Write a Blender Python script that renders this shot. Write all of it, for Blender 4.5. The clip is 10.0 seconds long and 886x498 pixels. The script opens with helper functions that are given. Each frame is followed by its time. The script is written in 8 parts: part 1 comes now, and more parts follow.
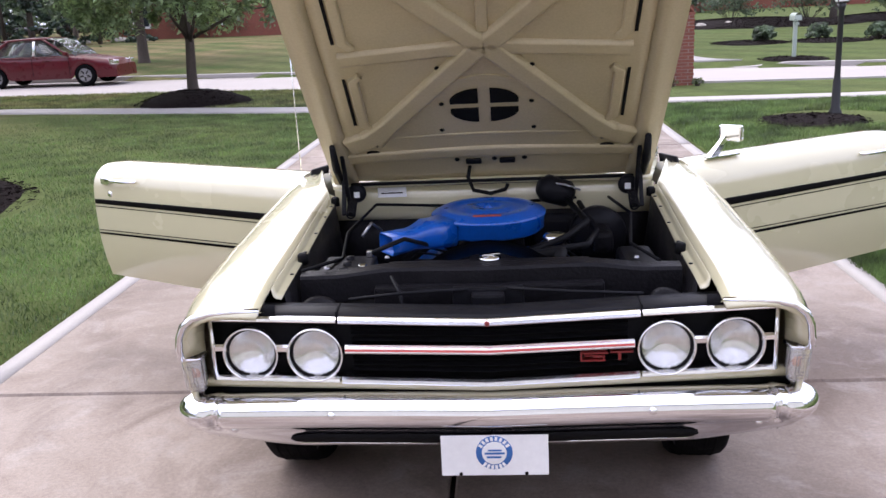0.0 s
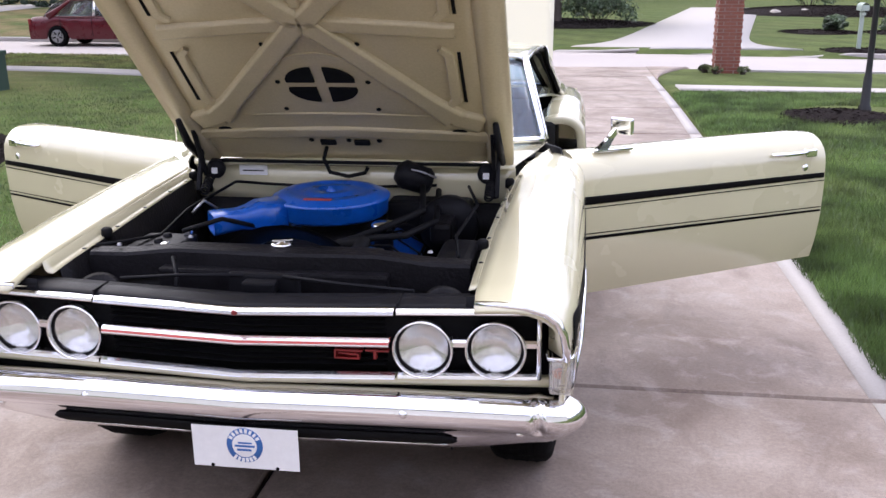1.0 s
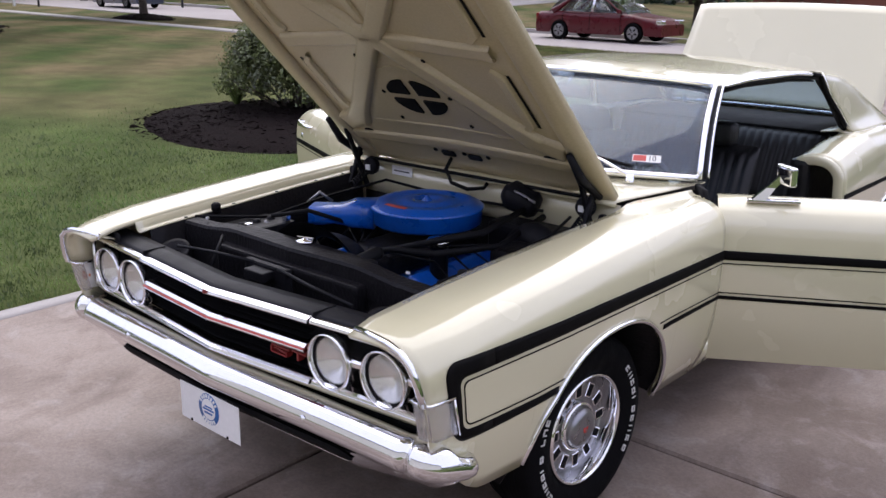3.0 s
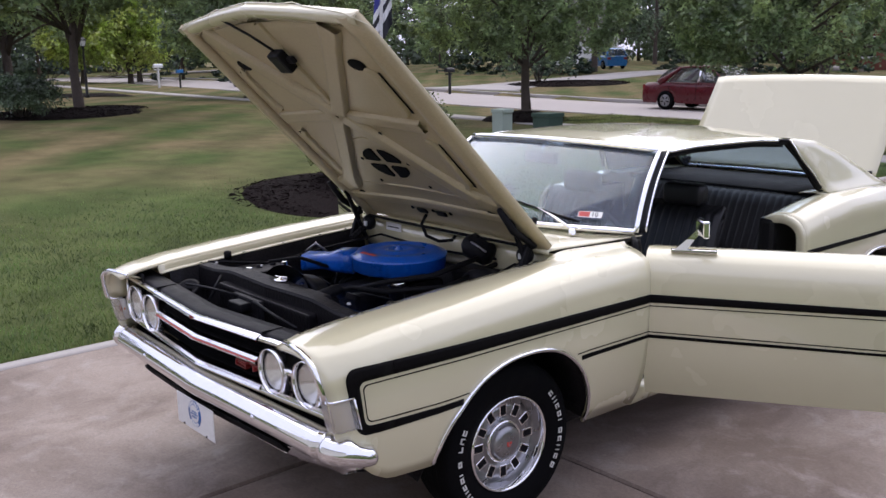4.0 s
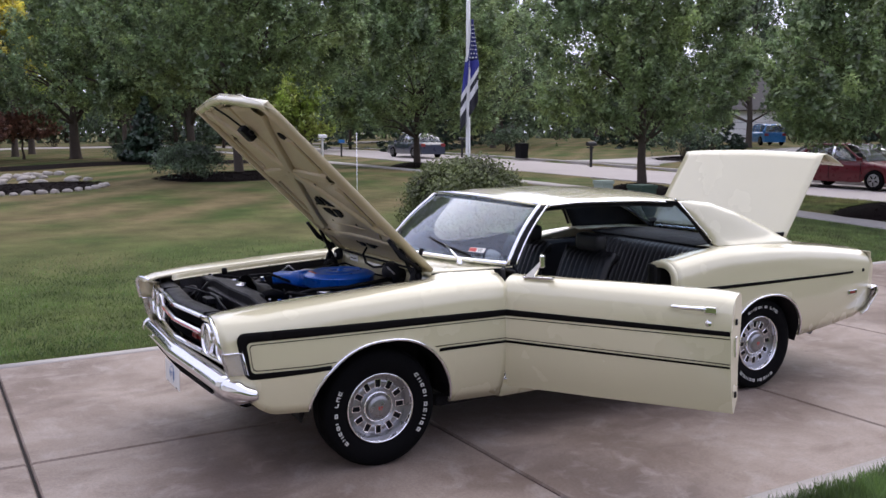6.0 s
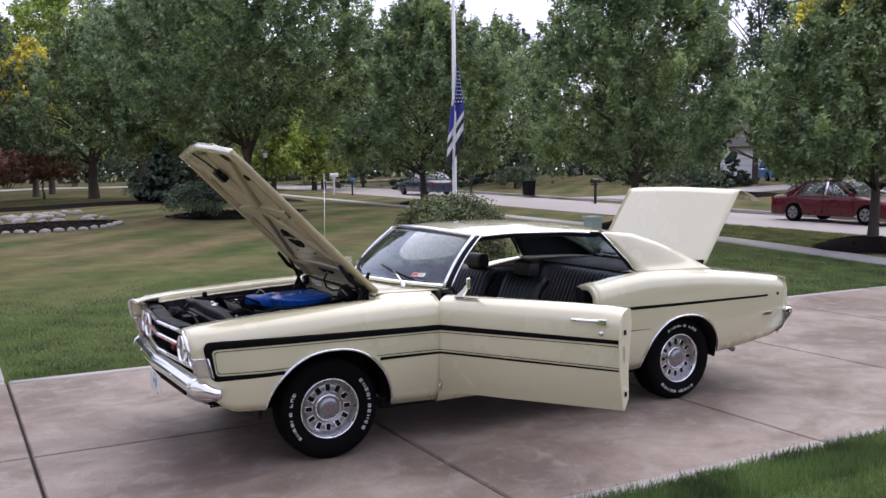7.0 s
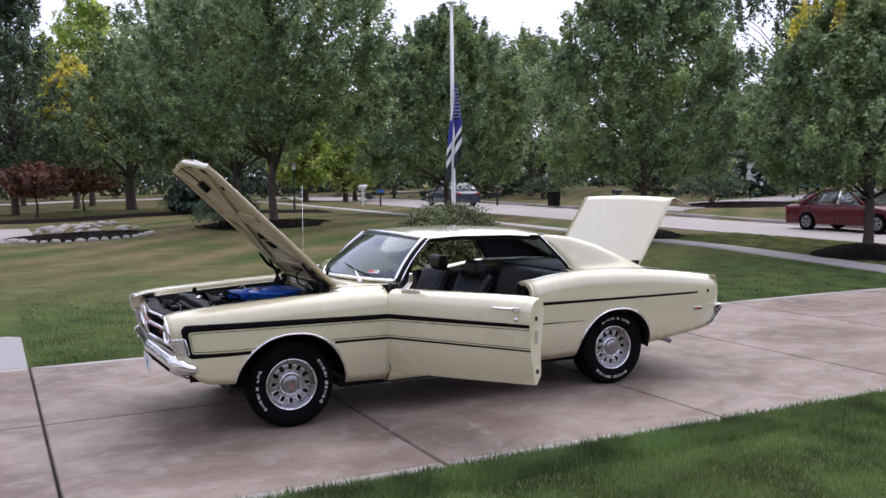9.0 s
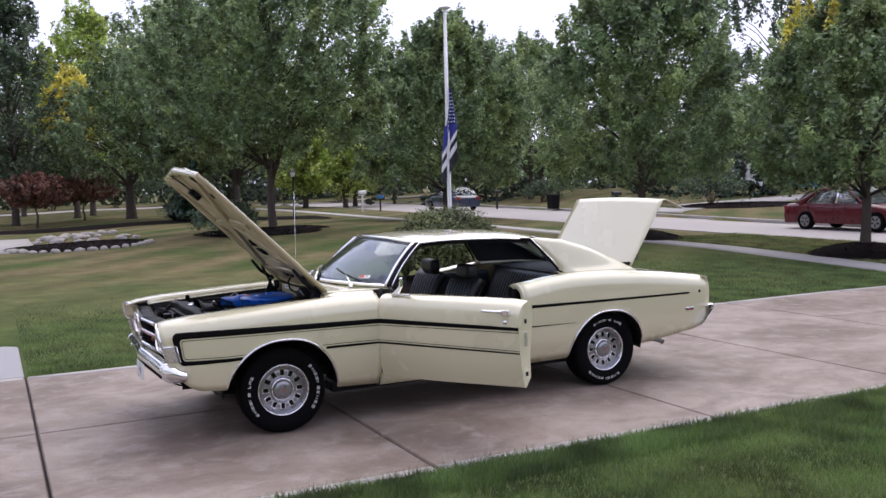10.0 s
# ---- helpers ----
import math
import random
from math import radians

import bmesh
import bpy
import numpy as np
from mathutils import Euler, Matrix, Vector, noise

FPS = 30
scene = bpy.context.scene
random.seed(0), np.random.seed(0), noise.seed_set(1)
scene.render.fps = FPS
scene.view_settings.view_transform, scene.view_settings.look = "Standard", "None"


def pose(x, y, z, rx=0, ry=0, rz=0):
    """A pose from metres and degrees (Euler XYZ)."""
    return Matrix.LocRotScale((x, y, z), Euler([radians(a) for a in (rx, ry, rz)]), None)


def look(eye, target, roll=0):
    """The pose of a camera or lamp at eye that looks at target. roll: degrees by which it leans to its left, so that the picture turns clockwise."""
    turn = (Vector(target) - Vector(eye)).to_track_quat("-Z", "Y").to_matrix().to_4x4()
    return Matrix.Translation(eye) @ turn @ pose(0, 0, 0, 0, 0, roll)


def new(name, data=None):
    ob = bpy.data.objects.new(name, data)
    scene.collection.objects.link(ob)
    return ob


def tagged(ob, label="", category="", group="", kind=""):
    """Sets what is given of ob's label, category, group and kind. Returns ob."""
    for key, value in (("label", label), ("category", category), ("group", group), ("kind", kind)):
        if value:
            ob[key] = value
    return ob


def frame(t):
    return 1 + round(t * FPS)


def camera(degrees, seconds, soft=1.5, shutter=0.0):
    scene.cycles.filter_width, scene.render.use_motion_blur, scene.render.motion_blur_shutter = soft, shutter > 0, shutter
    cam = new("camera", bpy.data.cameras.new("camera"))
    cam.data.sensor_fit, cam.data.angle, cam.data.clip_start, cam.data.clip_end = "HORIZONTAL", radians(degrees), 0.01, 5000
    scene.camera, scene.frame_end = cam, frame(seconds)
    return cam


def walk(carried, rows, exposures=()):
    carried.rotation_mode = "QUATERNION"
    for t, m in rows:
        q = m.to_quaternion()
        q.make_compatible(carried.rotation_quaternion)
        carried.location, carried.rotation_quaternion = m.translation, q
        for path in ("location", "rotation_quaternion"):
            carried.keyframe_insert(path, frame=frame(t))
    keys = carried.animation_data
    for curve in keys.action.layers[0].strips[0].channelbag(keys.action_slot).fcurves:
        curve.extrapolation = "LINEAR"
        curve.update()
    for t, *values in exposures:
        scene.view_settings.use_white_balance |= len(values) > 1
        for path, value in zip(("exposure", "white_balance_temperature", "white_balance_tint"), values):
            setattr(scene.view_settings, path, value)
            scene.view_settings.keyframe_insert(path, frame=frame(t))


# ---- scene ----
# ---- camera and its walk ----
cam = camera(52.3, 10.0)
PATH = [
    (0, (0.069, -2.343, 1.696), (-0.078, -0.415, 1.182), -2.8),
    (0.5, (0.514, -2.314, 1.707), (0.283, -0.409, 1.144), -1.9),
    (1, (0.911, -2.134, 1.682), (0.616, -0.237, 1.121), -0.6),
    (1.5, (1.281, -2.016, 1.661), (0.697, -0.183, 1.113), -1.4),
    (2, (1.604, -1.814, 1.708), (0.75, -0.115, 1.09), -0.2),
    (2.2, (1.7, -1.716, 1.682), (0.747, -0.056, 1.099), -0.2),
    (3.3, (2.552, -1.425, 1.77), (1.222, -0.034, 1.227), 0.6),
    (3.5, (2.758, -1.458, 1.765), (1.389, -0.078, 1.292), 0.6),
    (4, (3.156, -1.404, 1.799), (1.676, -0.125, 1.384), -0.8),
    (4.5, (3.669, -1.343, 1.798), (2.088, -0.181, 1.409), -0.4),
    (5, (4.143, -1.33, 1.78), (2.5, -0.239, 1.446), -0.2),
    (5.5, (4.575, -1.259, 1.803), (2.899, -0.199, 1.543), -0.3),
    (6, (5.077, -1.156, 1.799), (3.364, -0.157, 1.542), -0.1),
    (7.5, (6.511, -1.191, 1.828), (4.77, -0.217, 1.682), -0.4),
    (8, (6.874, -1.226, 1.796), (5.143, -0.235, 1.648), -0.0),
    (8.5, (7.097, -1.138, 1.81), (5.35, -0.176, 1.652), -0.6),
    (9, (7.244, -1.034, 1.812), (5.463, -0.136, 1.663), -0.7),
    (9.5, (7.31, -0.982, 1.807), (5.52, -0.1, 1.666), -1.5),
    (10, (7.317, -0.966, 1.81), (5.533, -0.071, 1.671), -1.5),
]
EXPOSURES = [(0.0, 0.74), (2.0, 0.64), (3.5, 0.04), (6.0, 0.04), (10.0, 0.06)]
walk(cam, [(t, look(eye, target, roll)) for t, eye, target, roll in PATH], EXPOSURES)

# ---- world, sun and exposure ----
world = bpy.data.worlds.new("world")
scene.world = world
world.use_nodes = True
wn, wl = world.node_tree.nodes, world.node_tree.links
sky = wn.new("ShaderNodeTexSky")
sky.sky_type = "NISHITA"
sky.sun_disc = False
sky.sun_elevation, sky.sun_rotation = radians(55.5), radians(-36.6)
sky.air_density, sky.dust_density, sky.ozone_density = 1.0, 4.0, 1.0
veil = wn.new("ShaderNodeMixRGB")
veil.inputs["Fac"].default_value = 0.72
veil.inputs["Color2"].default_value = (9.9, 9.95, 13.4, 1)
wl.new(sky.outputs["Color"], veil.inputs["Color1"])
wl.new(veil.outputs["Color"], wn["Background"].inputs["Color"])
wn["Background"].inputs["Strength"].default_value = 0.127
sun = new("sun", bpy.data.lights.new("sun", "SUN"))
sun.data.energy, sun.data.angle, sun.data.color = 2.0, radians(85), (1.0, 0.95, 0.90)
sun.matrix_world = look((-3.2, 4.3, 7.8), (0, 0, 0))


# ---- materials ----
def node_mat(name):
    m = bpy.data.materials.new(name)
    m.use_nodes = True
    n = m.node_tree.nodes
    return m, n, m.node_tree.links, n["Principled BSDF"]


def mat(name, color, rough=0.5, metal=0.0, vary=0.12, scale=6.0, fine=60.0, bump=0.0, coat=0.0, island=0.0, patch=None, patch_amount=0.5, spec=0.5, sheen=0.0):
    """A surface with mottling at two sizes, fine relief, and a random tone for each loose piece."""
    m, n, l, p = node_mat(name)
    geo = n.new("ShaderNodeNewGeometry")
    big, small = n.new("ShaderNodeTexNoise"), n.new("ShaderNodeTexNoise")
    big.inputs["Scale"].default_value, big.inputs["Detail"].default_value = scale, 4
    small.inputs["Scale"].default_value, small.inputs["Detail"].default_value = fine, 3
    for t in (big, small):
        l.new(geo.outputs["Position"], t.inputs["Vector"])
    both = n.new("ShaderNodeMath")
    both.operation = "ADD"
    l.new(big.outputs["Fac"], both.inputs[0])
    l.new(small.outputs["Fac"], both.inputs[1])
    value = both.outputs[0]
    if island:
        add = n.new("ShaderNodeMath")
        add.operation = "MULTIPLY_ADD"
        l.new(geo.outputs["Random Per Island"], add.inputs[0])
        add.inputs[1].default_value = island
        l.new(value, add.inputs[2])
        value = add.outputs[0]
    span = n.new("ShaderNodeMapRange")
    span.inputs["From Min"].default_value, span.inputs["From Max"].default_value = 0.6, 1.4 + island
    span.inputs["To Min"].default_value, span.inputs["To Max"].default_value = 1 - vary, 1 + vary
    l.new(value, span.inputs["Value"])
    tone = n.new("ShaderNodeMixRGB")
    tone.blend_type = "MULTIPLY"
    tone.inputs["Fac"].default_value = 1
    l.new(span.outputs["Result"], tone.inputs["Color2"])
    if patch:
        mix = n.new("ShaderNodeMixRGB")
        mix.inputs["Color1"].default_value, mix.inputs["Color2"].default_value = (*color, 1), (*patch, 1)
        wide = n.new("ShaderNodeTexNoise")
        wide.inputs["Scale"].default_value, wide.inputs["Detail"].default_value = scale * 0.3, 5
        l.new(geo.outputs["Position"], wide.inputs["Vector"])
        ramp = n.new("ShaderNodeMapRange")
        ramp.inputs["From Min"].default_value, ramp.inputs["From Max"].default_value = 0.42, 0.68
        ramp.inputs["To Max"].default_value = patch_amount
        l.new(wide.outputs["Fac"], ramp.inputs["Value"])
        l.new(ramp.outputs["Result"], mix.inputs["Fac"])
        l.new(mix.outputs["Color"], tone.inputs["Color1"])
    else:
        tone.inputs["Color1"].default_value = (*color, 1)
    l.new(tone.outputs["Color"], p.inputs["Base Color"])
    p.inputs["Metallic"].default_value = metal
    rr = n.new("ShaderNodeMapRange")
    rr.inputs["From Min"].default_value, rr.inputs["From Max"].default_value = 0.3, 0.7
    rr.inputs["To Min"].default_value, rr.inputs["To Max"].default_value = max(0.02, rough * 0.85), min(1, rough * 1.15)
    l.new(big.outputs["Fac"], rr.inputs["Value"])
    l.new(rr.outputs["Result"], p.inputs["Roughness"])
    p.inputs["Coat Weight"].default_value, p.inputs["Coat Roughness"].default_value = coat, 0.06
    p.inputs["Specular IOR Level"].default_value = spec
    p.inputs["Sheen Weight"].default_value = sheen
    if bump:
        b = n.new("ShaderNodeBump")
        b.inputs["Strength"].default_value, b.inputs["Distance"].default_value = bump, 0.02
        l.new(small.outputs["Fac"], b.inputs["Height"])
        l.new(b.outputs["Normal"], p.inputs["Normal"])
    return m


def glass_mat(name, tint, rough=0.0, ior=1.65, milk=0.0):
    """A thin pane: clear with a tint, and the gloss that grows towards grazing."""
    m, n, l, p = node_mat(name)
    n.remove(p)
    clear, gloss, mix, fres = n.new("ShaderNodeBsdfTransparent"), n.new("ShaderNodeBsdfGlossy"), n.new("ShaderNodeMixShader"), n.new("ShaderNodeLayerWeight")
    steep, share = n.new("ShaderNodeMath"), n.new("ShaderNodeMath")
    steep.operation, share.operation = "POWER", "MULTIPLY_ADD"
    clear.inputs["Color"].default_value = (*tint, 1)
    gloss.inputs["Roughness"].default_value = rough
    base = ((ior - 1) / (ior + 1)) ** 2
    steep.inputs[1].default_value = 4.0
    share.inputs[1].default_value, share.inputs[2].default_value = 1 - base, base
    l.new(fres.outputs["Facing"], steep.inputs[0])
    l.new(steep.outputs[0], share.inputs[0])
    l.new(share.outputs[0], mix.inputs[0])
    l.new(clear.outputs[0], mix.inputs[1])
    l.new(gloss.outputs[0], mix.inputs[2])
    out = mix
    if milk:
        haze, out = n.new("ShaderNodeBsdfDiffuse"), n.new("ShaderNodeMixShader")
        haze.inputs["Color"].default_value = (0.82, 0.80, 0.77, 1)
        out.inputs[0].default_value = milk
        l.new(mix.outputs[0], out.inputs[1])
        l.new(haze.outputs[0], out.inputs[2])
    l.new(out.outputs[0], n["Material Output"].inputs["Surface"])
    return m


def leaf_mat(name, color, vary=0.45, through_light=0.35, warm=None):
    m, n, l, p = node_mat(name)
    n.remove(p)
    geo, span, tone = n.new("ShaderNodeNewGeometry"), n.new("ShaderNodeMapRange"), n.new("ShaderNodeMixRGB")
    dif, tra, mix = n.new("ShaderNodeBsdfDiffuse"), n.new("ShaderNodeBsdfTranslucent"), n.new("ShaderNodeMixShader")
    gls, mix2 = n.new("ShaderNodeBsdfGlossy"), n.new("ShaderNodeMixShader")
    span.inputs["To Min"].default_value, span.inputs["To Max"].default_value = 1 - vary, 1 + vary
    l.new(geo.outputs["Random Per Island"], span.inputs["Value"])
    tone.blend_type = "MULTIPLY"
    tone.inputs["Fac"].default_value = 1
    tone.inputs["Color1"].default_value = (*color, 1)
    if warm:
        big, hue, ramp = n.new("ShaderNodeTexNoise"), n.new("ShaderNodeMixRGB"), n.new("ShaderNodeMapRange")
        big.inputs["Scale"].default_value = 0.55
        l.new(geo.outputs["Position"], big.inputs["Vector"])
        ramp.inputs["From Min"].default_value, ramp.inputs["From Max"].default_value = 0.45, 0.7
        l.new(big.outputs["Fac"], ramp.inputs["Value"])
        hue.inputs["Color1"].default_value, hue.inputs["Color2"].default_value = (*color, 1), (*warm, 1)
        l.new(ramp.outputs["Result"], hue.inputs["Fac"])
        l.new(hue.outputs["Color"], tone.inputs["Color1"])
    # Noise in the leaf colour imitates lit tufts and the shade between them.
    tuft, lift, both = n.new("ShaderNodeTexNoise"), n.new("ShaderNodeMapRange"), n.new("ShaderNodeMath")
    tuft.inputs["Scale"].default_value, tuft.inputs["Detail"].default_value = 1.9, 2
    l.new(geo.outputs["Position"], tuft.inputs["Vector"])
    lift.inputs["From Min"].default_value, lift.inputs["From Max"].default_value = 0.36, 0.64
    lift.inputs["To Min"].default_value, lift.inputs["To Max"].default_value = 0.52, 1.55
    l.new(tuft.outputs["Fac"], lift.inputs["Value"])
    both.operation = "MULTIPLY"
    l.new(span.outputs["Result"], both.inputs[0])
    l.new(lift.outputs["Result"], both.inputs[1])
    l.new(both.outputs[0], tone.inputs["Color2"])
    l.new(tone.outputs["Color"], dif.inputs["Color"])
    l.new(tone.outputs["Color"], tra.inputs["Color"])
    mix.inputs[0].default_value = through_light
    l.new(dif.outputs[0], mix.inputs[1])
    l.new(tra.outputs[0], mix.inputs[2])
    gls.inputs["Roughness"].default_value = 0.38
    mix2.inputs[0].default_value = 0.05
    l.new(mix.outputs[0], mix2.inputs[1])
    l.new(gls.outputs[0], mix2.inputs[2])
    l.new(mix2.outputs[0], n["Material Output"].inputs["Surface"])
    return m


def lawn_mat():
    """Turf seen from afar: green, with drying patches that grow away from the driveway, and faint mowing stripes."""
    m, n, l, p = node_mat("lawn_turf")
    geo, sep = n.new("ShaderNodeNewGeometry"), n.new("ShaderNodeSeparateXYZ")
    l.new(geo.outputs["Position"], sep.inputs[0])

    def noise_tex(scale, detail):
        t = n.new("ShaderNodeTexNoise")
        t.inputs["Scale"].default_value, t.inputs["Detail"].default_value = scale, detail
        l.new(geo.outputs["Position"], t.inputs["Vector"])
        return t.outputs["Fac"]

    def math_node(op, a, b):
        k = n.new("ShaderNodeMath")
        k.operation = op
        for i, v in enumerate((a, b)):
            if isinstance(v, (int, float)):
                k.inputs[i].default_value = v
            else:
                l.new(v, k.inputs[i])
        return k.outputs[0]

    def ranged(v, a, b, c, d):
        k = n.new("ShaderNodeMapRange")
        for nm, q in (("From Min", a), ("From Max", b), ("To Min", c), ("To Max", d)):
            k.inputs[nm].default_value = q
        l.new(v, k.inputs["Value"])
        return k.outputs["Result"]

    far = ranged(sep.outputs["X"], -6.5, -13.5, 0.15, 1.0)
    dry = math_node("MULTIPLY", ranged(noise_tex(0.32, 5), 0.34, 0.58, 0.0, 1.0), far)
    wave = n.new("ShaderNodeTexWave")
    wave.inputs["Scale"].default_value, wave.inputs["Distortion"].default_value = 0.22, 1.5
    wave.bands_direction = "DIAGONAL"
    l.new(geo.outputs["Position"], wave.inputs["Vector"])
    dry2 = math_node("ADD", dry, math_node("MULTIPLY", ranged(wave.outputs["Fac"], 0.0, 1.0, -0.18, 0.22), far))
    mix, tone = n.new("ShaderNodeMixRGB"), n.new("ShaderNodeMixRGB")
    mix.inputs["Color1"].default_value, mix.inputs["Color2"].default_value = (0.070, 0.098, 0.030, 1), (0.150, 0.122, 0.062, 1)
    l.new(dry2, mix.inputs["Fac"])
    tone.blend_type = "MULTIPLY"
    tone.inputs["Fac"].default_value = 1
    l.new(mix.outputs["Color"], tone.inputs["Color1"])
    stripes = ranged(wave.outputs["Fac"], 0.0, 1.0, 0.90, 1.10)
    l.new(math_node("MULTIPLY", ranged(math_node("ADD", noise_tex(2.2, 6), noise_tex(75, 6)), 0.68, 1.32, 0.66, 1.3), stripes), tone.inputs["Color2"])
    l.new(tone.outputs["Color"], p.inputs["Base Color"])
    p.inputs["Roughness"].default_value = 0.95
    p.inputs["Specular IOR Level"].default_value = 0.08
    bump = n.new("ShaderNodeBump")
    bump.inputs["Strength"].default_value, bump.inputs["Distance"].default_value = 0.7, 0.03
    l.new(noise_tex(30, 5), bump.inputs["Height"])
    l.new(bump.outputs["Normal"], p.inputs["Normal"])
    return m


def concrete_mat():
    """Worn broom-finished concrete: wide damp-brown blotches, cloudy mottling, and fine pores and grit."""
    m, n, l, p = node_mat("driveway_concrete")
    geo = n.new("ShaderNodeNewGeometry")

    def cloud(scale, detail, warp=0.0, squash=None):
        t, v = n.new("ShaderNodeTexNoise"), geo.outputs["Position"]
        t.inputs["Scale"].default_value, t.inputs["Detail"].default_value, t.inputs["Distortion"].default_value = scale, detail, warp
        t.inputs["Roughness"].default_value = 0.62
        if squash:
            mp = n.new("ShaderNodeMapping")
            mp.inputs["Scale"].default_value = squash
            l.new(v, mp.inputs["Vector"])
            v = mp.outputs["Vector"]
        l.new(v, t.inputs["Vector"])
        return t.outputs["Fac"]

    def ranged(v, a, b, c, d):
        k = n.new("ShaderNodeMapRange")
        for nm, q in (("From Min", a), ("From Max", b), ("To Min", c), ("To Max", d)):
            k.inputs[nm].default_value = q
        l.new(v, k.inputs["Value"])
        return k.outputs["Result"]

    def blend(kind, fac, a, b):
        k = n.new("ShaderNodeMixRGB")
        k.blend_type = kind
        for nm, q in (("Fac", fac), ("Color1", a), ("Color2", b)):
            if isinstance(q, (tuple, float, int)):
                k.inputs[nm].default_value = (*q, 1) if isinstance(q, tuple) else q
            else:
                l.new(q, k.inputs[nm])
        return k.outputs["Color"]

    col = blend("MIX", ranged(cloud(0.75, 7, 0.5), 0.38, 0.62, 0.0, 1.0), (0.165, 0.123, 0.097), (0.312, 0.255, 0.215))
    col = blend("MIX", ranged(cloud(1.9, 8, 1.0, (1.0, 0.55, 1.0)), 0.50, 0.70, 0.0, 0.75), col, (0.125, 0.088, 0.070))
    col = blend("MIX", ranged(cloud(4.5, 8, 0.6), 0.52, 0.72, 0.0, 0.55), col, (0.36, 0.315, 0.285))
    col = blend("MULTIPLY", 1.0, col, ranged(cloud(60, 4), 0.3, 0.7, 0.84, 1.14))
    col = blend("MULTIPLY", 1.0, col, ranged(cloud(240, 2), 0.3, 0.7, 0.86, 1.12))
    l.new(col, p.inputs["Base Color"])
    l.new(ranged(cloud(2.6, 5), 0.3, 0.7, 0.50, 0.74), p.inputs["Roughness"])
    p.inputs["Specular IOR Level"].default_value = 0.4
    b = n.new("ShaderNodeBump")
    b.inputs["Strength"].default_value, b.inputs["Distance"].default_value = 0.22, 0.008
    l.new(cloud(95, 5), b.inputs["Height"])
    l.new(b.outputs["Normal"], p.inputs["Normal"])
    return m


PAINT = mat("cream_paint", (0.628, 0.583, 0.388), 0.26, vary=0.03, scale=2.0, fine=500, coat=1.0)
PAINT.node_tree.nodes["Principled BSDF"].inputs["Coat IOR"].default_value = 1.75
# The body's cream again, with the shade of undersides put into its colour.
SHADED_PAINT = mat("cream_paint_shaded", (0.46, 0.385, 0.240), 0.42, vary=0.1, scale=5, fine=120, coat=0.15)
BLACK_STRIPE = mat("black_stripe", (0.005, 0.0045, 0.0045), 0.6, vary=0.2, spec=0.06)
BLACK_SATIN = mat("black_satin_paint", (0.010, 0.010, 0.012), 0.42, vary=0.3, scale=14, fine=200, bump=0.05, spec=0.10)
BLACK_DUSTY = mat("black_dusty_metal", (0.008, 0.0075, 0.009), 0.45, vary=0.5, scale=9, fine=90, bump=0.2, spec=0.14)
RUBBER = mat("tyre_rubber", (0.004, 0.004, 0.0045), 0.75, vary=0.3, scale=20, fine=150, bump=0.15, spec=0.06)
BLACK_RUBBER = mat("black_rubber", (0.007, 0.007, 0.008), 0.6, vary=0.2, spec=0.1)
WHITE_LETTER = mat("white_tyre_lettering", (0.60, 0.59, 0.56), 0.6, vary=0.1)
CHROME = mat("chrome", (0.86, 0.86, 0.88), 0.06, 1.0, vary=0.03, scale=12)
STAINLESS = mat("bright_trim", (0.92, 0.92, 0.93), 0.16, 1.0, vary=0.05)
ARGENT = mat("argent_wheel", (0.30, 0.30, 0.31), 0.3, 0.9, vary=0.08, scale=30)
MARKER_BOWL = mat("pale_lamp_bowl", (0.80, 0.78, 0.74), 0.35, vary=0.08, scale=40)
# For black parts, and for shade inside gaps, slots and holes.
DARK_PARTS_SHADE = mat("dark_parts_and_shade", (0.007, 0.007, 0.008), 0.8, vary=0.2, spec=0.1)
RED = mat("red_enamel", (0.20, 0.015, 0.015), 0.4, vary=0.1)
RED_TRIM = mat("red_stripe", (0.50, 0.06, 0.05), 0.35, vary=0.1)
BLUE = mat("blue_engine_enamel", (0.003, 0.085, 0.42), 0.3, vary=0.15, scale=12, coat=0.4)
VINYL = mat("black_vinyl", (0.009, 0.009, 0.010), 0.42, vary=0.2, scale=15, fine=300, bump=0.08, spec=0.35)
CARPET = mat("black_carpet", (0.012, 0.012, 0.013), 0.95, vary=0.3, fine=300, bump=0.3)
HEADLINER = mat("dark_headliner", (0.015, 0.015, 0.017), 0.9, vary=0.2, fine=200)
WHITE_PAINT = mat("white_paint", (0.78, 0.78, 0.77), 0.5, vary=0.05)
PLATE_BLUE = mat("blue_print", (0.03, 0.13, 0.38), 0.4, vary=0.2)
AMBER = mat("amber_bulb", (0.75, 0.32, 0.18), 0.3, vary=0.1)
WINDOW = glass_mat("tinted_window_glass", (0.75, 0.85, 0.94), rough=0.02, ior=1.68, milk=0.02)
LAMP_GLASS = glass_mat("lamp_glass", (0.96, 0.96, 0.95), 0.10, 1.5, 0.06)
MARKER_GLASS = glass_mat("marker_lens", (0.95, 0.93, 0.91), 0.15, 1.5, 0.22)
BOWL = mat("lamp_reflector", (0.86, 0.86, 0.86), 0.2, 1.0, vary=0.12, scale=40)
CONCRETE = concrete_mat()
PAD_CONCRETE = mat("grey_pad_concrete", (0.30, 0.295, 0.30), 0.8, vary=0.12, scale=2.0, fine=100, bump=0.12)
CONCRETE_PALE = mat("pale_concrete", (0.37, 0.345, 0.325), 0.85, vary=0.1, scale=1.5, fine=90, bump=0.15)
JOINT = mat("joint_shadow_gap", (0.03, 0.025, 0.023), 0.95, vary=0.3)
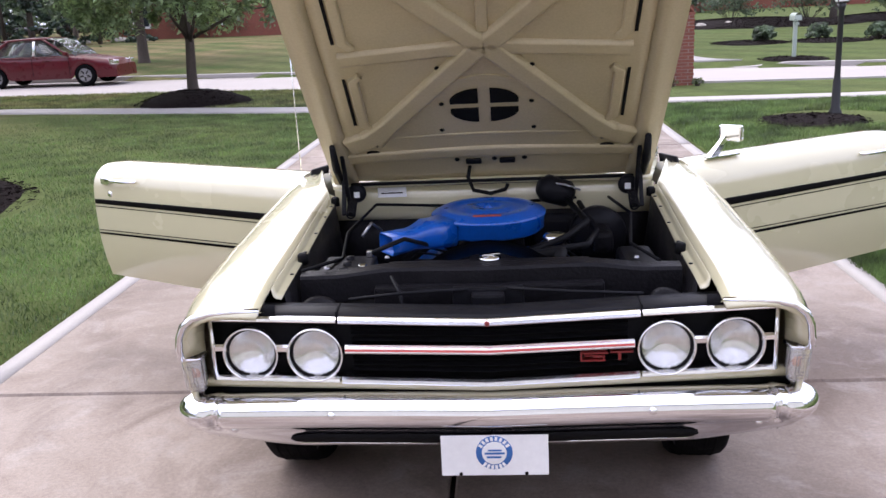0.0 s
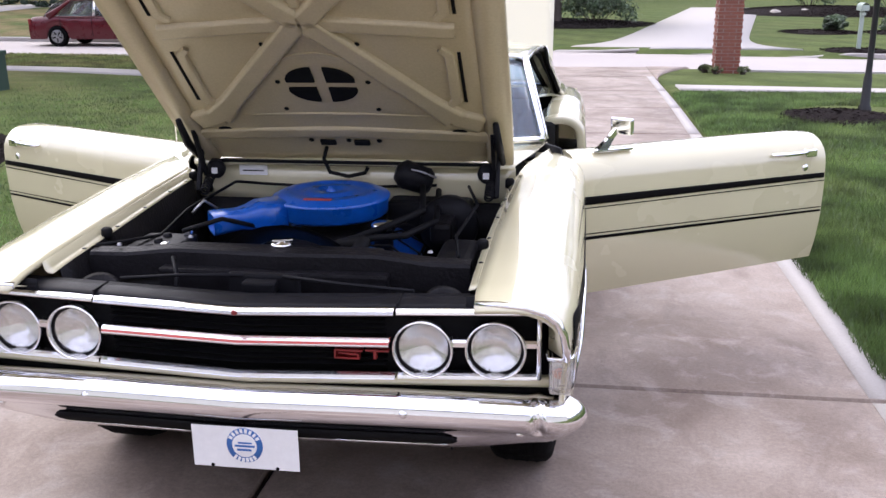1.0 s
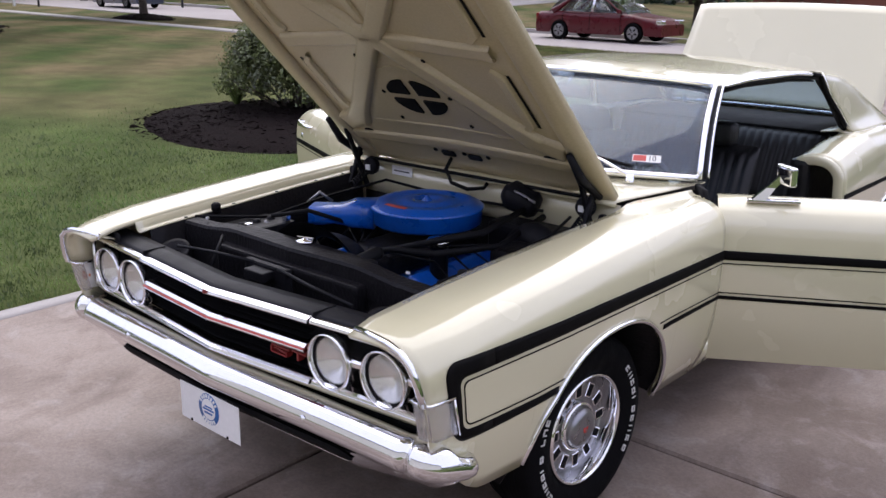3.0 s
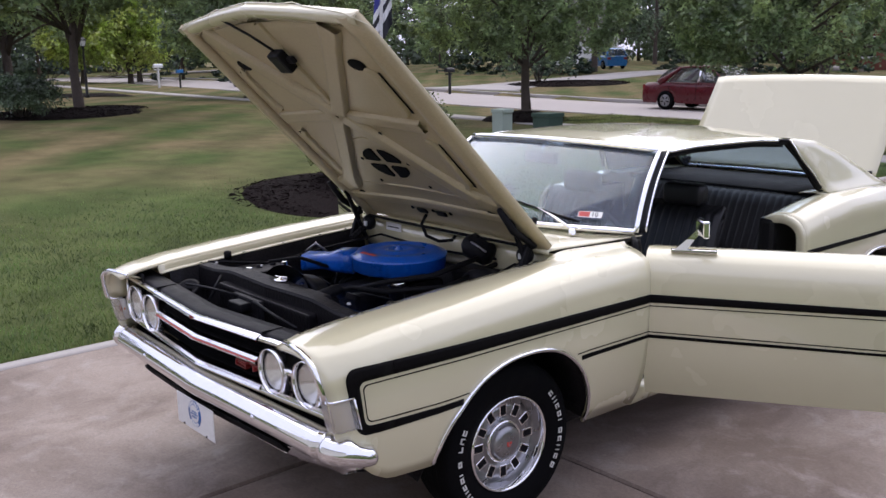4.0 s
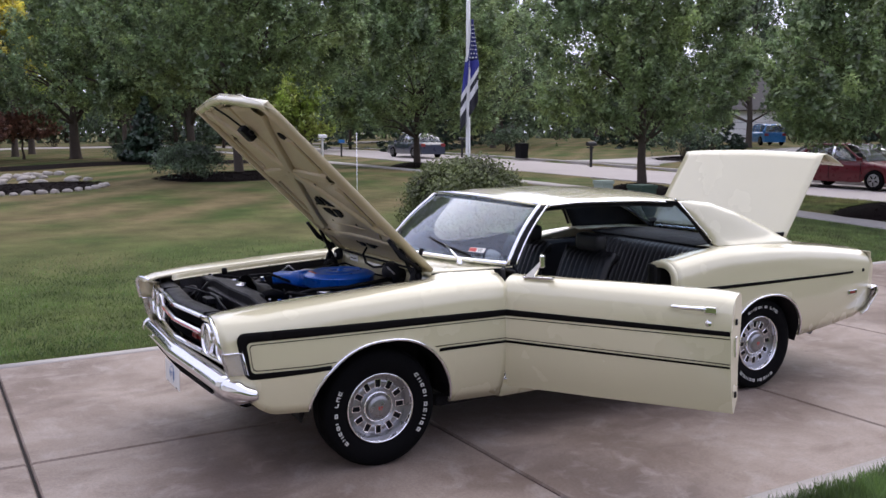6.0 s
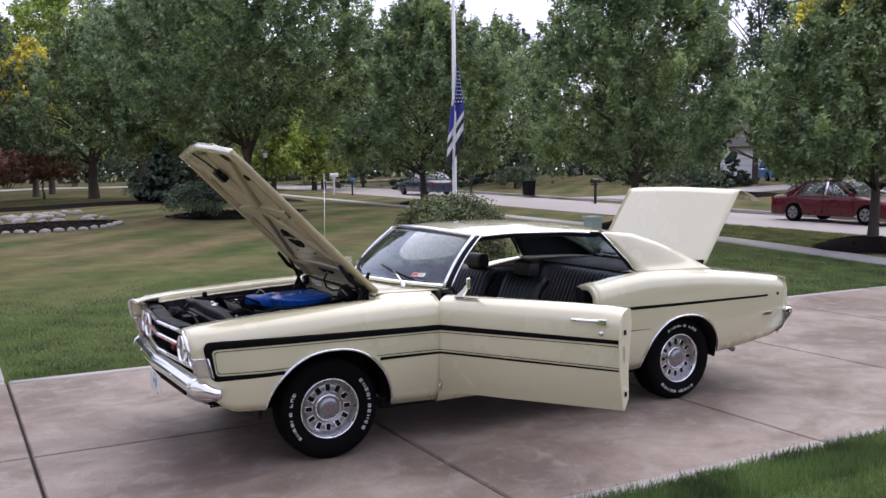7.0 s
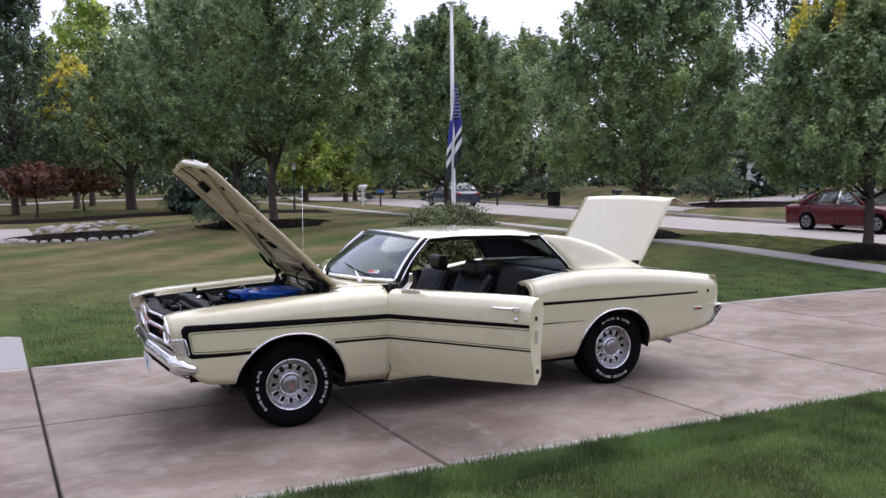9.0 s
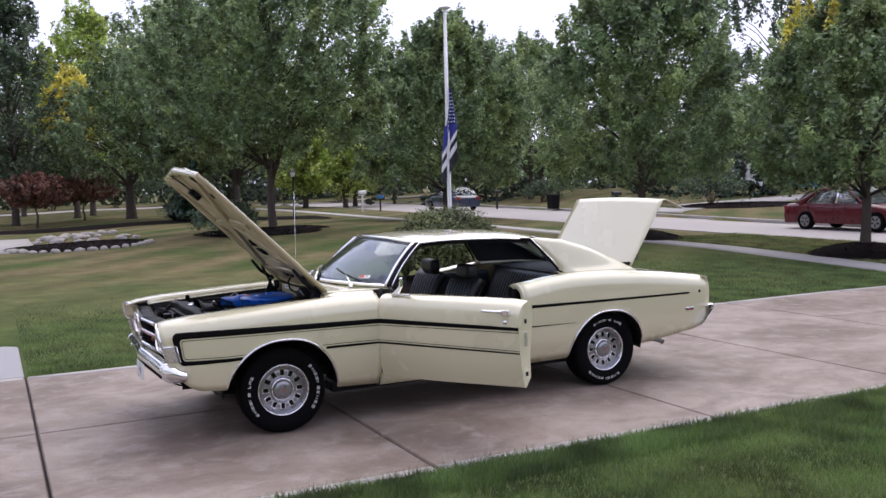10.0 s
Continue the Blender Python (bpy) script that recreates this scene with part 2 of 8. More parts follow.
ROADMAT = mat("road_concrete", (0.37, 0.335, 0.315), 0.85, vary=0.1, scale=0.7, fine=60, bump=0.1, patch=(0.31, 0.28, 0.26))
LAWN = lawn_mat()
MULCH = mat("dark_mulch", (0.013, 0.0095, 0.009), 0.95, vary=0.6, scale=10, fine=70, bump=0.9, spec=0.05)
STONE = mat("field_stone", (0.30, 0.275, 0.245), 0.8, vary=0.35, scale=5, fine=40, bump=0.4, island=0.5)
BARK = mat("grey_bark", (0.075, 0.058, 0.047), 0.9, vary=0.4, scale=14, fine=60, bump=0.8)
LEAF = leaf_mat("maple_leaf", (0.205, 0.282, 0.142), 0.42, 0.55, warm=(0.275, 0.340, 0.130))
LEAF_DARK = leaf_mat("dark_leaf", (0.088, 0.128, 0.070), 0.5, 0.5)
# Bright green and gold leaves: sunlight put into the leaf colour.
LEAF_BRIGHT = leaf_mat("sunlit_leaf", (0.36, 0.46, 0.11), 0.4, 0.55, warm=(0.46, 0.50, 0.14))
LEAF_SUNLIT_GOLD = leaf_mat("sunlit_gold_leaf", (0.62, 0.56, 0.10), 0.3, 0.5)
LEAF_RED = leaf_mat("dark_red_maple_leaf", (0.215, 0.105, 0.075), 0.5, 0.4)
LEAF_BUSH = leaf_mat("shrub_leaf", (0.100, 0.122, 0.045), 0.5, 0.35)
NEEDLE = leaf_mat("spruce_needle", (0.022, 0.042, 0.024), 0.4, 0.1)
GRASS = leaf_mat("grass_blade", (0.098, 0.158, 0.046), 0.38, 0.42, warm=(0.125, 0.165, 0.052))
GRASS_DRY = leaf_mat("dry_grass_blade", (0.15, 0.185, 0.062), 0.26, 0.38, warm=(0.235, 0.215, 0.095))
BRICK = mat("red_brick", (0.22, 0.075, 0.05), 0.85, vary=0.3, scale=9, fine=70, bump=0.3)
MORTAR = mat("mortar", (0.36, 0.32, 0.29), 0.95, vary=0.15)
BLACK_IRON = mat("black_iron", (0.012, 0.012, 0.013), 0.45, vary=0.2)
MAROON = mat("maroon_car_paint", (0.085, 0.005, 0.010), 0.3, vary=0.05, coat=0.25, spec=0.3)
NAVY = mat("dark_blue_car_paint", (0.02, 0.03, 0.06), 0.3, vary=0.05, coat=1.0)
SKYBLUE = mat("blue_car_paint", (0.02, 0.17, 0.45), 0.3, vary=0.05, coat=1.0)
CARGLASS = glass_mat("parked_car_glass", (0.62, 0.68, 0.70), rough=0.03, ior=1.5, milk=0.03)
DARKGLASS = mat("dark_car_glass", (0.03, 0.035, 0.04), 0.05, vary=0.1, spec=0.8)
GREENBOX = mat("green_utility_paint", (0.03, 0.06, 0.045), 0.5, vary=0.15)
PALEBOX = mat("pale_green_utility_paint", (0.32, 0.38, 0.33), 0.5, vary=0.1)
FLAG_NAVY = mat("flag_navy_cloth", (0.025, 0.03, 0.14), 0.8, vary=0.15)
FLAG_WHITE = mat("flag_white_cloth", (0.72, 0.72, 0.74), 0.8, vary=0.08)
FLAG_BLACK = mat("flag_dark_cloth", (0.02, 0.02, 0.028), 0.8, vary=0.15)
FLAG_BLUE = mat("flag_blue_cloth", (0.03, 0.035, 0.22), 0.8, vary=0.1)
ROOFMAT = mat("grey_shingle", (0.09, 0.085, 0.08), 0.9, vary=0.3, scale=3, fine=20)
# Wall of the unseen house, kept pale to throw light at the car's front.
UNSEEN_SIDING = mat("unseen_house_siding", (0.60, 0.595, 0.58), 0.8, vary=0.12, scale=1.5, fine=30)
SIDING = mat("white_siding", (0.66, 0.66, 0.64), 0.7, vary=0.06)


# ---- mesh helpers ----
def part(name, bm, material, parent=None, label="", smooth=True):
    """Links a bmesh as one mesh object, under a thing or a part."""
    me = bpy.data.meshes.new(name)
    bm.to_mesh(me)
    bm.free()
    me.materials.append(material)
    if smooth:
        me.shade_smooth()
    ob = new(name, me)
    if parent:
        ob.parent = parent
    return tagged(ob, label)


def sheet(name, rows, material, parent=None, label="", thick=0.0, closed=False, smooth=True, offset=-1.0, up=False):
    """A surface through rows of points, all of one length, with a thickness where asked."""
    bm = bmesh.new()
    vs = [[bm.verts.new(p) for p in row] for row in rows]
    n = len(rows[0])
    for a, b in zip(vs, vs[1:]):
        for i in range(n if closed else n - 1):
            j = (i + 1) % n
            q = [a[i], a[j], b[j], b[i]]
            q = [v for k, v in enumerate(q) if (v.co - q[k - 1].co).length > 1e-6]
            if len(q) > 2:
                bm.faces.new(q)
    bmesh.ops.recalc_face_normals(bm, faces=bm.faces[:])
    if up and sum(f.normal.z for f in bm.faces) < 0:
        bmesh.ops.reverse_faces(bm, faces=bm.faces[:])
    ob = part(name, bm, material, parent, label, smooth)
    if thick:
        s = ob.modifiers.new("thickness", "SOLIDIFY")
        s.thickness, s.offset = thick, offset
    return ob


def add_box(bm, lo, hi, m=None):
    vs = [bm.verts.new((x, y, z)) for x in (lo[0], hi[0]) for y in (lo[1], hi[1]) for z in (lo[2], hi[2])]
    for q in ((0, 1, 3, 2), (4, 6, 7, 5), (0, 4, 5, 1), (2, 3, 7, 6), (0, 2, 6, 4), (1, 5, 7, 3)):
        bm.faces.new([vs[i] for i in q])
    if m:
        bmesh.ops.transform(bm, matrix=m, verts=vs)
    return vs


def box(name, lo, hi, material, parent=None, label="", bevel=0.008, m=None, seg=2):
    bm = bmesh.new()
    add_box(bm, lo, hi)
    if bevel:
        bmesh.ops.bevel(bm, geom=bm.edges[:], offset=bevel, segments=seg, profile=0.6, affect="EDGES", clamp_overlap=True)
    if m:
        bmesh.ops.transform(bm, matrix=m, verts=bm.verts[:])
    return part(name, bm, material, parent, label, smooth=False)


def add_tube(bm, path, radius, n=8, cap=True):
    path = [Vector(p) for p in path]
    rad = radius if isinstance(radius, (list, tuple)) else [radius] * len(path)
    rings, side = [], None
    for i, p in enumerate(path):
        d = (path[min(i + 1, len(path) - 1)] - path[max(i - 1, 0)]).normalized()
        if side is None:
            side = d.orthogonal().normalized()
        side = (side - d * side.dot(d)).normalized()
        up = d.cross(side)
        rings.append([bm.verts.new(p + rad[i] * (math.cos(a) * side + math.sin(a) * up)) for a in (2 * math.pi * k / n for k in range(n))])
    for a, b in zip(rings, rings[1:]):
        for k in range(n):
            bm.faces.new((a[k], a[(k + 1) % n], b[(k + 1) % n], b[k]))
    if cap:
        bm.faces.new(rings[0][::-1])
        bm.faces.new(rings[-1])


def tube(name, path, radius, material, parent=None, label="", n=8):
    bm = bmesh.new()
    add_tube(bm, path, radius, n)
    return part(name, bm, material, parent, label)


def add_lathe(bm, profile, n=32, m=None, closed=False):
    """Turns (radius, along) pairs round the x axis."""
    rings = []
    for r, x in profile:
        rings.append([bm.verts.new((x, r * math.cos(2 * math.pi * k / n), r * math.sin(2 * math.pi * k / n))) for k in range(n)])
    pairs = list(zip(rings, rings[1:]))
    if closed:
        pairs.append((rings[-1], rings[0]))
    for a, b in pairs:
        for k in range(n):
            bm.faces.new((a[k], a[(k + 1) % n], b[(k + 1) % n], b[k]))
    if m:
        bmesh.ops.transform(bm, matrix=m, verts=[v for r in rings for v in r])


def lathe(name, profile, material, parent=None, label="", n=32, m=None, closed=False):
    bm = bmesh.new()
    add_lathe(bm, profile, n, m, closed)
    bmesh.ops.remove_doubles(bm, verts=bm.verts[:], dist=1e-5)
    bmesh.ops.recalc_face_normals(bm, faces=bm.faces[:])
    return part(name, bm, material, parent, label)


def along(pairs, t):
    """The value at t on the line through (t, value) pairs, eased between them."""
    if t <= pairs[0][0]:
        return pairs[0][1]
    for (a, va), (b, vb) in zip(pairs, pairs[1:]):
        if t <= b:
            return va + (vb - va) * (t - a) / (b - a)
    return pairs[-1][1]


def mix3(a, b, f):
    return tuple(p + (q - p) * f for p, q in zip(a, b))


def smooth01(a, b, t):
    f = min(1, max(0, (t - a) / (b - a)))
    return f * f * (3 - 2 * f)


def mesh_np(name, verts, faces, material, parent=None, label="", smooth=False):
    """A large mesh at once from arrays of corners and of equal-sided faces."""
    me = bpy.data.meshes.new(name)
    k = faces.shape[1]
    me.vertices.add(len(verts))
    me.vertices.foreach_set("co", np.ascontiguousarray(verts, dtype=np.float32).ravel())
    me.loops.add(faces.size)
    me.loops.foreach_set("vertex_index", np.ascontiguousarray(faces, dtype=np.int32).ravel())
    me.polygons.add(len(faces))
    me.polygons.foreach_set("loop_start", np.arange(0, faces.size, k, dtype=np.int32))
    me.update(calc_edges=True)
    me.materials.append(material)
    if smooth:
        me.shade_smooth()
    ob = new(name, me)
    if parent:
        ob.parent = parent
    return tagged(ob, label)

# ---- ground, driveway, road ----
def road_z(x):
    return max(-0.45, min(0.35, -0.225 - 0.011 * x))


def near_kerb(x):
    return along([(-90, 22.5), (-35, 20.9), (-17, 20.4), (-9, 20.2), (-2, 19.3), (4.5, 18.5), (9, 18.4), (60, 17)], x)


def far_kerb(x):
    return along([(-90, 33), (-35, 29.0), (-20, 27.2), (-12, 27.0), (-7, 26.4), (1.4, 25.2), (6, 24.3), (10, 23.4), (60, 20)], x)


def ground_z(x, y):
    base = min(0.42, max(0.0, 0.022 * (-x - 4.0))) * (0.5 + 0.5 * smooth01(0, 7, y))
    nk, fk, rz = near_kerb(x), far_kerb(x), road_z(x)
    if y < nk:
        base += 0.035 * smooth01(2.3, 2.55, x)
        f = smooth01(10.0, nk - 0.4, y)
        berm = rz + 0.13
        return base + (berm - base) * f
    if y < fk:
        return rz - 0.05
    rise = 0.012 * smooth01(4, -12, x) + 0.012
    return rz + 0.12 + min(0.45, rise * (y - fk))


def grid_axis(edges):
    out = []
    for (a, b, step) in edges:
        out += list(np.arange(a, b, step))
    return out + [edges[-1][1]]


xs = grid_axis([(-900, -200, 70), (-200, -60, 10), (-60, -32, 2.0), (-32, 14, 0.5), (14, 60, 3), (60, 200, 14), (200, 900, 70)])
xs = sorted(set(xs) | {-2.66, -2.61, 2.28, 2.33})
ys = grid_axis([(-900, -200, 70), (-200, -40, 10), (-40, -8, 2.0), (-8, 36, 0.5), (36, 70, 2), (70, 200, 10), (200, 900, 70)])
gv = np.array([(x, y, ground_z(x, y) - (0.1 if (-2.62 < x < 2.29 and -8 < y < 19.0) or (-4.6 < x < -2.4 and -3.1 < y < -0.8) else 0)) for y in ys for x in xs])
nx = len(xs)
gf = np.array([(j * nx + i, j * nx + i + 1, (j + 1) * nx + i + 1, (j + 1) * nx + i) for j in range(len(ys) - 1) for i in range(nx - 1)])
ground = mesh_np("ground", gv, gf, LAWN, smooth=True)
tagged(ground, "mown green lawn with dry brown patches", "lawn", kind="structure")


def strip(name, edge_a, edge_b, x_range, material, label, category, lift, step=0.5, thick=0.12):
    """A paved strip that follows the ground between two edges given over x."""
    rows = []
    for x in np.arange(x_range[0], x_range[1] + step, step):
        a, b = edge_a(x), edge_b(x)
        rows.append([(x, a + (b - a) * k / 4, lift(x, a + (b - a) * k / 4)) for k in range(5)])
    ob = sheet(name, rows, material, None, label, thick=thick, up=True)
    return tagged(ob, label, category, kind="structure")


strip("road", near_kerb, far_kerb, (-90, 60), ROADMAT, "pale worn concrete street along the lawn", "road", lambda x, y: road_z(x), 1.0)
for nm, edge, sgn in (("kerb_near", near_kerb, -1), ("kerb_far", far_kerb, 1)):
    rows = []
    for x in np.arange(-90, 60, 1.0):
        gap = (nm == "kerb_near" and -3.6 < x < 3.4) or (nm == "kerb_far" and -0.6 < x < 7.6)
        e, z = edge(x), road_z(x)
        h = 0.02 if gap else 0.13
        rows.append([(x, e - sgn * 0.02, z - 0.1), (x, e - sgn * 0.01, z + h), (x, e + sgn * 0.15, z + h + 0.01), (x, e + sgn * 0.16, z - 0.1)])
    tagged(sheet(nm, rows, CONCRETE_PALE, None, "", smooth=False), "low weathered concrete kerb beside the street", "kerb", kind="structure")


def walk_y(x):
    return along([(-60, 16.5), (-20, 15.4), (-10, 15.2), (-4.2, 14.1), (2.4, 13.3), (6, 12.9), (30, 12.6), (60, 12)], x)


for a, b in ((-60, -2.85), (2.5, 50)):
    strip("sidewalk", lambda x: walk_y(x), lambda x: walk_y(x) + 0.9, (a, b), CONCRETE_PALE, "narrow pale concrete sidewalk across the lawn", "sidewalk", lambda x, y: ground_z(x, y) + 0.03, 0.5, 0.1)

# The far driveways that climb from the street.
for x0, x1, x2 in ((3.4, 9.0, 9.4), (-33.0, -19.0, -32.0)):
    rows = []
    for k in range(46):
        y = far_kerb(x0) + 0.2 + k * 0.7
        f = k / 23
        c = (x0 + (x2 - x0) * f * 0.5) if x0 > 0 else x0 + 3 + f * -2
        w = 2.0 + 1.6 * math.exp(-k * 0.6)
        rows.append([(c - w, y, ground_z(c - w, y) + 0.03), (c, y, ground_z(c, y) + 0.03), (c + w, y, ground_z(c + w, y) + 0.03)])
    tagged(sheet("far_driveway", rows, CONCRETE_PALE, None, "", thick=0.06, up=True), "pale concrete driveway beyond the street", "driveway", kind="structure")

# The driveway of large slabs with open joints.
driveway = tagged(new("driveway"), "wide brushed concrete driveway with dark open joints", "driveway", kind="structure")
bed_rows = [[(x, y, ground_z(x, y) * smooth01(9, 12, y) - 0.03 - 0.0) for x in (-2.60, 0.0, 2.27)] for y in np.arange(-9.0, 19.4, 0.5)]
sheet("joint_bed", bed_rows, JOINT, driveway, "dark joint bed", thick=0.06, up=True)


def slab_mesh(x0, x1, y0, y1):
    bm = bmesh.new()
    g = 0.014
    n = 5
    zt = lambda x, y: ground_z(0, y) * smooth01(9, 12, y)
    top = [[bm.verts.new((x0 + g + 0.009 + (x1 - x0 - 2 * g - 0.009) * i / 2, y0 + g + 0.009 + (y1 - y0 - 2 * g - 0.009) * j / n, zt(0, y0 + (y1 - y0) * j / n))) for i in range(3)] for j in range(n + 1)]
    for j in range(n):
        for i in range(2):
            bm.faces.new((top[j][i], top[j][i + 1], top[j + 1][i + 1], top[j + 1][i]))
    rim = [e for e in bm.edges if e.is_boundary]
    out = bmesh.ops.extrude_edge_only(bm, edges=rim)
    vs = [v for v in out["geom"] if isinstance(v, bmesh.types.BMVert)]
    cx, cy = (x0 + x1) / 2, (y0 + y1) / 2
    for v in vs:
        v.co.x += 0.009 * (1 if v.co.x > cx else -1) * (abs(v.co.x - cx) > (x1 - x0) * 0.45)
        v.co.y += 0.009 * (1 if v.co.y > cy else -1) * (abs(v.co.y - cy) > (y1 - y0) * 0.45)
        v.co.z -= 0.012
    rim = [e for e in bm.edges if e.is_boundary]
    out = bmesh.ops.extrude_edge_only(bm, edges=rim)
    for v in out["geom"]:
        if isinstance(v, bmesh.types.BMVert):
            v.co.z -= 0.1
    bmesh.ops.recalc_face_normals(bm, faces=bm.faces[:])
    return bm


JOINTS_Y = [-9.0, -5.5, -3.1, -0.73, 1.52, 3.88, 6.24, 8.56, 10.9, 13.3, 16.2, 19.2]
for y0, y1 in zip(JOINTS_Y, JOINTS_Y[1:]):
    for x0, x1 in ((-2.62, -0.17), (-0.17, 2.29)) if y0 < 3.8 else ((-2.62, 2.29),):
        part("slab", slab_mesh(x0, x1, y0, y1), CONCRETE, driveway, smooth=False)
for x0, x1 in ((-2.60, -2.47), (2.14, 2.27)):
    for y0, y1 in zip(JOINTS_Y[:-2], JOINTS_Y[1:-1]):
        rows = [[(x, y, ground_z(0, y) * smooth01(9, 12, y) + 0.004) for x in (x0, x1)] for y in np.linspace(y0 + 0.03, y1 - 0.02, 6)]
        sheet("edge_band", rows, CONCRETE_PALE, driveway, "paler edge strip", thick=0.05, up=True)
# The flared apron at the street, and the side pad beside the driveway's front.
for sx in (-1, 1):
    base = -2.62 if sx < 0 else 2.29
    rows = []
    for k in range(9):
        y = 15.4 + k * 0.47
        w = 0.02 + 1.1 * (k / 8) ** 2
        rows.append([(base, y, ground_z(0, y) + 0.002), (base + sx * w, y, ground_z(0, y) + 0.002)])
    sheet("apron", rows, CONCRETE, driveway, "flared apron", thick=0.1, up=True)
part("slab", slab_mesh(-4.85, -2.64, -3.2, -0.73), PAD_CONCRETE, driveway, "pale side pad", smooth=False)

# ---- the cream coupe ----
car = tagged(new("coupe_car"), "cream vintage coupe with black stripes, hood, doors and trunk open", "car")


def body_w(y):
    return along([(-0.05, 0.880), (0.05, 0.897), (0.2, 0.922), (0.6, 0.936), (1.4, 0.938), (2.9, 0.938), (3.8, 0.936), (4.6, 0.915), (5.1, 0.875)], y)


def crest_z(y):
    return along([(0.0, 0.872), (0.05, 0.892), (0.12, 0.912), (0.3, 0.934), (0.6, 0.953), (1.0, 0.974), (1.4, 0.988), (1.75, 0.992), (2.6, 0.988), (2.88, 0.984), (2.98, 0.972), (3.08, 0.982), (3.25, 1.008), (3.5, 1.03), (3.9, 1.025), (4.2, 1.008), (4.6, 0.968), (5.0, 0.915), (5.1, 0.90)], y)


PROF = [(0.24, 0.862), (0.29, 0.897), (0.36, 0.935), (0.46, 0.968), (0.58, 0.990), (0.70, 0.998), (0.78, 1.0), (0.84, 0.996)]


def side_x(y, z):
    """The outer half-width of the body at a place along it and a height."""
    zc = crest_z(y)
    w = body_w(y)
    zs = zc - 0.12
    if z <= zs:
        return w * along(PROF, z)
    f = min(1.0, (z - zs) / (zc - zs))
    x0 = w * along(PROF, zs)
    xc = 0.80 * w / 0.938
    return xc + (x0 - xc) * math.sqrt(max(0.0, 1 - f * f))


def nose(y, z):
    """How far the fender's leading edge leans back towards its foot."""
    return 0.058 * min(1.3, max(0.0, (0.88 - z) / 0.25)) * (1 - smooth01(0.03, 0.36, y))


def arch_low(y, cy, base, top, half):
    """The height of the wheel opening's edge over y, or the sill's height outside it."""
    d = abs(y - cy) / half
    if d >= 1:
        return base
    return max(base, base + (top - base) * (1 - d ** 2.35) ** 0.58)


def fender_low(y):
    sill = along([(0.0, 0.56), (0.1, 0.50), (0.2, 0.44), (0.3, 0.40), (0.5, 0.385), (0.6, 0.35), (1.3, 0.30), (1.7, 0.285)], y)
    return arch_low(y, 0.922, sill, 0.718, 0.425)


def quarter_low(y):
    sill = along([(2.9, 0.285), (3.4, 0.29), (4.25, 0.335), (4.9, 0.415), (5.1, 0.50)], y)
    return arch_low(y, 3.865, sill, 0.682, 0.405)


def arch_stations(y0, y1, cy, half):
    ys_ = set(np.round(np.linspace(y0, y1, 40), 4)) | {cy - half, cy + half, cy - half - 0.004, cy + half + 0.004}
    for k in range(1, 16):
        d = half * (1 - (1 - k / 16) ** 2)
        ys_ |= {cy - d, cy + d}
    return sorted(float(v) for v in ys_ if y0 <= v <= y1)


def side_panel(name, sx, stations, low, inner, label):
    """A body side from its lower edge up over the shoulder to the inner edge of its top."""
    rows = []
    for y in stations:
        z0, zc = low(y), crest_z(y)
        zs = zc - 0.12
        row = [(sx * side_x(y, z0), y, z0)]
        if z0 < zs:
            row += [(sx * side_x(y, z0 + (zs - z0) * k / 9), y, z0 + (zs - z0) * k / 9) for k in range(1, 10)]
        else:
            row += [row[0]] * 9
        zb = max(z0, zs)
        for k in range(1, 8):
            f = math.sin(k / 7 * math.pi / 2)
            z = zb + (zc - zb) * f
            row.append((sx * side_x(y, min(z, zc - 1e-5)), y, z))
        xi, dz = inner(y)
        xc = abs(row[-1][0])
        for k in range(1, 5):
            row.append((sx * (xc + (xi - xc) * k / 4), y, zc + dz * (k / 4) ** 2))
        rows.append([(p[0], p[1] + nose(p[1], p[2]), p[2]) for p in row])
    return sheet(name, rows, PAINT, car, label, thick=0.012)


def fender_inner(y):
    return along([(0.0, 0.655), (0.1, 0.648), (0.6, 0.652), (1.30, 0.675), (1.36, 0.70), (1.7, 0.78)], y), along([(0, -0.004), (0.3, -0.012), (1.3, -0.01), (1.36, 0.02), (1.72, 0.02)], y)


def band(name, sx, parent, y0, y1, zlo, zhi, material=None, n=40, lift=0.0025, m=None):
    """A painted stripe that lies on the body side."""
    rows = []
    for k in range(n + 1):
        y = y0 + (y1 - y0) * k / n
        a, b = zlo(y), zhi(y)
        rows.append([(sx * (side_x(y, z) + lift), y + (nose(y, z) if y < 0.5 else 0), z) for z in (a + (b - a) * j / 3 for j in range(4))])
    ob = sheet(name, rows, material or BLACK_STRIPE, parent, thick=0.001)
    if m:
        ob.data.transform(m)
    return ob


UP_HI = lambda y: along([(0.10, 0.832), (0.2, 0.838), (1.69, 0.808), (2.9, 0.800), (4.9, 0.776)], y)
UP_LO = lambda y: along([(0.10, 0.786), (0.2, 0.790), (1.69, 0.772), (2.9, 0.776), (4.9, 0.762)], y)
LO_HI = lambda y: along([(0.1, 0.634), (0.5, 0.622), (1.3, 0.636), (1.69, 0.630), (2.9, 0.622), (3.55, 0.610)], y)
LO_LO = lambda y: along([(0.1, 0.600), (0.5, 0.597), (1.3, 0.618), (1.69, 0.615), (2.9, 0.612), (3.55, 0.606)], y)

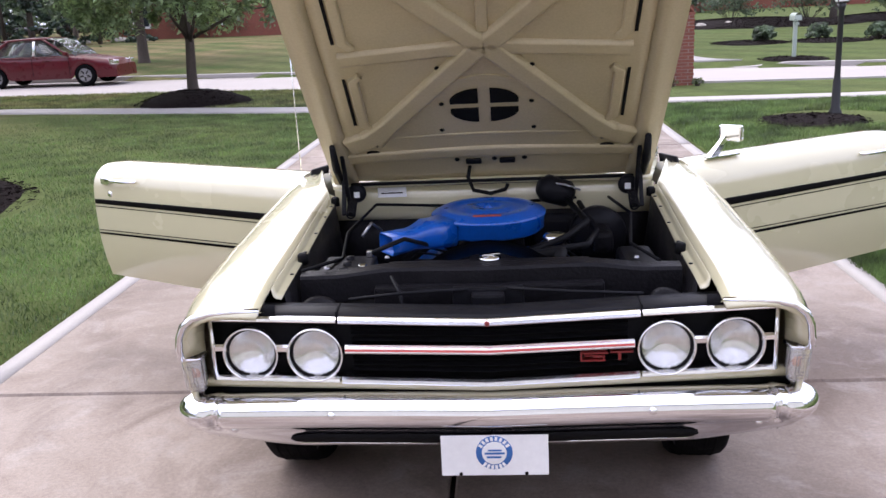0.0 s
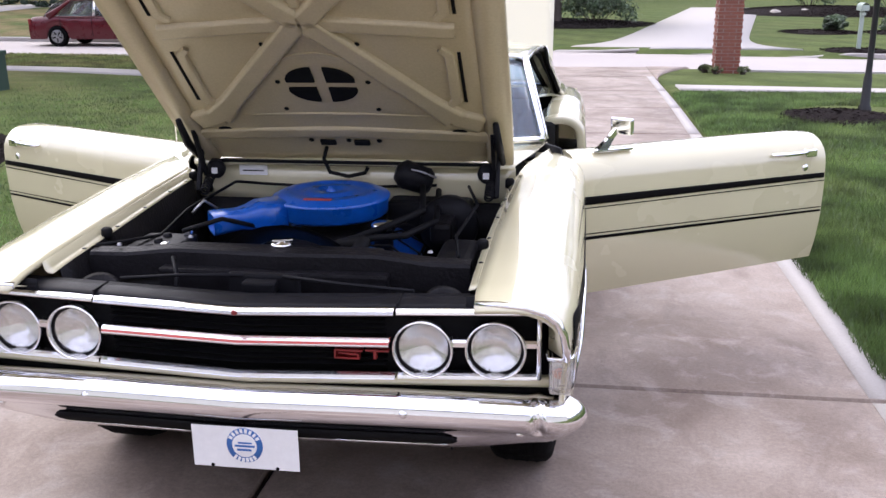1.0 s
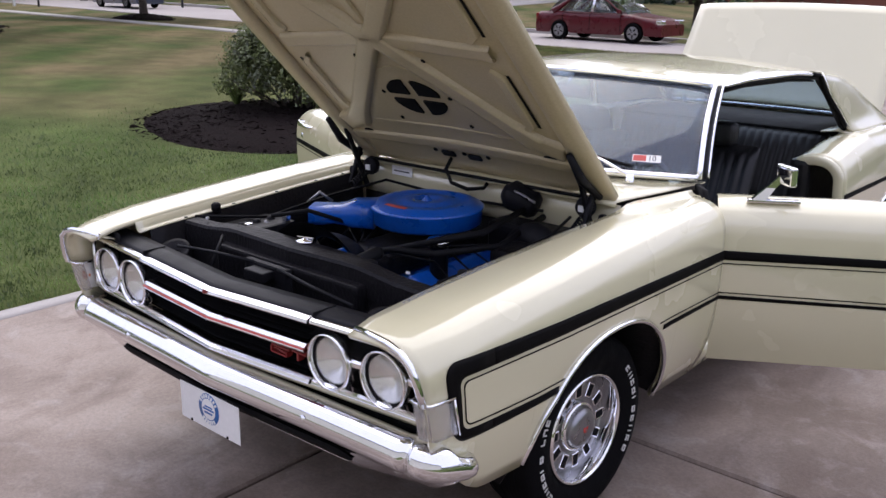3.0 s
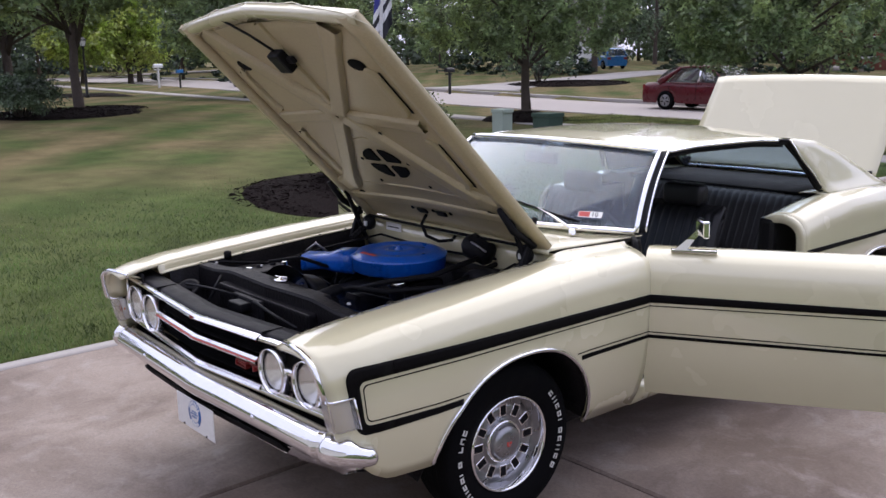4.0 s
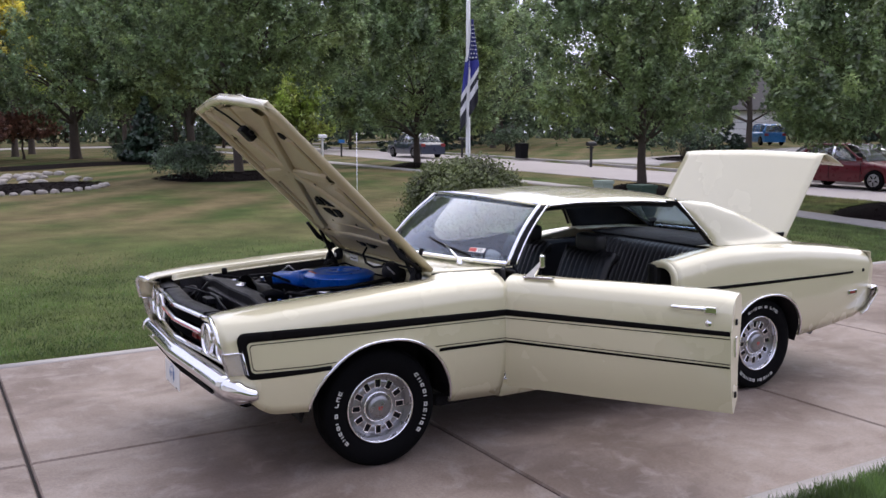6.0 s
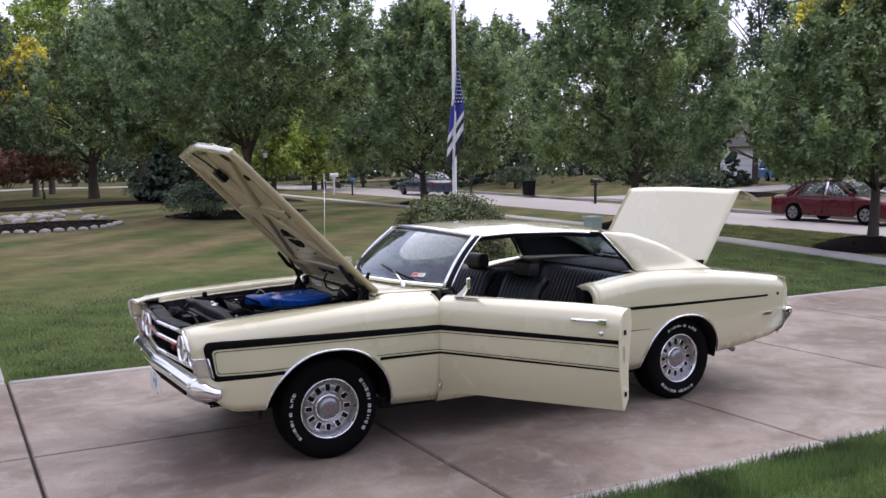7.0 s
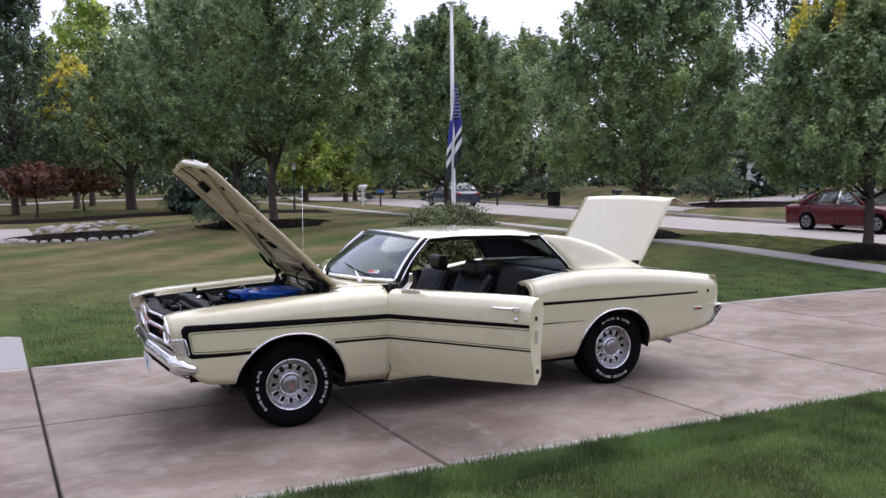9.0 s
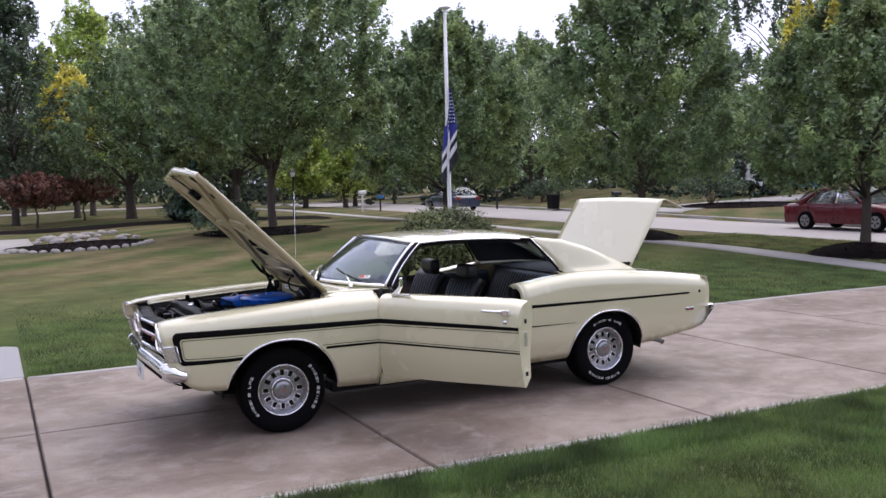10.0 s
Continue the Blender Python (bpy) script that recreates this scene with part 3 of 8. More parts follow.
for sx, side in ((1, "driver side"), (-1, "passenger side")):
    fy = arch_stations(0.03, 1.69, 0.922, 0.425)
    fender = side_panel("fender", sx, fy, fender_low, fender_inner, "cream front fender")
    # Stripes: an upper and a lower band that join in a C behind the marker lamp.
    band("stripe", sx, fender, 0.30, 1.685, UP_LO, UP_HI, n=60)
    band("stripe", sx, fender, 0.30, 0.607, LO_LO, LO_HI, n=20)
    band("stripe", sx, fender, 1.238, 1.685, LO_LO, LO_HI)
    ends = lambda yf, zt, zb, r: [(0.30, zt(0.30)), (0.22, zt(0.22))] + [(yf + r - r * math.sin(a), zt(0.18) - r + r * math.cos(a)) for a in np.linspace(0, math.pi / 2, 7)] + [(yf, zt(0.18) - r - (zt(0.18) - zb(0.18) - 2 * r) * f) for f in (0.33, 0.66)] + [(yf + r - r * math.cos(a), zb(0.18) + r - r * math.sin(a)) for a in np.linspace(0, math.pi / 2, 7)] + [(0.22, zb(0.22)), (0.30, zb(0.30))]
    on_side = lambda q, lift: (sx * (side_x(q[0], q[1]) + lift), q[0] + nose(q[0], q[1]), q[1])
    outer, inner_ = ends(0.108, UP_HI, LO_LO, 0.050), ends(0.155, UP_LO, LO_HI, 0.026)
    sheet("stripe", [[on_side(mix3(p, q, f), 0.0025) for f in (0, 0.33, 0.66, 1)] for p, q in zip(outer, inner_)], BLACK_STRIPE, fender, thick=0.001)
    pin = lambda d: ends(0.155 + d, lambda y: UP_LO(y) - d, lambda y: LO_HI(y) + d, 0.022)
    sheet("pinstripe", [[on_side(p, 0.0025), on_side(q, 0.0025)] for p, q in zip(pin(0.011), pin(0.015))], BLACK_STRIPE, fender, thick=0.001)
    band("pinstripe", sx, fender, 0.30, 1.685, lambda y: UP_LO(y) - 0.015, lambda y: UP_LO(y) - 0.011, n=60)
    band("pinstripe", sx, fender, 0.30, 0.634, lambda y: LO_HI(y) + 0.011, lambda y: LO_HI(y) + 0.015)
    band("pinstripe", sx, fender, 1.212, 1.685, lambda y: LO_HI(y) + 0.011, lambda y: LO_HI(y) + 0.015)
    # The bright lip of the wheel opening.
    lip = []
    for k in range(41):
        a = k / 40
        y = 0.922 - 0.4245 * math.cos(math.pi * a)
        z = fender_low(min(max(y, 0.4975), 1.3465))
        lip.append((sx * (side_x(y, z) + 0.003), y, z))
    tube("wheel_opening_trim", lip, 0.0085, CHROME, fender, "bright wheel lip trim", 6)
    # The inner rim and the drip channel beside the hood opening.
    rows = []
    for y in np.linspace(0.20, 1.34, 30):
        xi, dz = fender_inner(y)
        z = crest_z(y) + dz
        rows.append([(sx * xi, y, z - 0.003), (sx * (xi - 0.005), y, z - 0.028), (sx * (xi - 0.014), y, z - 0.036), (sx * (xi - 0.030), y, z - 0.038)])
    sheet("fender_channel", rows, PAINT, fender, "cream drip channel", thick=0.003)
    rows = []
    for y in np.linspace(0.24, 1.34, 16):
        xi, dz = fender_inner(y)
        z = crest_z(y) - 0.046
        rows.append([(sx * (xi - 0.018), y, z), (sx * (xi - 0.032), y, z - 0.004), (sx * (xi - 0.05), y, z - 0.16), (sx * (xi - 0.10), y, 0.42), (sx * 0.56, y, 0.36)])
    sheet("inner_apron", rows, BLACK_DUSTY, fender, "black inner apron", thick=0.004)
    rows = []
    for k in range(25):
        a = math.pi * k / 24
        y, z = 0.922 - 0.445 * math.cos(a), 0.30 + 0.42 * math.sin(a)
        rows.append([(sx * (side_x(y, max(z, 0.3)) - 0.02), y, z + 0.01), (sx * 0.75, y, z + 0.02), (sx * 0.56, y, z + 0.02)])
    sheet("wheel_housing", rows, BLACK_DUSTY, fender, "black wheel housing", thick=0.004)
    for yb in (0.40, 0.62, 0.84, 1.06, 1.22):
        xi, dz = fender_inner(yb)
        lathe("fender_bolt", [(0, 0.006), (0.007, 0.005), (0.008, 0.0)], BLACK_SATIN, fender, "dark fender bolt", 8, m=Matrix.Translation((sx * (xi - 0.020), yb, crest_z(yb) + dz - 0.037)) @ Euler((0, radians(-90), 0)).to_matrix().to_4x4())
    for yb in (0.53, 1.28):
        xi, dz = fender_inner(yb)
        lathe("rubber_bumper", [(0.0, 0.0), (0.018, 0.0), (0.018, 0.03), (0.012, 0.036), (0.0, 0.036)], BLACK_RUBBER, fender, "black rubber buffer", 12, m=Matrix.Translation((sx * (xi - 0.03), yb, crest_z(yb) - 0.055)) @ Euler((0, radians(-90), 0)).to_matrix().to_4x4())
    # The bright-edged brow over the lamps, and the return behind it.
    edge = [(sx * 0.652, 0.062, 0.884), (sx * 0.72, 0.05, 0.889), (sx * 0.79, 0.04, 0.888), (sx * 0.838, 0.033, 0.878), (sx * 0.868, 0.032, 0.855), (sx * 0.884, 0.038, 0.82), (sx * 0.891, 0.046, 0.78), (sx * 0.892, 0.056, 0.745)]
    tube("brow_trim", edge, 0.011, CHROME, fender, "bright brow trim", 8)
    back = [(sx * 0.655, 0.13, 0.862), (sx * 0.72, 0.13, 0.864), (sx * 0.78, 0.13, 0.862), (sx * 0.82, 0.13, 0.852), (sx * 0.838, 0.13, 0.836), (sx * 0.845, 0.13, 0.81), (sx * 0.846, 0.13, 0.78), (sx * 0.846, 0.13, 0.745)]
    sheet("brow_return", [edge, back], PAINT, fender, "cream brow return", thick=0.004)
    # The corner lamp with its clear boxy lens over a pale bowl.
    lean = lambda r_: [(p[0], p[1] + nose(0.03, p[2]) * 0.9, p[2]) for p in r_]
    plan = [(0.846, 0.060), (0.849, 0.034), (0.858, 0.028), (0.892, 0.034), (0.903, 0.044), (0.912, 0.118)]
    rows = [[(sx * (px * (1 - k) + 0.878 * k), py * (1 - k) + 0.09 * k, z) for px, py in plan] for z, k in ((0.629, 0.30), (0.630, 0.06), (0.634, 0.0), (0.664, 0.0), (0.700, 0.0), (0.731, 0.0), (0.735, 0.06), (0.736, 0.30))]
    lamp = sheet("corner_lamp", [lean(r_) for r_ in rows], MARKER_GLASS, fender, "clear corner marker lamp", thick=0.003)
    rows = [[(sx * 0.852, 0.10, z), (sx * 0.856, 0.062, z), (sx * 0.888, 0.066, z), (sx * 0.894, 0.12, z)] for z in (0.634, 0.68, 0.731)]
    sheet("reflector", [lean(r_) for r_ in rows], MARKER_BOWL, lamp, "bright lamp bowl", thick=0.002)
    for inset in (0.010, 0.020):
        q = [(0.850 + inset, 0.640 + inset), (0.902 - inset * 0.6, 0.640 + inset), (0.902 - inset * 0.6, 0.727 - inset), (0.850 + inset, 0.727 - inset), (0.850 + inset, 0.640 + inset)]
        tube("lens_ridge", lean([(sx * px, 0.0285 + (px - 0.85) * 0.16, z) for px, z in q]), 0.0022, MARKER_GLASS, lamp, "clear moulded ridge", 5)
    lathe("bulb", [(0, 0), (0.017, 0.004), (0.021, 0.014), (0.016, 0.028), (0, 0.032)], AMBER, lamp, "amber bulb", 14, m=Matrix.Translation((sx * 0.874, 0.128, 0.685)) @ Euler((0, 0, radians(-90))).to_matrix().to_4x4())
    tube("lamp_trim", lean([(sx * 0.838, 0.085, 0.742), (sx * 0.846, 0.034, 0.742), (sx * 0.892, 0.030, 0.742), (sx * 0.906, 0.045, 0.742), (sx * 0.915, 0.122, 0.742)]), 0.0055, CHROME, lamp, "bright lamp trim", 6)
    tube("lamp_trim", lean([(sx * 0.914, 0.121, 0.742), (sx * 0.914, 0.123, 0.68), (sx * 0.912, 0.125, 0.628)]), 0.004, STAINLESS, lamp, "bright lamp edge", 6)

    # The quarter panel.
    qy = arch_stations(2.99, 5.06, 3.865, 0.405)

    def quarter_inner(y):
        return along([(2.93, 0.70), (3.3, 0.715), (3.5, 0.74), (4.2, 0.70), (5.1, 0.68)], y), along([(2.93, -0.022), (3.4, -0.010), (4.2, 0.006), (5.1, 0.004)], y)

    quarter = side_panel("quarter_panel", sx, qy, quarter_low, quarter_inner, "cream rear quarter panel")
    band("stripe", sx, quarter, 3.0, 4.80, lambda y: UP_LO(y) - 0.005, lambda y: UP_HI(y) - 0.003, n=60)
    band("stripe", sx, quarter, 3.0, 3.50, lambda y: 0.607, lambda y: 0.617 - 0.008 * (y - 3.0) / 0.5)
    lip = []
    for k in range(41):
        y = 3.865 - 0.4045 * math.cos(math.pi * k / 40)
        z = quarter_low(min(max(y, 3.4605), 4.2695))
        lip.append((sx * (side_x(y, z) + 0.003), y, z))
    tube("wheel_opening_trim", lip, 0.0085, CHROME, quarter, "bright wheel lip trim", 6)
    rows = []
    for k in range(25):
        a = math.pi * k / 24
        y, z = 3.865 - 0.425 * math.cos(a), 0.28 + 0.40 * math.sin(a)
        rows.append([(sx * (side_x(y, max(z, 0.3)) - 0.02), y, z + 0.01), (sx * 0.72, y, z + 0.02), (sx * 0.55, y, z + 0.02)])
    sheet("wheel_housing", rows, BLACK_DUSTY, quarter, "black wheel housing", thick=0.004)
    box("side_marker", (-0.006, -0.055, -0.016), (0.01, 0.055, 0.016), CHROME, quarter, "bright side marker", 0.005, m=Matrix.Translation((sx * (side_x(4.80, 0.615) + 0.002), 4.80, 0.615)) @ Euler((0, 0, sx * radians(4))).to_matrix().to_4x4())
    box("reflector_insert", (-0.004, -0.032, -0.008), (0.013, 0.032, 0.008), RED, quarter, "red marker insert", 0.003, m=Matrix.Translation((sx * (side_x(4.80, 0.615) + 0.002), 4.80, 0.615)) @ Euler((0, 0, sx * radians(4))).to_matrix().to_4x4())
    lathe("trunk_lock_badge", [(0, 0.006), (0.012, 0.005), (0.014, 0)], BLACK_RUBBER, quarter, "small dark round badge", 12, m=Matrix.Translation((sx * (side_x(4.93, 0.77)), 4.93, 0.77)))
    # The door jamb behind the open door, and the black trim inside it.
    zc = crest_z(2.99)
    sect = [(side_x(2.99, z), z, 1.0, 0.0) for z in np.linspace(0.29, zc - 0.12, 9)]
    for k in range(1, 8):
        f = k / 7 * math.pi / 2
        z = zc - 0.12 + 0.12 * math.sin(f)
        sect.append((side_x(2.99, min(z, zc - 1e-5)), z, math.cos(f), math.sin(f)))
    xc = sect[-1][0]
    sect += [(xc + (0.70 - xc) * k / 4, zc - 0.022 * (k / 4) ** 2, 0.0, 1.0) for k in (1, 2, 3, 4)]
    rows = [[(sx * (px - d * nx_), 2.991 + e, pz - d * nz_) for px, pz, nx_, nz_ in sect] for d, e in ((-0.0005, 0.0), (0.003, -0.009), (0.010, -0.016), (0.020, -0.018), (0.042, -0.018), (0.048, -0.012), (0.050, 0.02))]
    sheet("door_jamb", rows, PAINT, quarter, "cream door jamb", thick=0.003)
    box("armrest_panel", (-0.05, 0.0, 0.45), (0.05, 0.60, 1.0), VINYL, quarter, "black inner trim panel", 0.03, m=Matrix.Translation((sx * 0.720, 2.967, -0.052)))
    # Sill under the door.
    rows = [[(sx * x, y, z) for x, z in ((0.60, 0.30), (0.70, 0.345), (0.77, 0.355), (0.815, 0.345), (0.835, 0.320), (0.815, 0.265), (0.74, 0.255))] for y in np.linspace(1.71, 2.98, 12)]
    sheet("door_sill", rows, PAINT, car, "cream door sill", thick=0.006)
    box("sill_plate", (0.68, 1.74, 0.352), (0.80, 2.96, 0.362), STAINLESS, car, "bright sill plate", 0.003, m=Matrix.Diagonal((sx, 1, 1, 1)))
    # Front door pillar, dark with its seal.
    rows = [[(sx * (side_x(1.69, z) - d), 1.70 + e, z) for d, e in ((0.005, -0.006), (0.04, 0.014), (0.10, 0.02), (0.20, 0.03))] for z in np.linspace(0.34, 0.99, 8)]
    sheet("hinge_pillar", rows, PAINT, car, "cream hinge pillar", thick=0.004)
    sheet("pillar_seal", [[(sx * 0.845, 1.72, 0.70), (sx * 0.78, 1.75, 0.70)], [(sx * 0.86, 1.72, 0.90), (sx * 0.78, 1.76, 0.90)], [(sx * 0.83, 1.72, 1.01), (sx * 0.765, 1.78, 1.02)]], BLACK_RUBBER, car, "black pillar seal", thick=0.02)


# ---- doors, swung open ----
def door_profile():
    return np.linspace(1.695, 2.975, 22)


for sx in (1, -1):
    hinge = (sx * 0.905, 1.69, 0.0)
    to_local = Matrix.Translation((-hinge[0], -hinge[1], 0))
    rows_o = []
    zt = lambda y: crest_z(y) - 0.004
    for y in door_profile():
        zl = along([(1.69, 0.345), (2.3, 0.355), (2.98, 0.372)], y)
        row = []
        for k in range(10):
            z = zl + (zt(y) - 0.12 - zl) * k / 9
            row.append((sx * side_x(y, z), y, z))
        for k in range(1, 7):
            z = zt(y) - 0.12 + 0.12 * math.sin(k / 6 * math.pi / 2)
            row.append((sx * side_x(y, min(z + 0.004, crest_z(y) - 1e-5)), y, z))
        x1 = abs(row[-1][0])
        row += [(sx * (x1 - 0.03), y, zt(y)), (sx * (x1 - 0.05), y, zt(y) - 0.01)]
        # Back down the inner face.
        row += [(sx * (x1 - 0.058), y, zt(y) - 0.10), (sx * (0.80), y, 0.60), (sx * (0.80), y, zl + 0.06), (sx * (side_x(y, zl) - 0.02), y, zl)]
        rows_o.append(row)
    bm = bmesh.new()
    vs = [[bm.verts.new(p) for p in row] for row in rows_o]
    n = len(vs[0])
    for a, b in zip(vs, vs[1:]):
        for i in range(n):
            bm.faces.new((a[i], a[(i + 1) % n], b[(i + 1) % n], b[i]))
    bm.faces.new(vs[0])
    bm.faces.new(vs[-1][::-1])
    bmesh.ops.recalc_face_normals(bm, faces=bm.faces[:])
    bmesh.ops.transform(bm, matrix=to_local, verts=bm.verts[:])
    sharp = [e for e in bm.edges if e.calc_face_angle(0) > radians(45)]
    for e in sharp:
        e.smooth = False
    door = part("door", bm, PAINT, car, "cream open door with black stripes")
    door.matrix_local = Matrix.Translation(hinge) @ Euler((0, 0, -sx * radians(62.5 if sx > 0 else 67))).to_matrix().to_4x4() @ Euler((radians(1.1), 0, 0)).to_matrix().to_4x4()
    L = to_local
    band("stripe", sx, door, 1.70, 2.97, UP_LO, UP_HI, m=L)
    band("stripe", sx, door, 1.70, 2.97, LO_LO, LO_HI, m=L)
    band("pinstripe", sx, door, 1.70, 2.97, lambda y: UP_LO(y) - 0.016, lambda y: UP_LO(y) - 0.012, m=L)
    band("pinstripe", sx, door, 1.70, 2.97, lambda y: LO_HI(y) + 0.010, lambda y: LO_HI(y) + 0.014, m=L)
    xo = side_x(2.7, 0.90)
    handle = tube("door_handle", [(sx * (xo + d), y, 0.905) for d, y in ((0.0, 2.67), (0.018, 2.68), (0.026, 2.74), (0.026, 2.82), (0.014, 2.87))], [0.008, 0.009, 0.010, 0.011, 0.012], CHROME, door, "chrome door handle", 8)
    handle.data.transform(L)
    hb = box("handle_button", (-0.012, -0.03, -0.018), (0.02, 0.03, 0.018), CHROME, door, "chrome handle button", 0.006, m=L @ Matrix.Translation((sx * (xo + 0.008), 2.875, 0.900)))
    lathe("door_lock", [(0, 0.006), (0.013, 0.005), (0.017, 0.0)], CHROME, door, "chrome door lock", 14, m=L @ Matrix.Translation((sx * side_x(2.86, 0.83), 2.86, 0.83)) @ Matrix.Diagonal((sx, 1, 1, 1)))
    box("door_card", (0.775, 1.76, 0.38), (0.798, 2.94, 0.94), VINYL, door, "black inner door card", 0.006, m=L @ Matrix.Diagonal((sx, 1, 1, 1)))
    box("edge_latch", (0.84, 2.974, 0.66), (0.875, 2.981, 0.76), STAINLESS, door, "bright latch plate", 0.002, m=L @ Matrix.Diagonal((sx, 1, 1, 1)))
    for zz in (0.45, 0.82):
        box("latch_bolt", (0.845, 2.974, zz), (0.865, 2.984, zz + 0.03), BLACK_SATIN, door, "dark edge bolt", 0.003, m=L @ Matrix.Diagonal((sx, 1, 1, 1)))
    if sx > 0:
        base = Vector((0.862, 1.895, 0.984))
        box("mirror_foot", (-0.014, -0.10, -0.004), (0.014, 0.09, 0.010), CHROME, door, "chrome mirror foot", 0.005, m=L @ Matrix.Translation(base))
        rows = [[tuple(L @ (base + Vector((dx * w, -0.06 + t * 0.085 + dy * w * 1.6, 0.006 + t * 0.095)))) for dx, dy in ((-1, -1), (1, -1), (1, 1), (-1, 1))] for t, w in ((0, 0.016), (0.5, 0.010), (1, 0.008))]
        sheet("mirror_stalk", rows, CHROME, door, "chrome mirror stalk", closed=True, smooth=False)
        hm = L @ Matrix.Translation(base + Vector((0.02, 0.03, 0.105))) @ Euler((0, 0, radians(24))).to_matrix().to_4x4()
        box("mirror_head", (-0.054, -0.014, -0.036), (0.054, 0.014, 0.036), CHROME, door, "chrome mirror head", 0.011, m=hm, seg=4)
        box("mirror_glass", (-0.047, 0.0135, -0.030), (0.047, 0.0165, 0.030), DARKGLASS, door, "mirror glass", 0.001, m=hm)

# ---- grille, lamps and front bumper ----
def vee(x, y0=0.050, slope=0.085):
    return y0 + slope * abs(x)


XS = np.linspace(-0.83, 0.83, 35)
sheet("grille_back", [[(x, vee(x) + 0.054, z) for x in XS] for z in (0.655, 0.70, 0.757, 0.81, 0.852)], DARK_PARTS_SHADE, car, "black grille panel", thick=0.004)
for k in range(9):
    z = 0.682 + k * 0.0185
    if abs(z - 0.757) > 0.012:
        rows = [[(x, vee(x) + 0.053, z - 0.002), (x, vee(x) + 0.024, z), (x, vee(x) + 0.053, z + 0.002)] for x in np.linspace(-0.40, 0.40, 17)]
        sheet("grille_slat", rows, DARK_PARTS_SHADE, car, "black grille slat", smooth=False)


def trim_bar(name, xs_, zf, h, d, material, y_off=0.0, label="bright grille trim", parent=None):
    section = ((0.03, -1.0), (-d * 0.8, -0.95), (-d, -0.6), (-d * 0.55, 0.35), (0.006, 1.0), (0.03, 1.05))
    rows = [[(x, vee(x) + q + y_off, zf(x) + h * k) for q, k in section] for x in xs_]
    return sheet(name, rows, material, parent or car, label, smooth=False)


TOPZ = lambda x: 0.848 - 0.008 * (1 - abs(x) / 0.83)
BOTZ = lambda x: 0.662 - 0.004 * (1 - abs(x) / 0.83)
trim_bar("grille_trim", np.linspace(-0.43, 0.43, 15), TOPZ, 0.0085, 0.008, STAINLESS)
trim_bar("grille_trim", np.linspace(-0.43, 0.43, 15), BOTZ, 0.0085, 0.008, STAINLESS)
MIDZ = lambda x: 0.757 - 0.002 * abs(x)
trim_bar("centre_bar", np.linspace(-0.415, 0.415, 15), MIDZ, 0.0115, 0.008, STAINLESS, label="bright centre bar")
trim_bar("centre_bar_stripe", np.linspace(-0.414, 0.414, 15), MIDZ, 0.0045, 0.0105, RED_TRIM, label="red centre stripe")
for sx in (-1, 1):
    for zf in (TOPZ, BOTZ):
        trim_bar("lamp_frame", sx * np.linspace(0.437, 0.815, 7), zf, 0.0075, 0.004, STAINLESS, label="bright lamp frame")
    tube("lamp_frame", [(sx * 0.818, vee(0.818) + 0.004, z) for z in (0.655, 0.75, 0.852)], 0.0075, STAINLESS, car, "bright lamp frame", 6)
    trim_bar("lamp_link", sx * np.linspace(0.775, 0.812, 3), MIDZ, 0.010, 0.0, STAINLESS, label="bright lamp link")
    trim_bar("lamp_link", sx * np.linspace(0.585, 0.625, 3), MIDZ, 0.010, 0.0, STAINLESS, label="bright lamp link")
    for hx in (0.506, 0.702):
        face = Matrix.Translation((sx * hx, vee(hx) + 0.005, 0.738)) @ Euler((0, 0, radians(-90))).to_matrix().to_4x4()
        head = lathe("headlight", [(0.083, -0.05), (0.085, -0.01), (0.0835, 0.010), (0.0805, 0.016), (0.0772, 0.012), (0.0755, 0.0), (0.0745, -0.04)], STAINLESS, car, "round sealed-beam headlight with chrome ring", 40, m=face)
        lathe("shadow_ring", [(0.0748, -0.006), (0.0725, -0.002), (0.0685, -0.008)], BLACK_SATIN, head, "dark inner ring", 32, m=face)
        bowl = [(0.0, -0.043), (0.015, -0.041), (0.03, -0.034), (0.045, -0.025), (0.058, -0.015), (0.0690, -0.008)]
        lathe("reflector", bowl, BOWL, head, "bright reflector bowl", 32, m=face)
        rows = []
        for i in range(33):
            x = -0.068 + 0.136 * i / 32
            hh = math.sqrt(max(0, 0.0685**2 - x * x))
            rows.append([tuple(face @ Vector((0.0125 - 0.0175 * (x * x + (hh * q) ** 2) / 0.0685**2 + 0.003 * abs(math.sin(i * 0.78)), x, hh * q))) for q in np.linspace(-1, 1, 9)])
        sheet("lens", rows, LAMP_GLASS, head, "clear fluted lens", thick=0.0015)
# The red letters of the badge as plain raised strokes.
badge = part("grille_badge", bmesh.new(), RED, car, "dim red grille badge")
bm = bmesh.new()


def stroke(bm, x0, x1, z0, z1):
    y = vee((x0 + x1) / 2)
    add_box(bm, (x0, y + 0.008, z0), (x1, y + 0.03, z1))


gx, gz = 0.262, 0.704
for a, b, c, d in ((0, 0.078, 0.022, 0.027), (0, 0.005, 0.004, 0.022), (0, 0.07, 0.0, 0.004), (0.064, 0.069, 0.004, 0.014), (0.036, 0.069, 0.011, 0.015), (0.085, 0.150, 0.022, 0.027), (0.108, 0.116, 0.0, 0.022), (0.012, 0.060, 0.015, 0.018)):
    stroke(bm, gx + a, gx + b, gz + c, gz + d)
bm.to_mesh(badge.data)
bm.free()
lathe("nose_badge", [(0, 0.006), (0.007, 0.004), (0.008, 0)], RED, car, "small red nose badge", 12, m=Matrix.Translation((0, vee(0) - 0.008, TOPZ(0))) @ Euler((0, 0, radians(-90))).to_matrix().to_4x4())
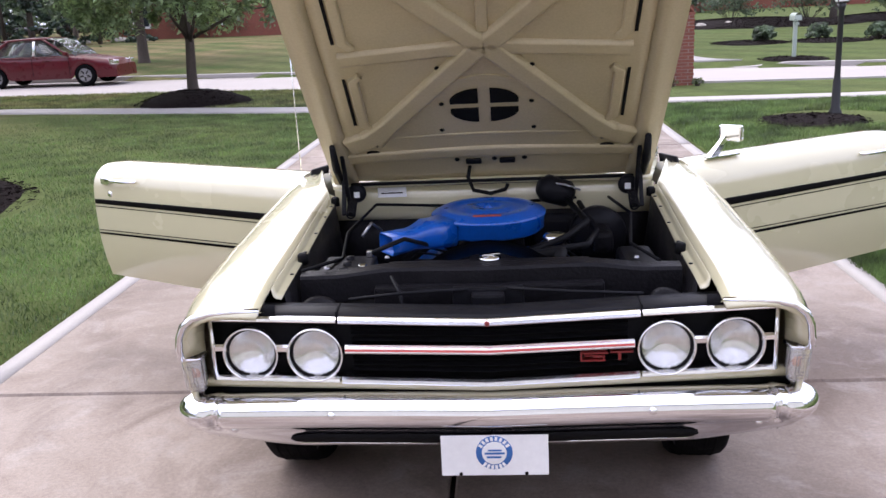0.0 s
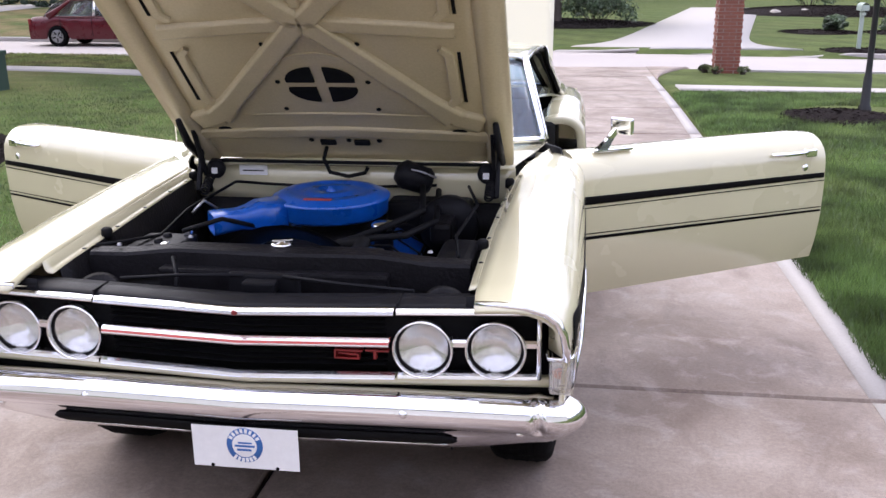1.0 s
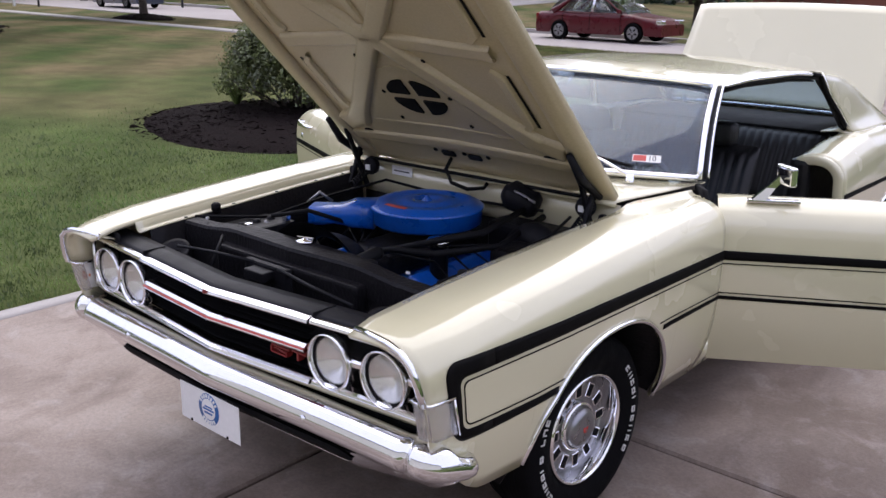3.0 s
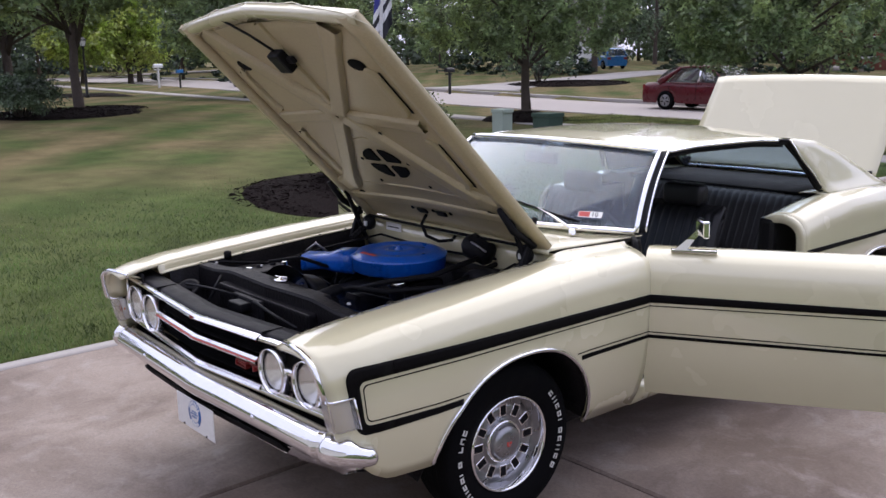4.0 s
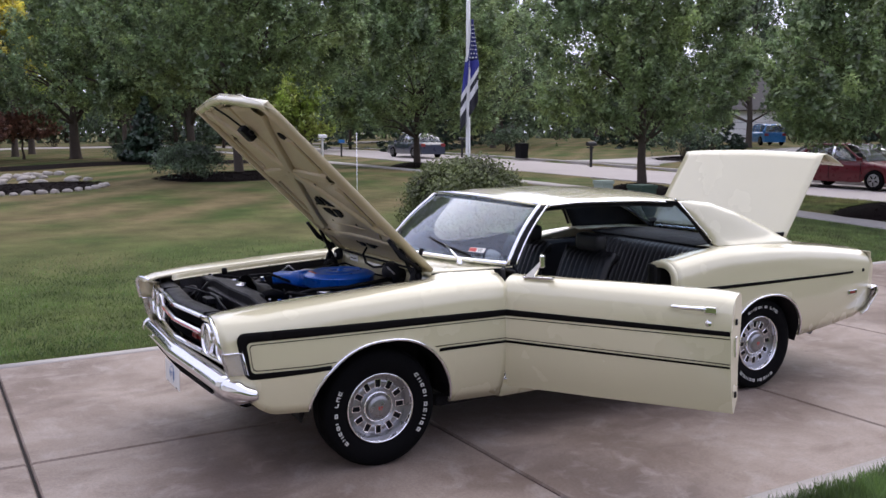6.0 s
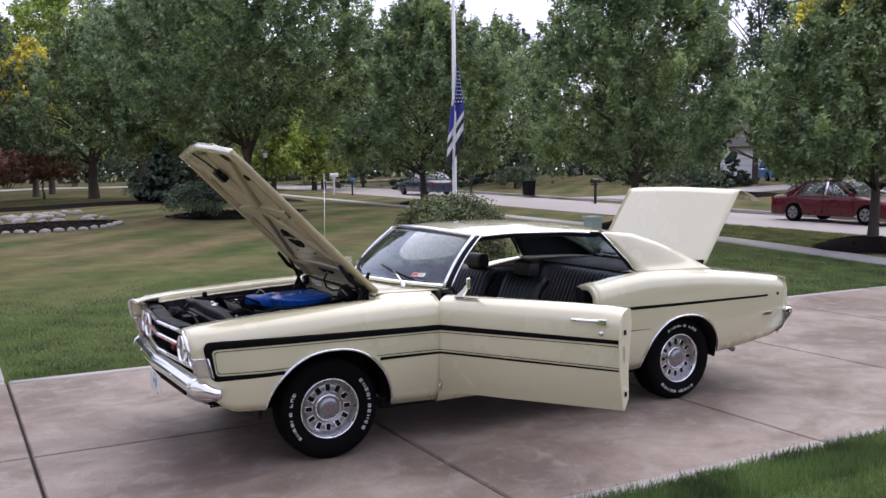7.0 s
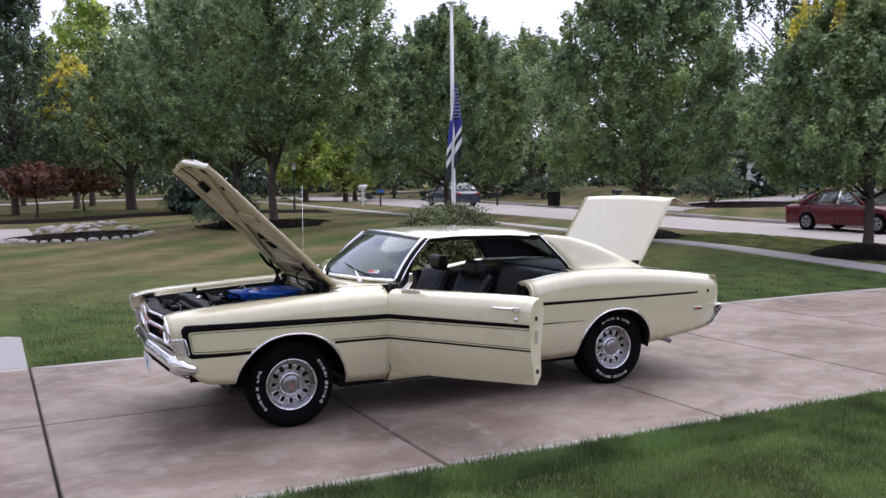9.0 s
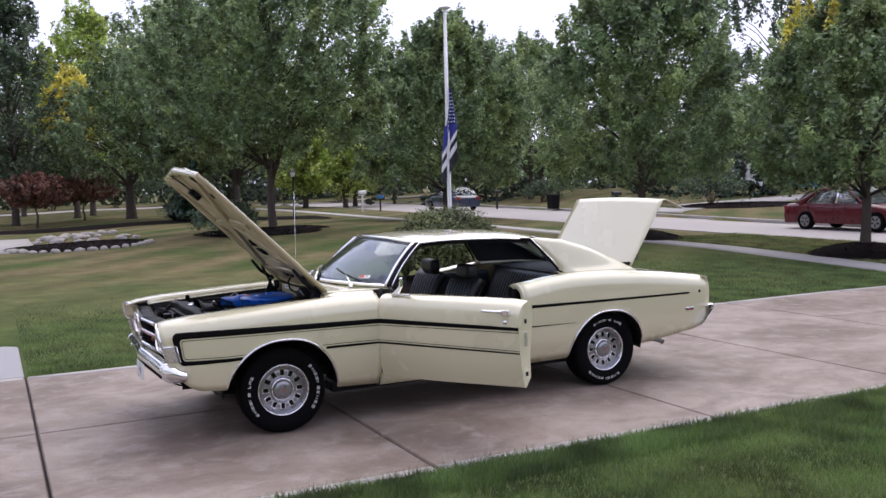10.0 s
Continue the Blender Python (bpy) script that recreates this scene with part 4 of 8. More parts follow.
# Black header panel behind the grille's top.
sheet("header_panel", [[(x, vee(x) + 0.01 + d, TOPZ(x) + 0.006 + h) for x in np.linspace(-0.80, 0.80, 25)] for d, h in ((0, 0), (0.022, 0.010), (0.06, 0.014), (0.098, 0.011), (0.108, -0.03))], BLACK_SATIN, car, "black grille header panel", thick=0.004)
for sx in (-1, 1):
    box("header_seam", (sx * 0.437 - 0.002, 0.10, 0.852), (sx * 0.437 + 0.002, 0.185, 0.866), DARK_PARTS_SHADE, car, "dark header seam", 0)
    sheet("lamp_shroud", [[(sx * x, vee(x) + 0.02, z) for x in (0.62, 0.70, 0.78, 0.84)] for z in (0.85, 0.885)], BLACK_SATIN, car, "black shroud over the lamps", thick=0.003)
# Cream valance between grille and bumper; a dark sheet stands for the shade below it.
sheet("valance", [[(x, vee(x) + d, z) for x in np.linspace(-0.86, 0.86, 31)] for d, z in ((0.035, 0.656), (0.018, 0.650), (0.014, 0.640), (0.022, 0.624), (0.05, 0.618))], PAINT, car, "cream valance under the grille", thick=0.004)
sheet("bumper_gap_shade", [[(x, vee(x) + 0.055 + d, z) for x in np.linspace(-0.88, 0.88, 21)] for d, z in ((0.0, 0.64), (0.0, 0.47), (0.1, 0.44))], DARK_PARTS_SHADE, car, "dark sheet standing in for shade behind the bumper", thick=0.003)


def bumper_path(x):
    return 0.004 + 0.052 * abs(x)


def bumper_line():
    """Plan points of the bumper's outer line with their outward directions and how far they lie round the corner."""
    out = []
    a0 = math.atan(0.052)
    half = list(np.linspace(0.02, 0.74, 16)) + list(np.linspace(0.76, 0.85, 13))
    for x in [-v for v in half[::-1]] + half:
        out.append((x, bumper_path(x), a0 * (1 if x > 0 else -1), 0.0))
    tail = []
    x, y, r = 0.85, bumper_path(0.85), 0.110
    cx, cy = x - r * math.sin(a0), y + r * math.cos(a0)
    for k in range(1, 11):
        a = a0 + (radians(86) - a0) * k / 10
        tail.append((cx + r * math.sin(a), cy - r * math.cos(a), a, 0.55 * (k / 10) ** 1.5))
    ex, ey, ea, _ = tail[-1]
    for dx, dy, w in ((0.002, 0.025, 0.66), (0.001, 0.05, 0.74), (-0.006, 0.065, 0.80), (-0.025, 0.070, 0.84)):
        tail.append((ex + dx, ey + dy, ea, w))
    left = [(-px, py, -a, w) for px, py, a, w in tail[::-1]]
    return left + out + tail


SEC = [(0.11, 0.638), (0.074, 0.648), (0.048, 0.648), (0.025, 0.639), (0.009, 0.624), (0.001, 0.606), (0.0, 0.590), (0.006, 0.572), (0.018, 0.558), (0.034, 0.549), (0.042, 0.543), (0.047, 0.525), (0.060, 0.495), (0.078, 0.472), (0.12, 0.462)]
bump_rows = []
for px, py, a, w in bumper_line():
    row = []
    ax = abs(px)
    notch = 0.020 * math.exp(-((ax - 0.822) / 0.014) ** 2) if w == 0 else 0.0
    for d, z in SEC:
        z2 = z - 0.010 * min(1, ax / 0.84) ** 2
        dd = d * (1 - 0.35 * w)
        if z > 0.545:
            dd += notch
            z2 = 0.50 + (z2 - 0.50) * (1 - 0.35 * smooth01(0.3, 0.84, w))
        else:
            low = (0.545 - z) / 0.085
            corner = smooth01(0.0, 0.5, w)
            dd = (dd + 0.030 * low * smooth01(0.55, 0.90, ax)) * (1 - 0.30 * corner)
            z2 += low * (0.025 * smooth01(0.55, 0.90, ax) + 0.030 * corner)
        row.append((px - dd * math.sin(a), py + dd * math.cos(a), z2 - 0.028))
    bump_rows.append(row)
front_bumper = sheet("front_bumper", bump_rows, CHROME, car, "chrome front bumper", thick=0.005)
for sx in (-1, 1):
    for xx, zz in ((0.46, 0.600), (0.77, 0.533)):
        lathe("bumper_bolt", [(0, 0.008), (0.008, 0.006), (0.012, 0.0)], CHROME, front_bumper, "chrome bumper bolt", 14, m=Matrix.Translation((sx * xx, bumper_path(xx) + (0.002 if zz > 0.58 else 0.046), zz - 0.028)) @ Euler((0, 0, radians(-90))).to_matrix().to_4x4())
    rows = [[(sx * x, bumper_path(x) + along([(0.47, 0.0765), (0.495, 0.0575), (0.525, 0.0445)], z), z - 0.028 - 0.010 * (x / 0.84) ** 2) for z in (0.492 + e, 0.509, 0.526 - e)] for x, e in ((0.0, 0), (0.17, 0), (0.55, 0), (0.585, 0.005), (0.60, 0.015))]
    sheet("bumper_slot", rows, DARK_PARTS_SHADE, front_bumper, "dark bumper slot", thick=0.002)
    tube("slot_rim", [(sx * x, bumper_path(x) + 0.065, z - 0.028 - 0.010 * (x / 0.84) ** 2) for x, z in ((0.16, 0.487), (0.4, 0.487), (0.57, 0.488))], 0.004, CHROME, front_bumper, "bright slot rim", 6)
# The show plate: white with a round blue print; its writing stands as bars.
plate = box("front_plate", (-0.146, -0.002, 0.380), (0.164, 0.001, 0.507), WHITE_PAINT, car, "white show plate with a round blue print", 0.001, m=Matrix.Translation((0, 0.026, 0)))
pm = Matrix.Translation((0.008, 0.0245, 0.452)) @ Euler((0, 0, radians(-90))).to_matrix().to_4x4()
lathe("plate_print", [(0, 0.002), (0.052, 0.002), (0.0535, 0.0)], PLATE_BLUE, plate, "round blue print", 36, m=pm)
lathe("plate_print", [(0.0, 0.003), (0.034, 0.003), (0.036, 0.0025)], WHITE_PAINT, plate, "white print disc", 30, m=pm)
def plate_bar(name, lo, hi, material, label, m=None):
    bm = bmesh.new()
    add_box(bm, lo, hi, m)
    part(name, bm, material, plate, label, smooth=False)


for a, b, c, d in ((-0.028, 0.030, -0.004, 0.002), (-0.018, 0.022, 0.006, 0.011), (-0.022, 0.02, -0.016, -0.010)):
    plate_bar("print_bar", (0.008 + a, 0.0205, 0.452 + c), (0.008 + b, 0.0225, 0.452 + d), PLATE_BLUE, "blue print bar")
for k in range(14):
    a = radians(150 - k * 17) if k < 8 else radians(-128 + (k - 8) * 15)
    plate_bar("print_bar", (-0.004, -0.0008, -0.006), (0.004, 0.0008, 0.006), WHITE_PAINT, "white print bar", Matrix.Translation((0.008 + 0.045 * math.cos(a), 0.0222, 0.452 + 0.045 * math.sin(a))) @ Euler((0, -a + math.pi / 2, 0)).to_matrix().to_4x4())
for k in range(15):
    plate_bar("lettering_bar", (-0.068 + k * 0.0102, 0.0243, 0.381), (-0.0605 + k * 0.0102, 0.0255, 0.388), BLACK_STRIPE, "dark lettering bar")
for xx in (-0.085, 0.095):
    plate_bar("lettering_bar", (xx - 0.012, 0.0243, 0.381), (xx + 0.012, 0.0256, 0.388), BLACK_STRIPE, "dark lettering bar")
for xx in (-0.09, 0.10):
    lathe("plate_screw", [(0, 0.005), (0.005, 0.004), (0.006, 0)], BLACK_STRIPE, plate, "dark plate screw", 10, m=Matrix.Translation((xx, 0.026, 0.385)) @ Euler((0, 0, radians(-90))).to_matrix().to_4x4())
# Dark underside behind the bumper, cross member.
box("front_cross_member", (-0.45, 0.36, 0.33), (0.45, 0.50, 0.42), BLACK_DUSTY, car, "black cross member", 0.03)
box("floor_pan", (-0.70, 1.35, 0.22), (0.70, 4.25, 0.30), BLACK_DUSTY, car, "dark underfloor", 0.03)
box("engine_sump", (-0.22, 0.55, 0.20), (0.22, 1.36, 0.45), BLACK_DUSTY, car, "dark oil sump", 0.05)


# ---- wheels ----
def wheel(sx, y, steer, spin=0):
    m = Matrix.Translation((sx * 0.745, y, 0.326)) @ Euler((0, 0, radians(steer))).to_matrix().to_4x4() @ (Matrix.Identity(4) if sx > 0 else Euler((0, 0, math.pi)).to_matrix().to_4x4())
    tyre_prof = [(0.196, -0.095), (0.22, -0.108), (0.27, -0.112), (0.305, -0.104), (0.320, -0.088), (0.326, -0.06), (0.327, 0.0), (0.326, 0.06), (0.320, 0.088), (0.305, 0.104), (0.27, 0.112), (0.235, 0.109), (0.208, 0.100), (0.196, 0.092)]
    w = lathe("wheel", [(0.196, 0.088), (0.193, 0.100), (0.187, 0.102), (0.183, 0.094), (0.180, 0.072), (0.176, 0.045), (0.172, 0.03), (0.172, -0.09)], CHROME, car, "styled steel wheel with white-lettered tyre", 48)
    w.matrix_local = m
    lathe("tyre", tyre_prof, RUBBER, w, "black tyre", 56)
    bm = bmesh.new()
    for r in (-0.055, -0.02, 0.02, 0.055):
        add_lathe(bm, [(0.3275, r - 0.004), (0.3285, r - 0.003), (0.3285, r + 0.003), (0.3275, r + 0.004)], 56)
    part("tread_rib", bm, RUBBER, w, "tread ribs")
    disc = [(0.173, 0.034), (0.160, 0.040), (0.150, 0.052), (0.142, 0.058), (0.110, 0.058), (0.102, 0.050), (0.092, 0.044), (0.086, 0.046)]
    lathe("wheel_disc", disc, ARGENT, w, "silver wheel disc", 48)
    lathe("hub_ring", [(0.088, 0.044), (0.086, 0.064), (0.080, 0.070), (0.074, 0.068), (0.072, 0.060)], CHROME, w, "bright hub ring", 40)
    lathe("centre_cap", [(0.073, 0.060), (0.070, 0.078), (0.062, 0.088), (0.045, 0.093), (0.0, 0.094)], ARGENT, w, "silver centre cap", 36)
    bm = bmesh.new()
    for a, b, c, d in ((-0.012, -0.003, -0.008, 0.008), (0.002, 0.012, -0.003, 0.007), (-0.008, 0.008, -0.012, -0.009)):
        add_box(bm, (0.093, a, c), (0.0955, b, d))
    part("cap_emblem", bm, RED_TRIM, w, "faded red cap emblem", smooth=False)
    for k in range(12):
        s = box("wheel_slot", (0.050, -0.0145, 0.106), (0.0605, 0.0145, 0.149), DARK_PARTS_SHADE, w, "dark wheel slot", 0.004, m=Euler((radians(30 * k), 0, 0)).to_matrix().to_4x4())
        box("slot_rim", (0.0555, -0.0180, 0.102), (0.0595, 0.0180, 0.153), CHROME, w, "bright slot rim", 0.0015, m=Euler((radians(30 * k), 0, 0)).to_matrix().to_4x4(), seg=1)
    # Raised white lettering, as plain bars, one piece for each sign.
    for start, count, step, h in ((-52, 10, -8.0, 0.019), (128, 6, -7.4, 0.017), (78, 3, -7.0, 0.019)):
        for k in range(count):
            r = Euler((radians(start + k * step + spin), 0, 0)).to_matrix().to_4x4()
            bm = bmesh.new()
            add_box(bm, (0.1105, -0.012, 0.252), (0.1135, -0.0075, 0.252 + h), r)
            if (k + start) % 3:
                add_box(bm, (0.1105, -0.009, 0.252 + h - 0.006), (0.1133, 0.009, 0.252 + h), r)
            if k % 2:
                add_box(bm, (0.1105, 0.0065, 0.252), (0.1135, 0.011, 0.252 + h), r)
            if k % 3 != 1:
                add_box(bm, (0.1105, -0.009, 0.252), (0.1133, 0.009, 0.258), r)
            part("lettering_bar", bm, WHITE_LETTER, w, smooth=False)
    return w


for sx in (1, -1):
    wheel(sx, 0.93, -3)
    wheel(sx, 3.876, 0, -100)

# ---- hood, raised ----
HO = Matrix(((1, 0, 0, 0.0), (0, -0.718, 0.696, 1.37), (0, 0.696, 0.718, 1.03), (0, 0, 0, 1)))


def hood_half(v):
    return along([(0, 0.655), (0.3, 0.662), (0.9, 0.668), (1.25, 0.665), (1.345, 0.655)], v)


def hood_len(u):
    return 1.415 - 0.075 * abs(u) ** 1.3


rows = []
for i in range(25):
    f = i / 24
    row = []
    for j in range(33):
        u = -1 + 2 * j / 32
        v = f * hood_len(u)
        crown = 0.030 * (1 - u * u) * (0.6 + 0.4 * f) + (0.012 * math.exp(-((abs(u) - 0.45) / 0.06) ** 2)) * (0.2 + f)
        edge_drop = -0.012 * smooth01(0.9, 1, abs(u)) - 0.03 * smooth01(0.93, 1.0, f) ** 2
        row.append((u * hood_half(v), v, crown + edge_drop))
    rows.append(row)
hood = sheet("hood", rows, PAINT, car, "raised cream hood", thick=0.004, offset=-1)
hood.matrix_local = HO


def hood_strip(name, pts, width, height, material=None, base=-0.022, label="pressed rib", n=10):
    """A rounded rib pressed into the hood's inner panel along a line of points."""
    rows = []
    pts = [Vector((*p, 0)) for p in pts]
    for i, p in enumerate(pts):
        d = (pts[min(i + 1, len(pts) - 1)] - pts[max(i - 1, 0)]).normalized()
        s = Vector((-d.y, d.x, 0))
        w = width[i] if isinstance(width, (list, tuple)) else width
        row = []
        for k in range(n + 1):
            a = math.pi * k / n
            q = p + s * w * math.cos(a)
            row.append((q.x, q.y, base - height * smooth01(0.0, 0.62, math.sin(a))))
        rows.append(row)
    return sheet(name, rows, material or SHADED_PAINT, hood, label)


# Rim flange and the folded front lip.
rim = []
for j in range(33):
    u = -1 + 2 * j / 32
    v = hood_len(u)
    rim.append([(u * hood_half(v), v - 0.002, -0.005), (u * hood_half(v), v - 0.004, -0.040), (u * (hood_half(v) - 0.01), v - 0.03, -0.045), (u * (hood_half(v) - 0.02), v - 0.07, -0.026)])
sheet("hood_lip", rim, PAINT, hood, "cream folded front lip", thick=0.002)
for sx in (-1, 1):
    rows = []
    for k in range(16):
        v = 0.0 + 1.34 * k / 15
        h = hood_half(v)
        rows.append([(sx * h, v, -0.010), (sx * (h - 0.004), v, -0.034), (sx * (h - 0.035), v, -0.040), (sx * (h - 0.055), v, -0.046), (sx * (h - 0.085), v, -0.046), (sx * (h - 0.105), v, -0.024)])
    sheet("hood_flange", rows, SHADED_PAINT, hood, "cream side flange", thick=0.002)
# Closed inner panel; dark pieces laid on it stand for its four shaded slots and holes.
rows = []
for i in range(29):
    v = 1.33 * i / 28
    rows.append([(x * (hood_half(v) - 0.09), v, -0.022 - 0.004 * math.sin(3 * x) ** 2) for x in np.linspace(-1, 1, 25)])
sheet("inner_panel", rows, SHADED_PAINT, hood, "cream inner hood panel", thick=0.002)
for sx in (-1, 1):
    curve = lambda a, b, n=10, bow=0.0: [(a[0] + (b[0] - a[0]) * k / n, a[1] + (b[1] - a[1]) * k / n + bow * math.sin(math.pi * k / n)) for k in range(n + 1)]
    hood_strip("cross_rib", curve((sx * 0.01, 0.815), (sx * 0.45, 0.30), 12), [0.05] + [0.042] * 10 + [0.05, 0.06], 0.026)
    hood_strip("cross_rib", curve((sx * 0.01, 0.815), (sx * 0.46, 1.30), 12), [0.05] + [0.042] * 10 + [0.05, 0.05], 0.026)
    hood_strip("side_rib", curve((sx * 0.05, 0.805), (sx * 0.50, 0.765), 10), 0.032, 0.020)
    hood_strip("corner_rib", curve((sx * 0.45, 0.30), (sx * 0.55, 0.26), 4), 0.05, 0.02)
    # Raised steps along the sides.
    for v0, v1, xx in ((0.39, 0.66, 0.47), (0.84, 1.06, 0.475)):
        hood_strip("side_step", [(sx * (xx - 0.03), v0 - 0.02), (sx * xx, v0 + 0.01), (sx * xx, (v0 + v1) / 2), (sx * xx, v1 - 0.01), (sx * (xx - 0.03), v1 + 0.02)], [0.012, 0.02, 0.02, 0.02, 0.012], 0.016)
        rows = [[(sx * (xx + 0.030 + 0.004 * e), v0 + (v1 - v0) * k / 6, -0.0275) for e in (-1, 2)] for k in range(7)]
        sheet("inner_slot", rows, DARK_PARTS_SHADE, hood, "dark strip painted as a shaded gap", thick=0.001)
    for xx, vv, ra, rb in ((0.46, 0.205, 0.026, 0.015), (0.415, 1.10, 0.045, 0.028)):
        lathe("panel_hole", [(0, 0.0), (1.0, 0.0), (1.12, -0.002)], DARK_PARTS_SHADE, hood, "dark oval disc painted as a shaded hole", 20, m=Matrix.Translation((sx * xx, vv, -0.0285)) @ Matrix.Diagonal((ra, rb, 1, 1)) @ Euler((0, radians(90), 0)).to_matrix().to_4x4())
    for xx, vv in ((0.165, 0.70), (0.165, 0.50), (0.175, 0.342)):
        lathe("panel_bolt", [(0, 0.004), (0.008, 0.003), (0.010, 0)], DARK_PARTS_SHADE, hood, "dark bolt", 10, m=Matrix.Translation((sx * xx, vv, -0.0275)) @ Euler((0, radians(90), 0)).to_matrix().to_4x4())
    # Quarter-round vents under the scoop, their shade put in as dark plates.
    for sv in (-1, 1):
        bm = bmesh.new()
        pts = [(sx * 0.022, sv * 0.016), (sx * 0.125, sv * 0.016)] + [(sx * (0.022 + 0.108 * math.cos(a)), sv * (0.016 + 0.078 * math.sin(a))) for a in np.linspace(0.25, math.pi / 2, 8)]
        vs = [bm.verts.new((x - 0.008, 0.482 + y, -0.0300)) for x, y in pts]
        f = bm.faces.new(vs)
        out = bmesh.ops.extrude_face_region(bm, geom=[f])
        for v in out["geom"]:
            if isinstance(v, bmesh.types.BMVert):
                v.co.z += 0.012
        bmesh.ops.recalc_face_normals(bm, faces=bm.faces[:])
        part("scoop_vent", bm, DARK_PARTS_SHADE, hood, "dark plate painted as a shaded vent under the scoop", smooth=False)
hood_strip("rear_rib", [(x, 0.285 + 0.02 * math.cos(x * 3)) for x in np.linspace(-0.36, 0.36, 14)], 0.010, 0.006)
hood_strip("rear_rib", [(x, 0.175 + 0.02 * math.cos(x * 3)) for x in np.linspace(-0.60, 0.60, 14)], 0.03, 0.014)
hood_strip("vent_arch", [(0.20 * math.cos(a) - 0.008, 0.48 + 0.165 * math.sin(a)) for a in np.linspace(0.5, math.pi - 0.5, 14)], 0.008, 0.004)
hood_strip("centre_rib", [(0, v) for v in np.linspace(0.88, 1.33, 8)], 0.020, 0.012)
for xx in (-0.064, 0.071):
    box("vacuum_fitting", (xx - 0.032, 0.115, -0.036), (xx + 0.032, 0.145, -0.024), BLACK_SATIN, hood, "black vacuum fitting", 0.008)
for xx in (-0.13, 0.02, 0.14):
    lathe("panel_bolt", [(0, 0.006), (0.009, 0.004), (0.011, 0)], DARK_PARTS_SHADE, hood, "dark bolt", 10, m=Matrix.Translation((xx, 0.14, -0.026)) @ Euler((0, radians(90), 0)).to_matrix().to_4x4())
# Latch and its brace near the front.
latch = box("hood_latch", (-0.055, 1.10, -0.075), (0.03, 1.20, -0.03), BLACK_SATIN, hood, "dark hood latch", 0.012)
box("latch_arm", (-0.10, 1.135, -0.055), (0.07, 1.165, -0.035), BLACK_SATIN, hood, "dark latch arm", 0.006, m=None)
tube("latch_rod", [(-0.02, 1.20, -0.045), (-0.10, 1.28, -0.04), (-0.20, 1.37, -0.04)], 0.006, BLACK_SATIN, hood, "dark latch rod", 6)
# Outer scoop on the hood's upper side.
rows = [[(x, v, 0.028 + h * (1 - (abs(x) / 0.22) ** 4)) for x in np.linspace(-0.22, 0.22, 13)] for v, h in ((0.32, 0.0), (0.42, 0.03), (0.62, 0.048), (0.70, 0.045), (0.705, 0.0))]
sheet("hood_scoop", rows, PAINT, hood, "cream hood scoop", thick=0.004)
# Hinges with their springs.
for sx in (-1, 1):
    arm = box("hood_hinge", (-0.008, -0.011, 0.0), (0.008, 0.011, 0.26), BLACK_SATIN, car, "black hood hinge", 0.004, m=Matrix.Translation((sx * 0.60, 1.22, 0.90)) @ Euler((radians(-22), 0, 0)).to_matrix().to_4x4())
    box("hinge_arm", (-0.008, -0.010, 0.0), (0.008, 0.010, 0.30), BLACK_SATIN, arm, "black hinge arm", 0.004, m=Matrix.Translation((sx * 0.585, 1.31, 0.88)) @ Euler((radians(25), 0, 0)).to_matrix().to_4x4())
    tube("hinge_strap", [(sx * 0.615, 1.30, 1.02), (sx * 0.61, 1.18, 1.10), (sx * 0.605, 1.10, 1.20)], [0.012, 0.018, 0.012], BLACK_SATIN, arm, "black hinge strap", 6)
    bm = bmesh.new()
    pts = [(sx * 0.57 + 0.016 * math.cos(a), 1.20 + 0.10 * a / 50, 0.90 + 0.016 * math.sin(a) + 0.06 * a / 50) for a in np.linspace(0, 50, 150)]
    add_tube(bm, pts, 0.004, 5)
    part("hinge_spring", bm, BLACK_DUSTY, arm, "black hinge spring")
    lathe("hinge_boss", [(0, 0.02), (0.032, 0.018), (0.040, 0.0), (0.036, -0.02), (0, -0.02)], BLACK_SATIN, arm, "black hinge boss", 20, m=Matrix.Translation((sx * 0.555, 1.30, 0.975)) @ Euler((0, 0, radians(-90))).to_matrix().to_4x4())
    box("boss_tag", (-0.012, -0.004, -0.012), (0.012, 0.004, 0.012), WHITE_PAINT, arm, "pale boss label", 0.002, m=Matrix.Translation((sx * 0.552, 1.278, 0.972)))

# ---- engine bay ----
sheet("firewall", [[(x, 1.375 - 0.015 * (1 - (x / 0.66) ** 2), z) for x in np.linspace(-0.66, 0.66, 17)] for z in (0.845, 0.88, 0.93, 0.985)], PAINT, car, "cream firewall", thick=0.006)
sheet("firewall", [[(x, 1.377 - 0.015 * (1 - (x / 0.66) ** 2), z) for x in np.linspace(-0.66, 0.66, 17)] for z in (0.40, 0.70, 0.846)], BLACK_DUSTY, car, "black lower firewall", thick=0.006)
sheet("cowl_panel", [[(x * w, y - 0.05 * (1 - x * x) * g, z + 0.012 * (1 - x * x)) for x in np.linspace(-1, 1, 21)] for w, y, z, g in ((0.66, 1.335, 0.985, 0.5), (0.66, 1.338, 1.003, 0.5), (0.672, 1.38, 1.008, 0.6), (0.72, 1.60, 1.012, 2.0), (0.765, 1.83, 1.018, 5.6))], PAINT, car, "cream cowl panel", thick=0.005)
tube("cowl_seal", [(x, 1.325 - 0.02 * (1 - (x / 0.6) ** 2), 1.006 + 0.004 * (1 - (x / 0.6) ** 2)) for x in np.linspace(-0.58, 0.58, 13)], 0.008, BLACK_RUBBER, car, "black cowl seal", 6)
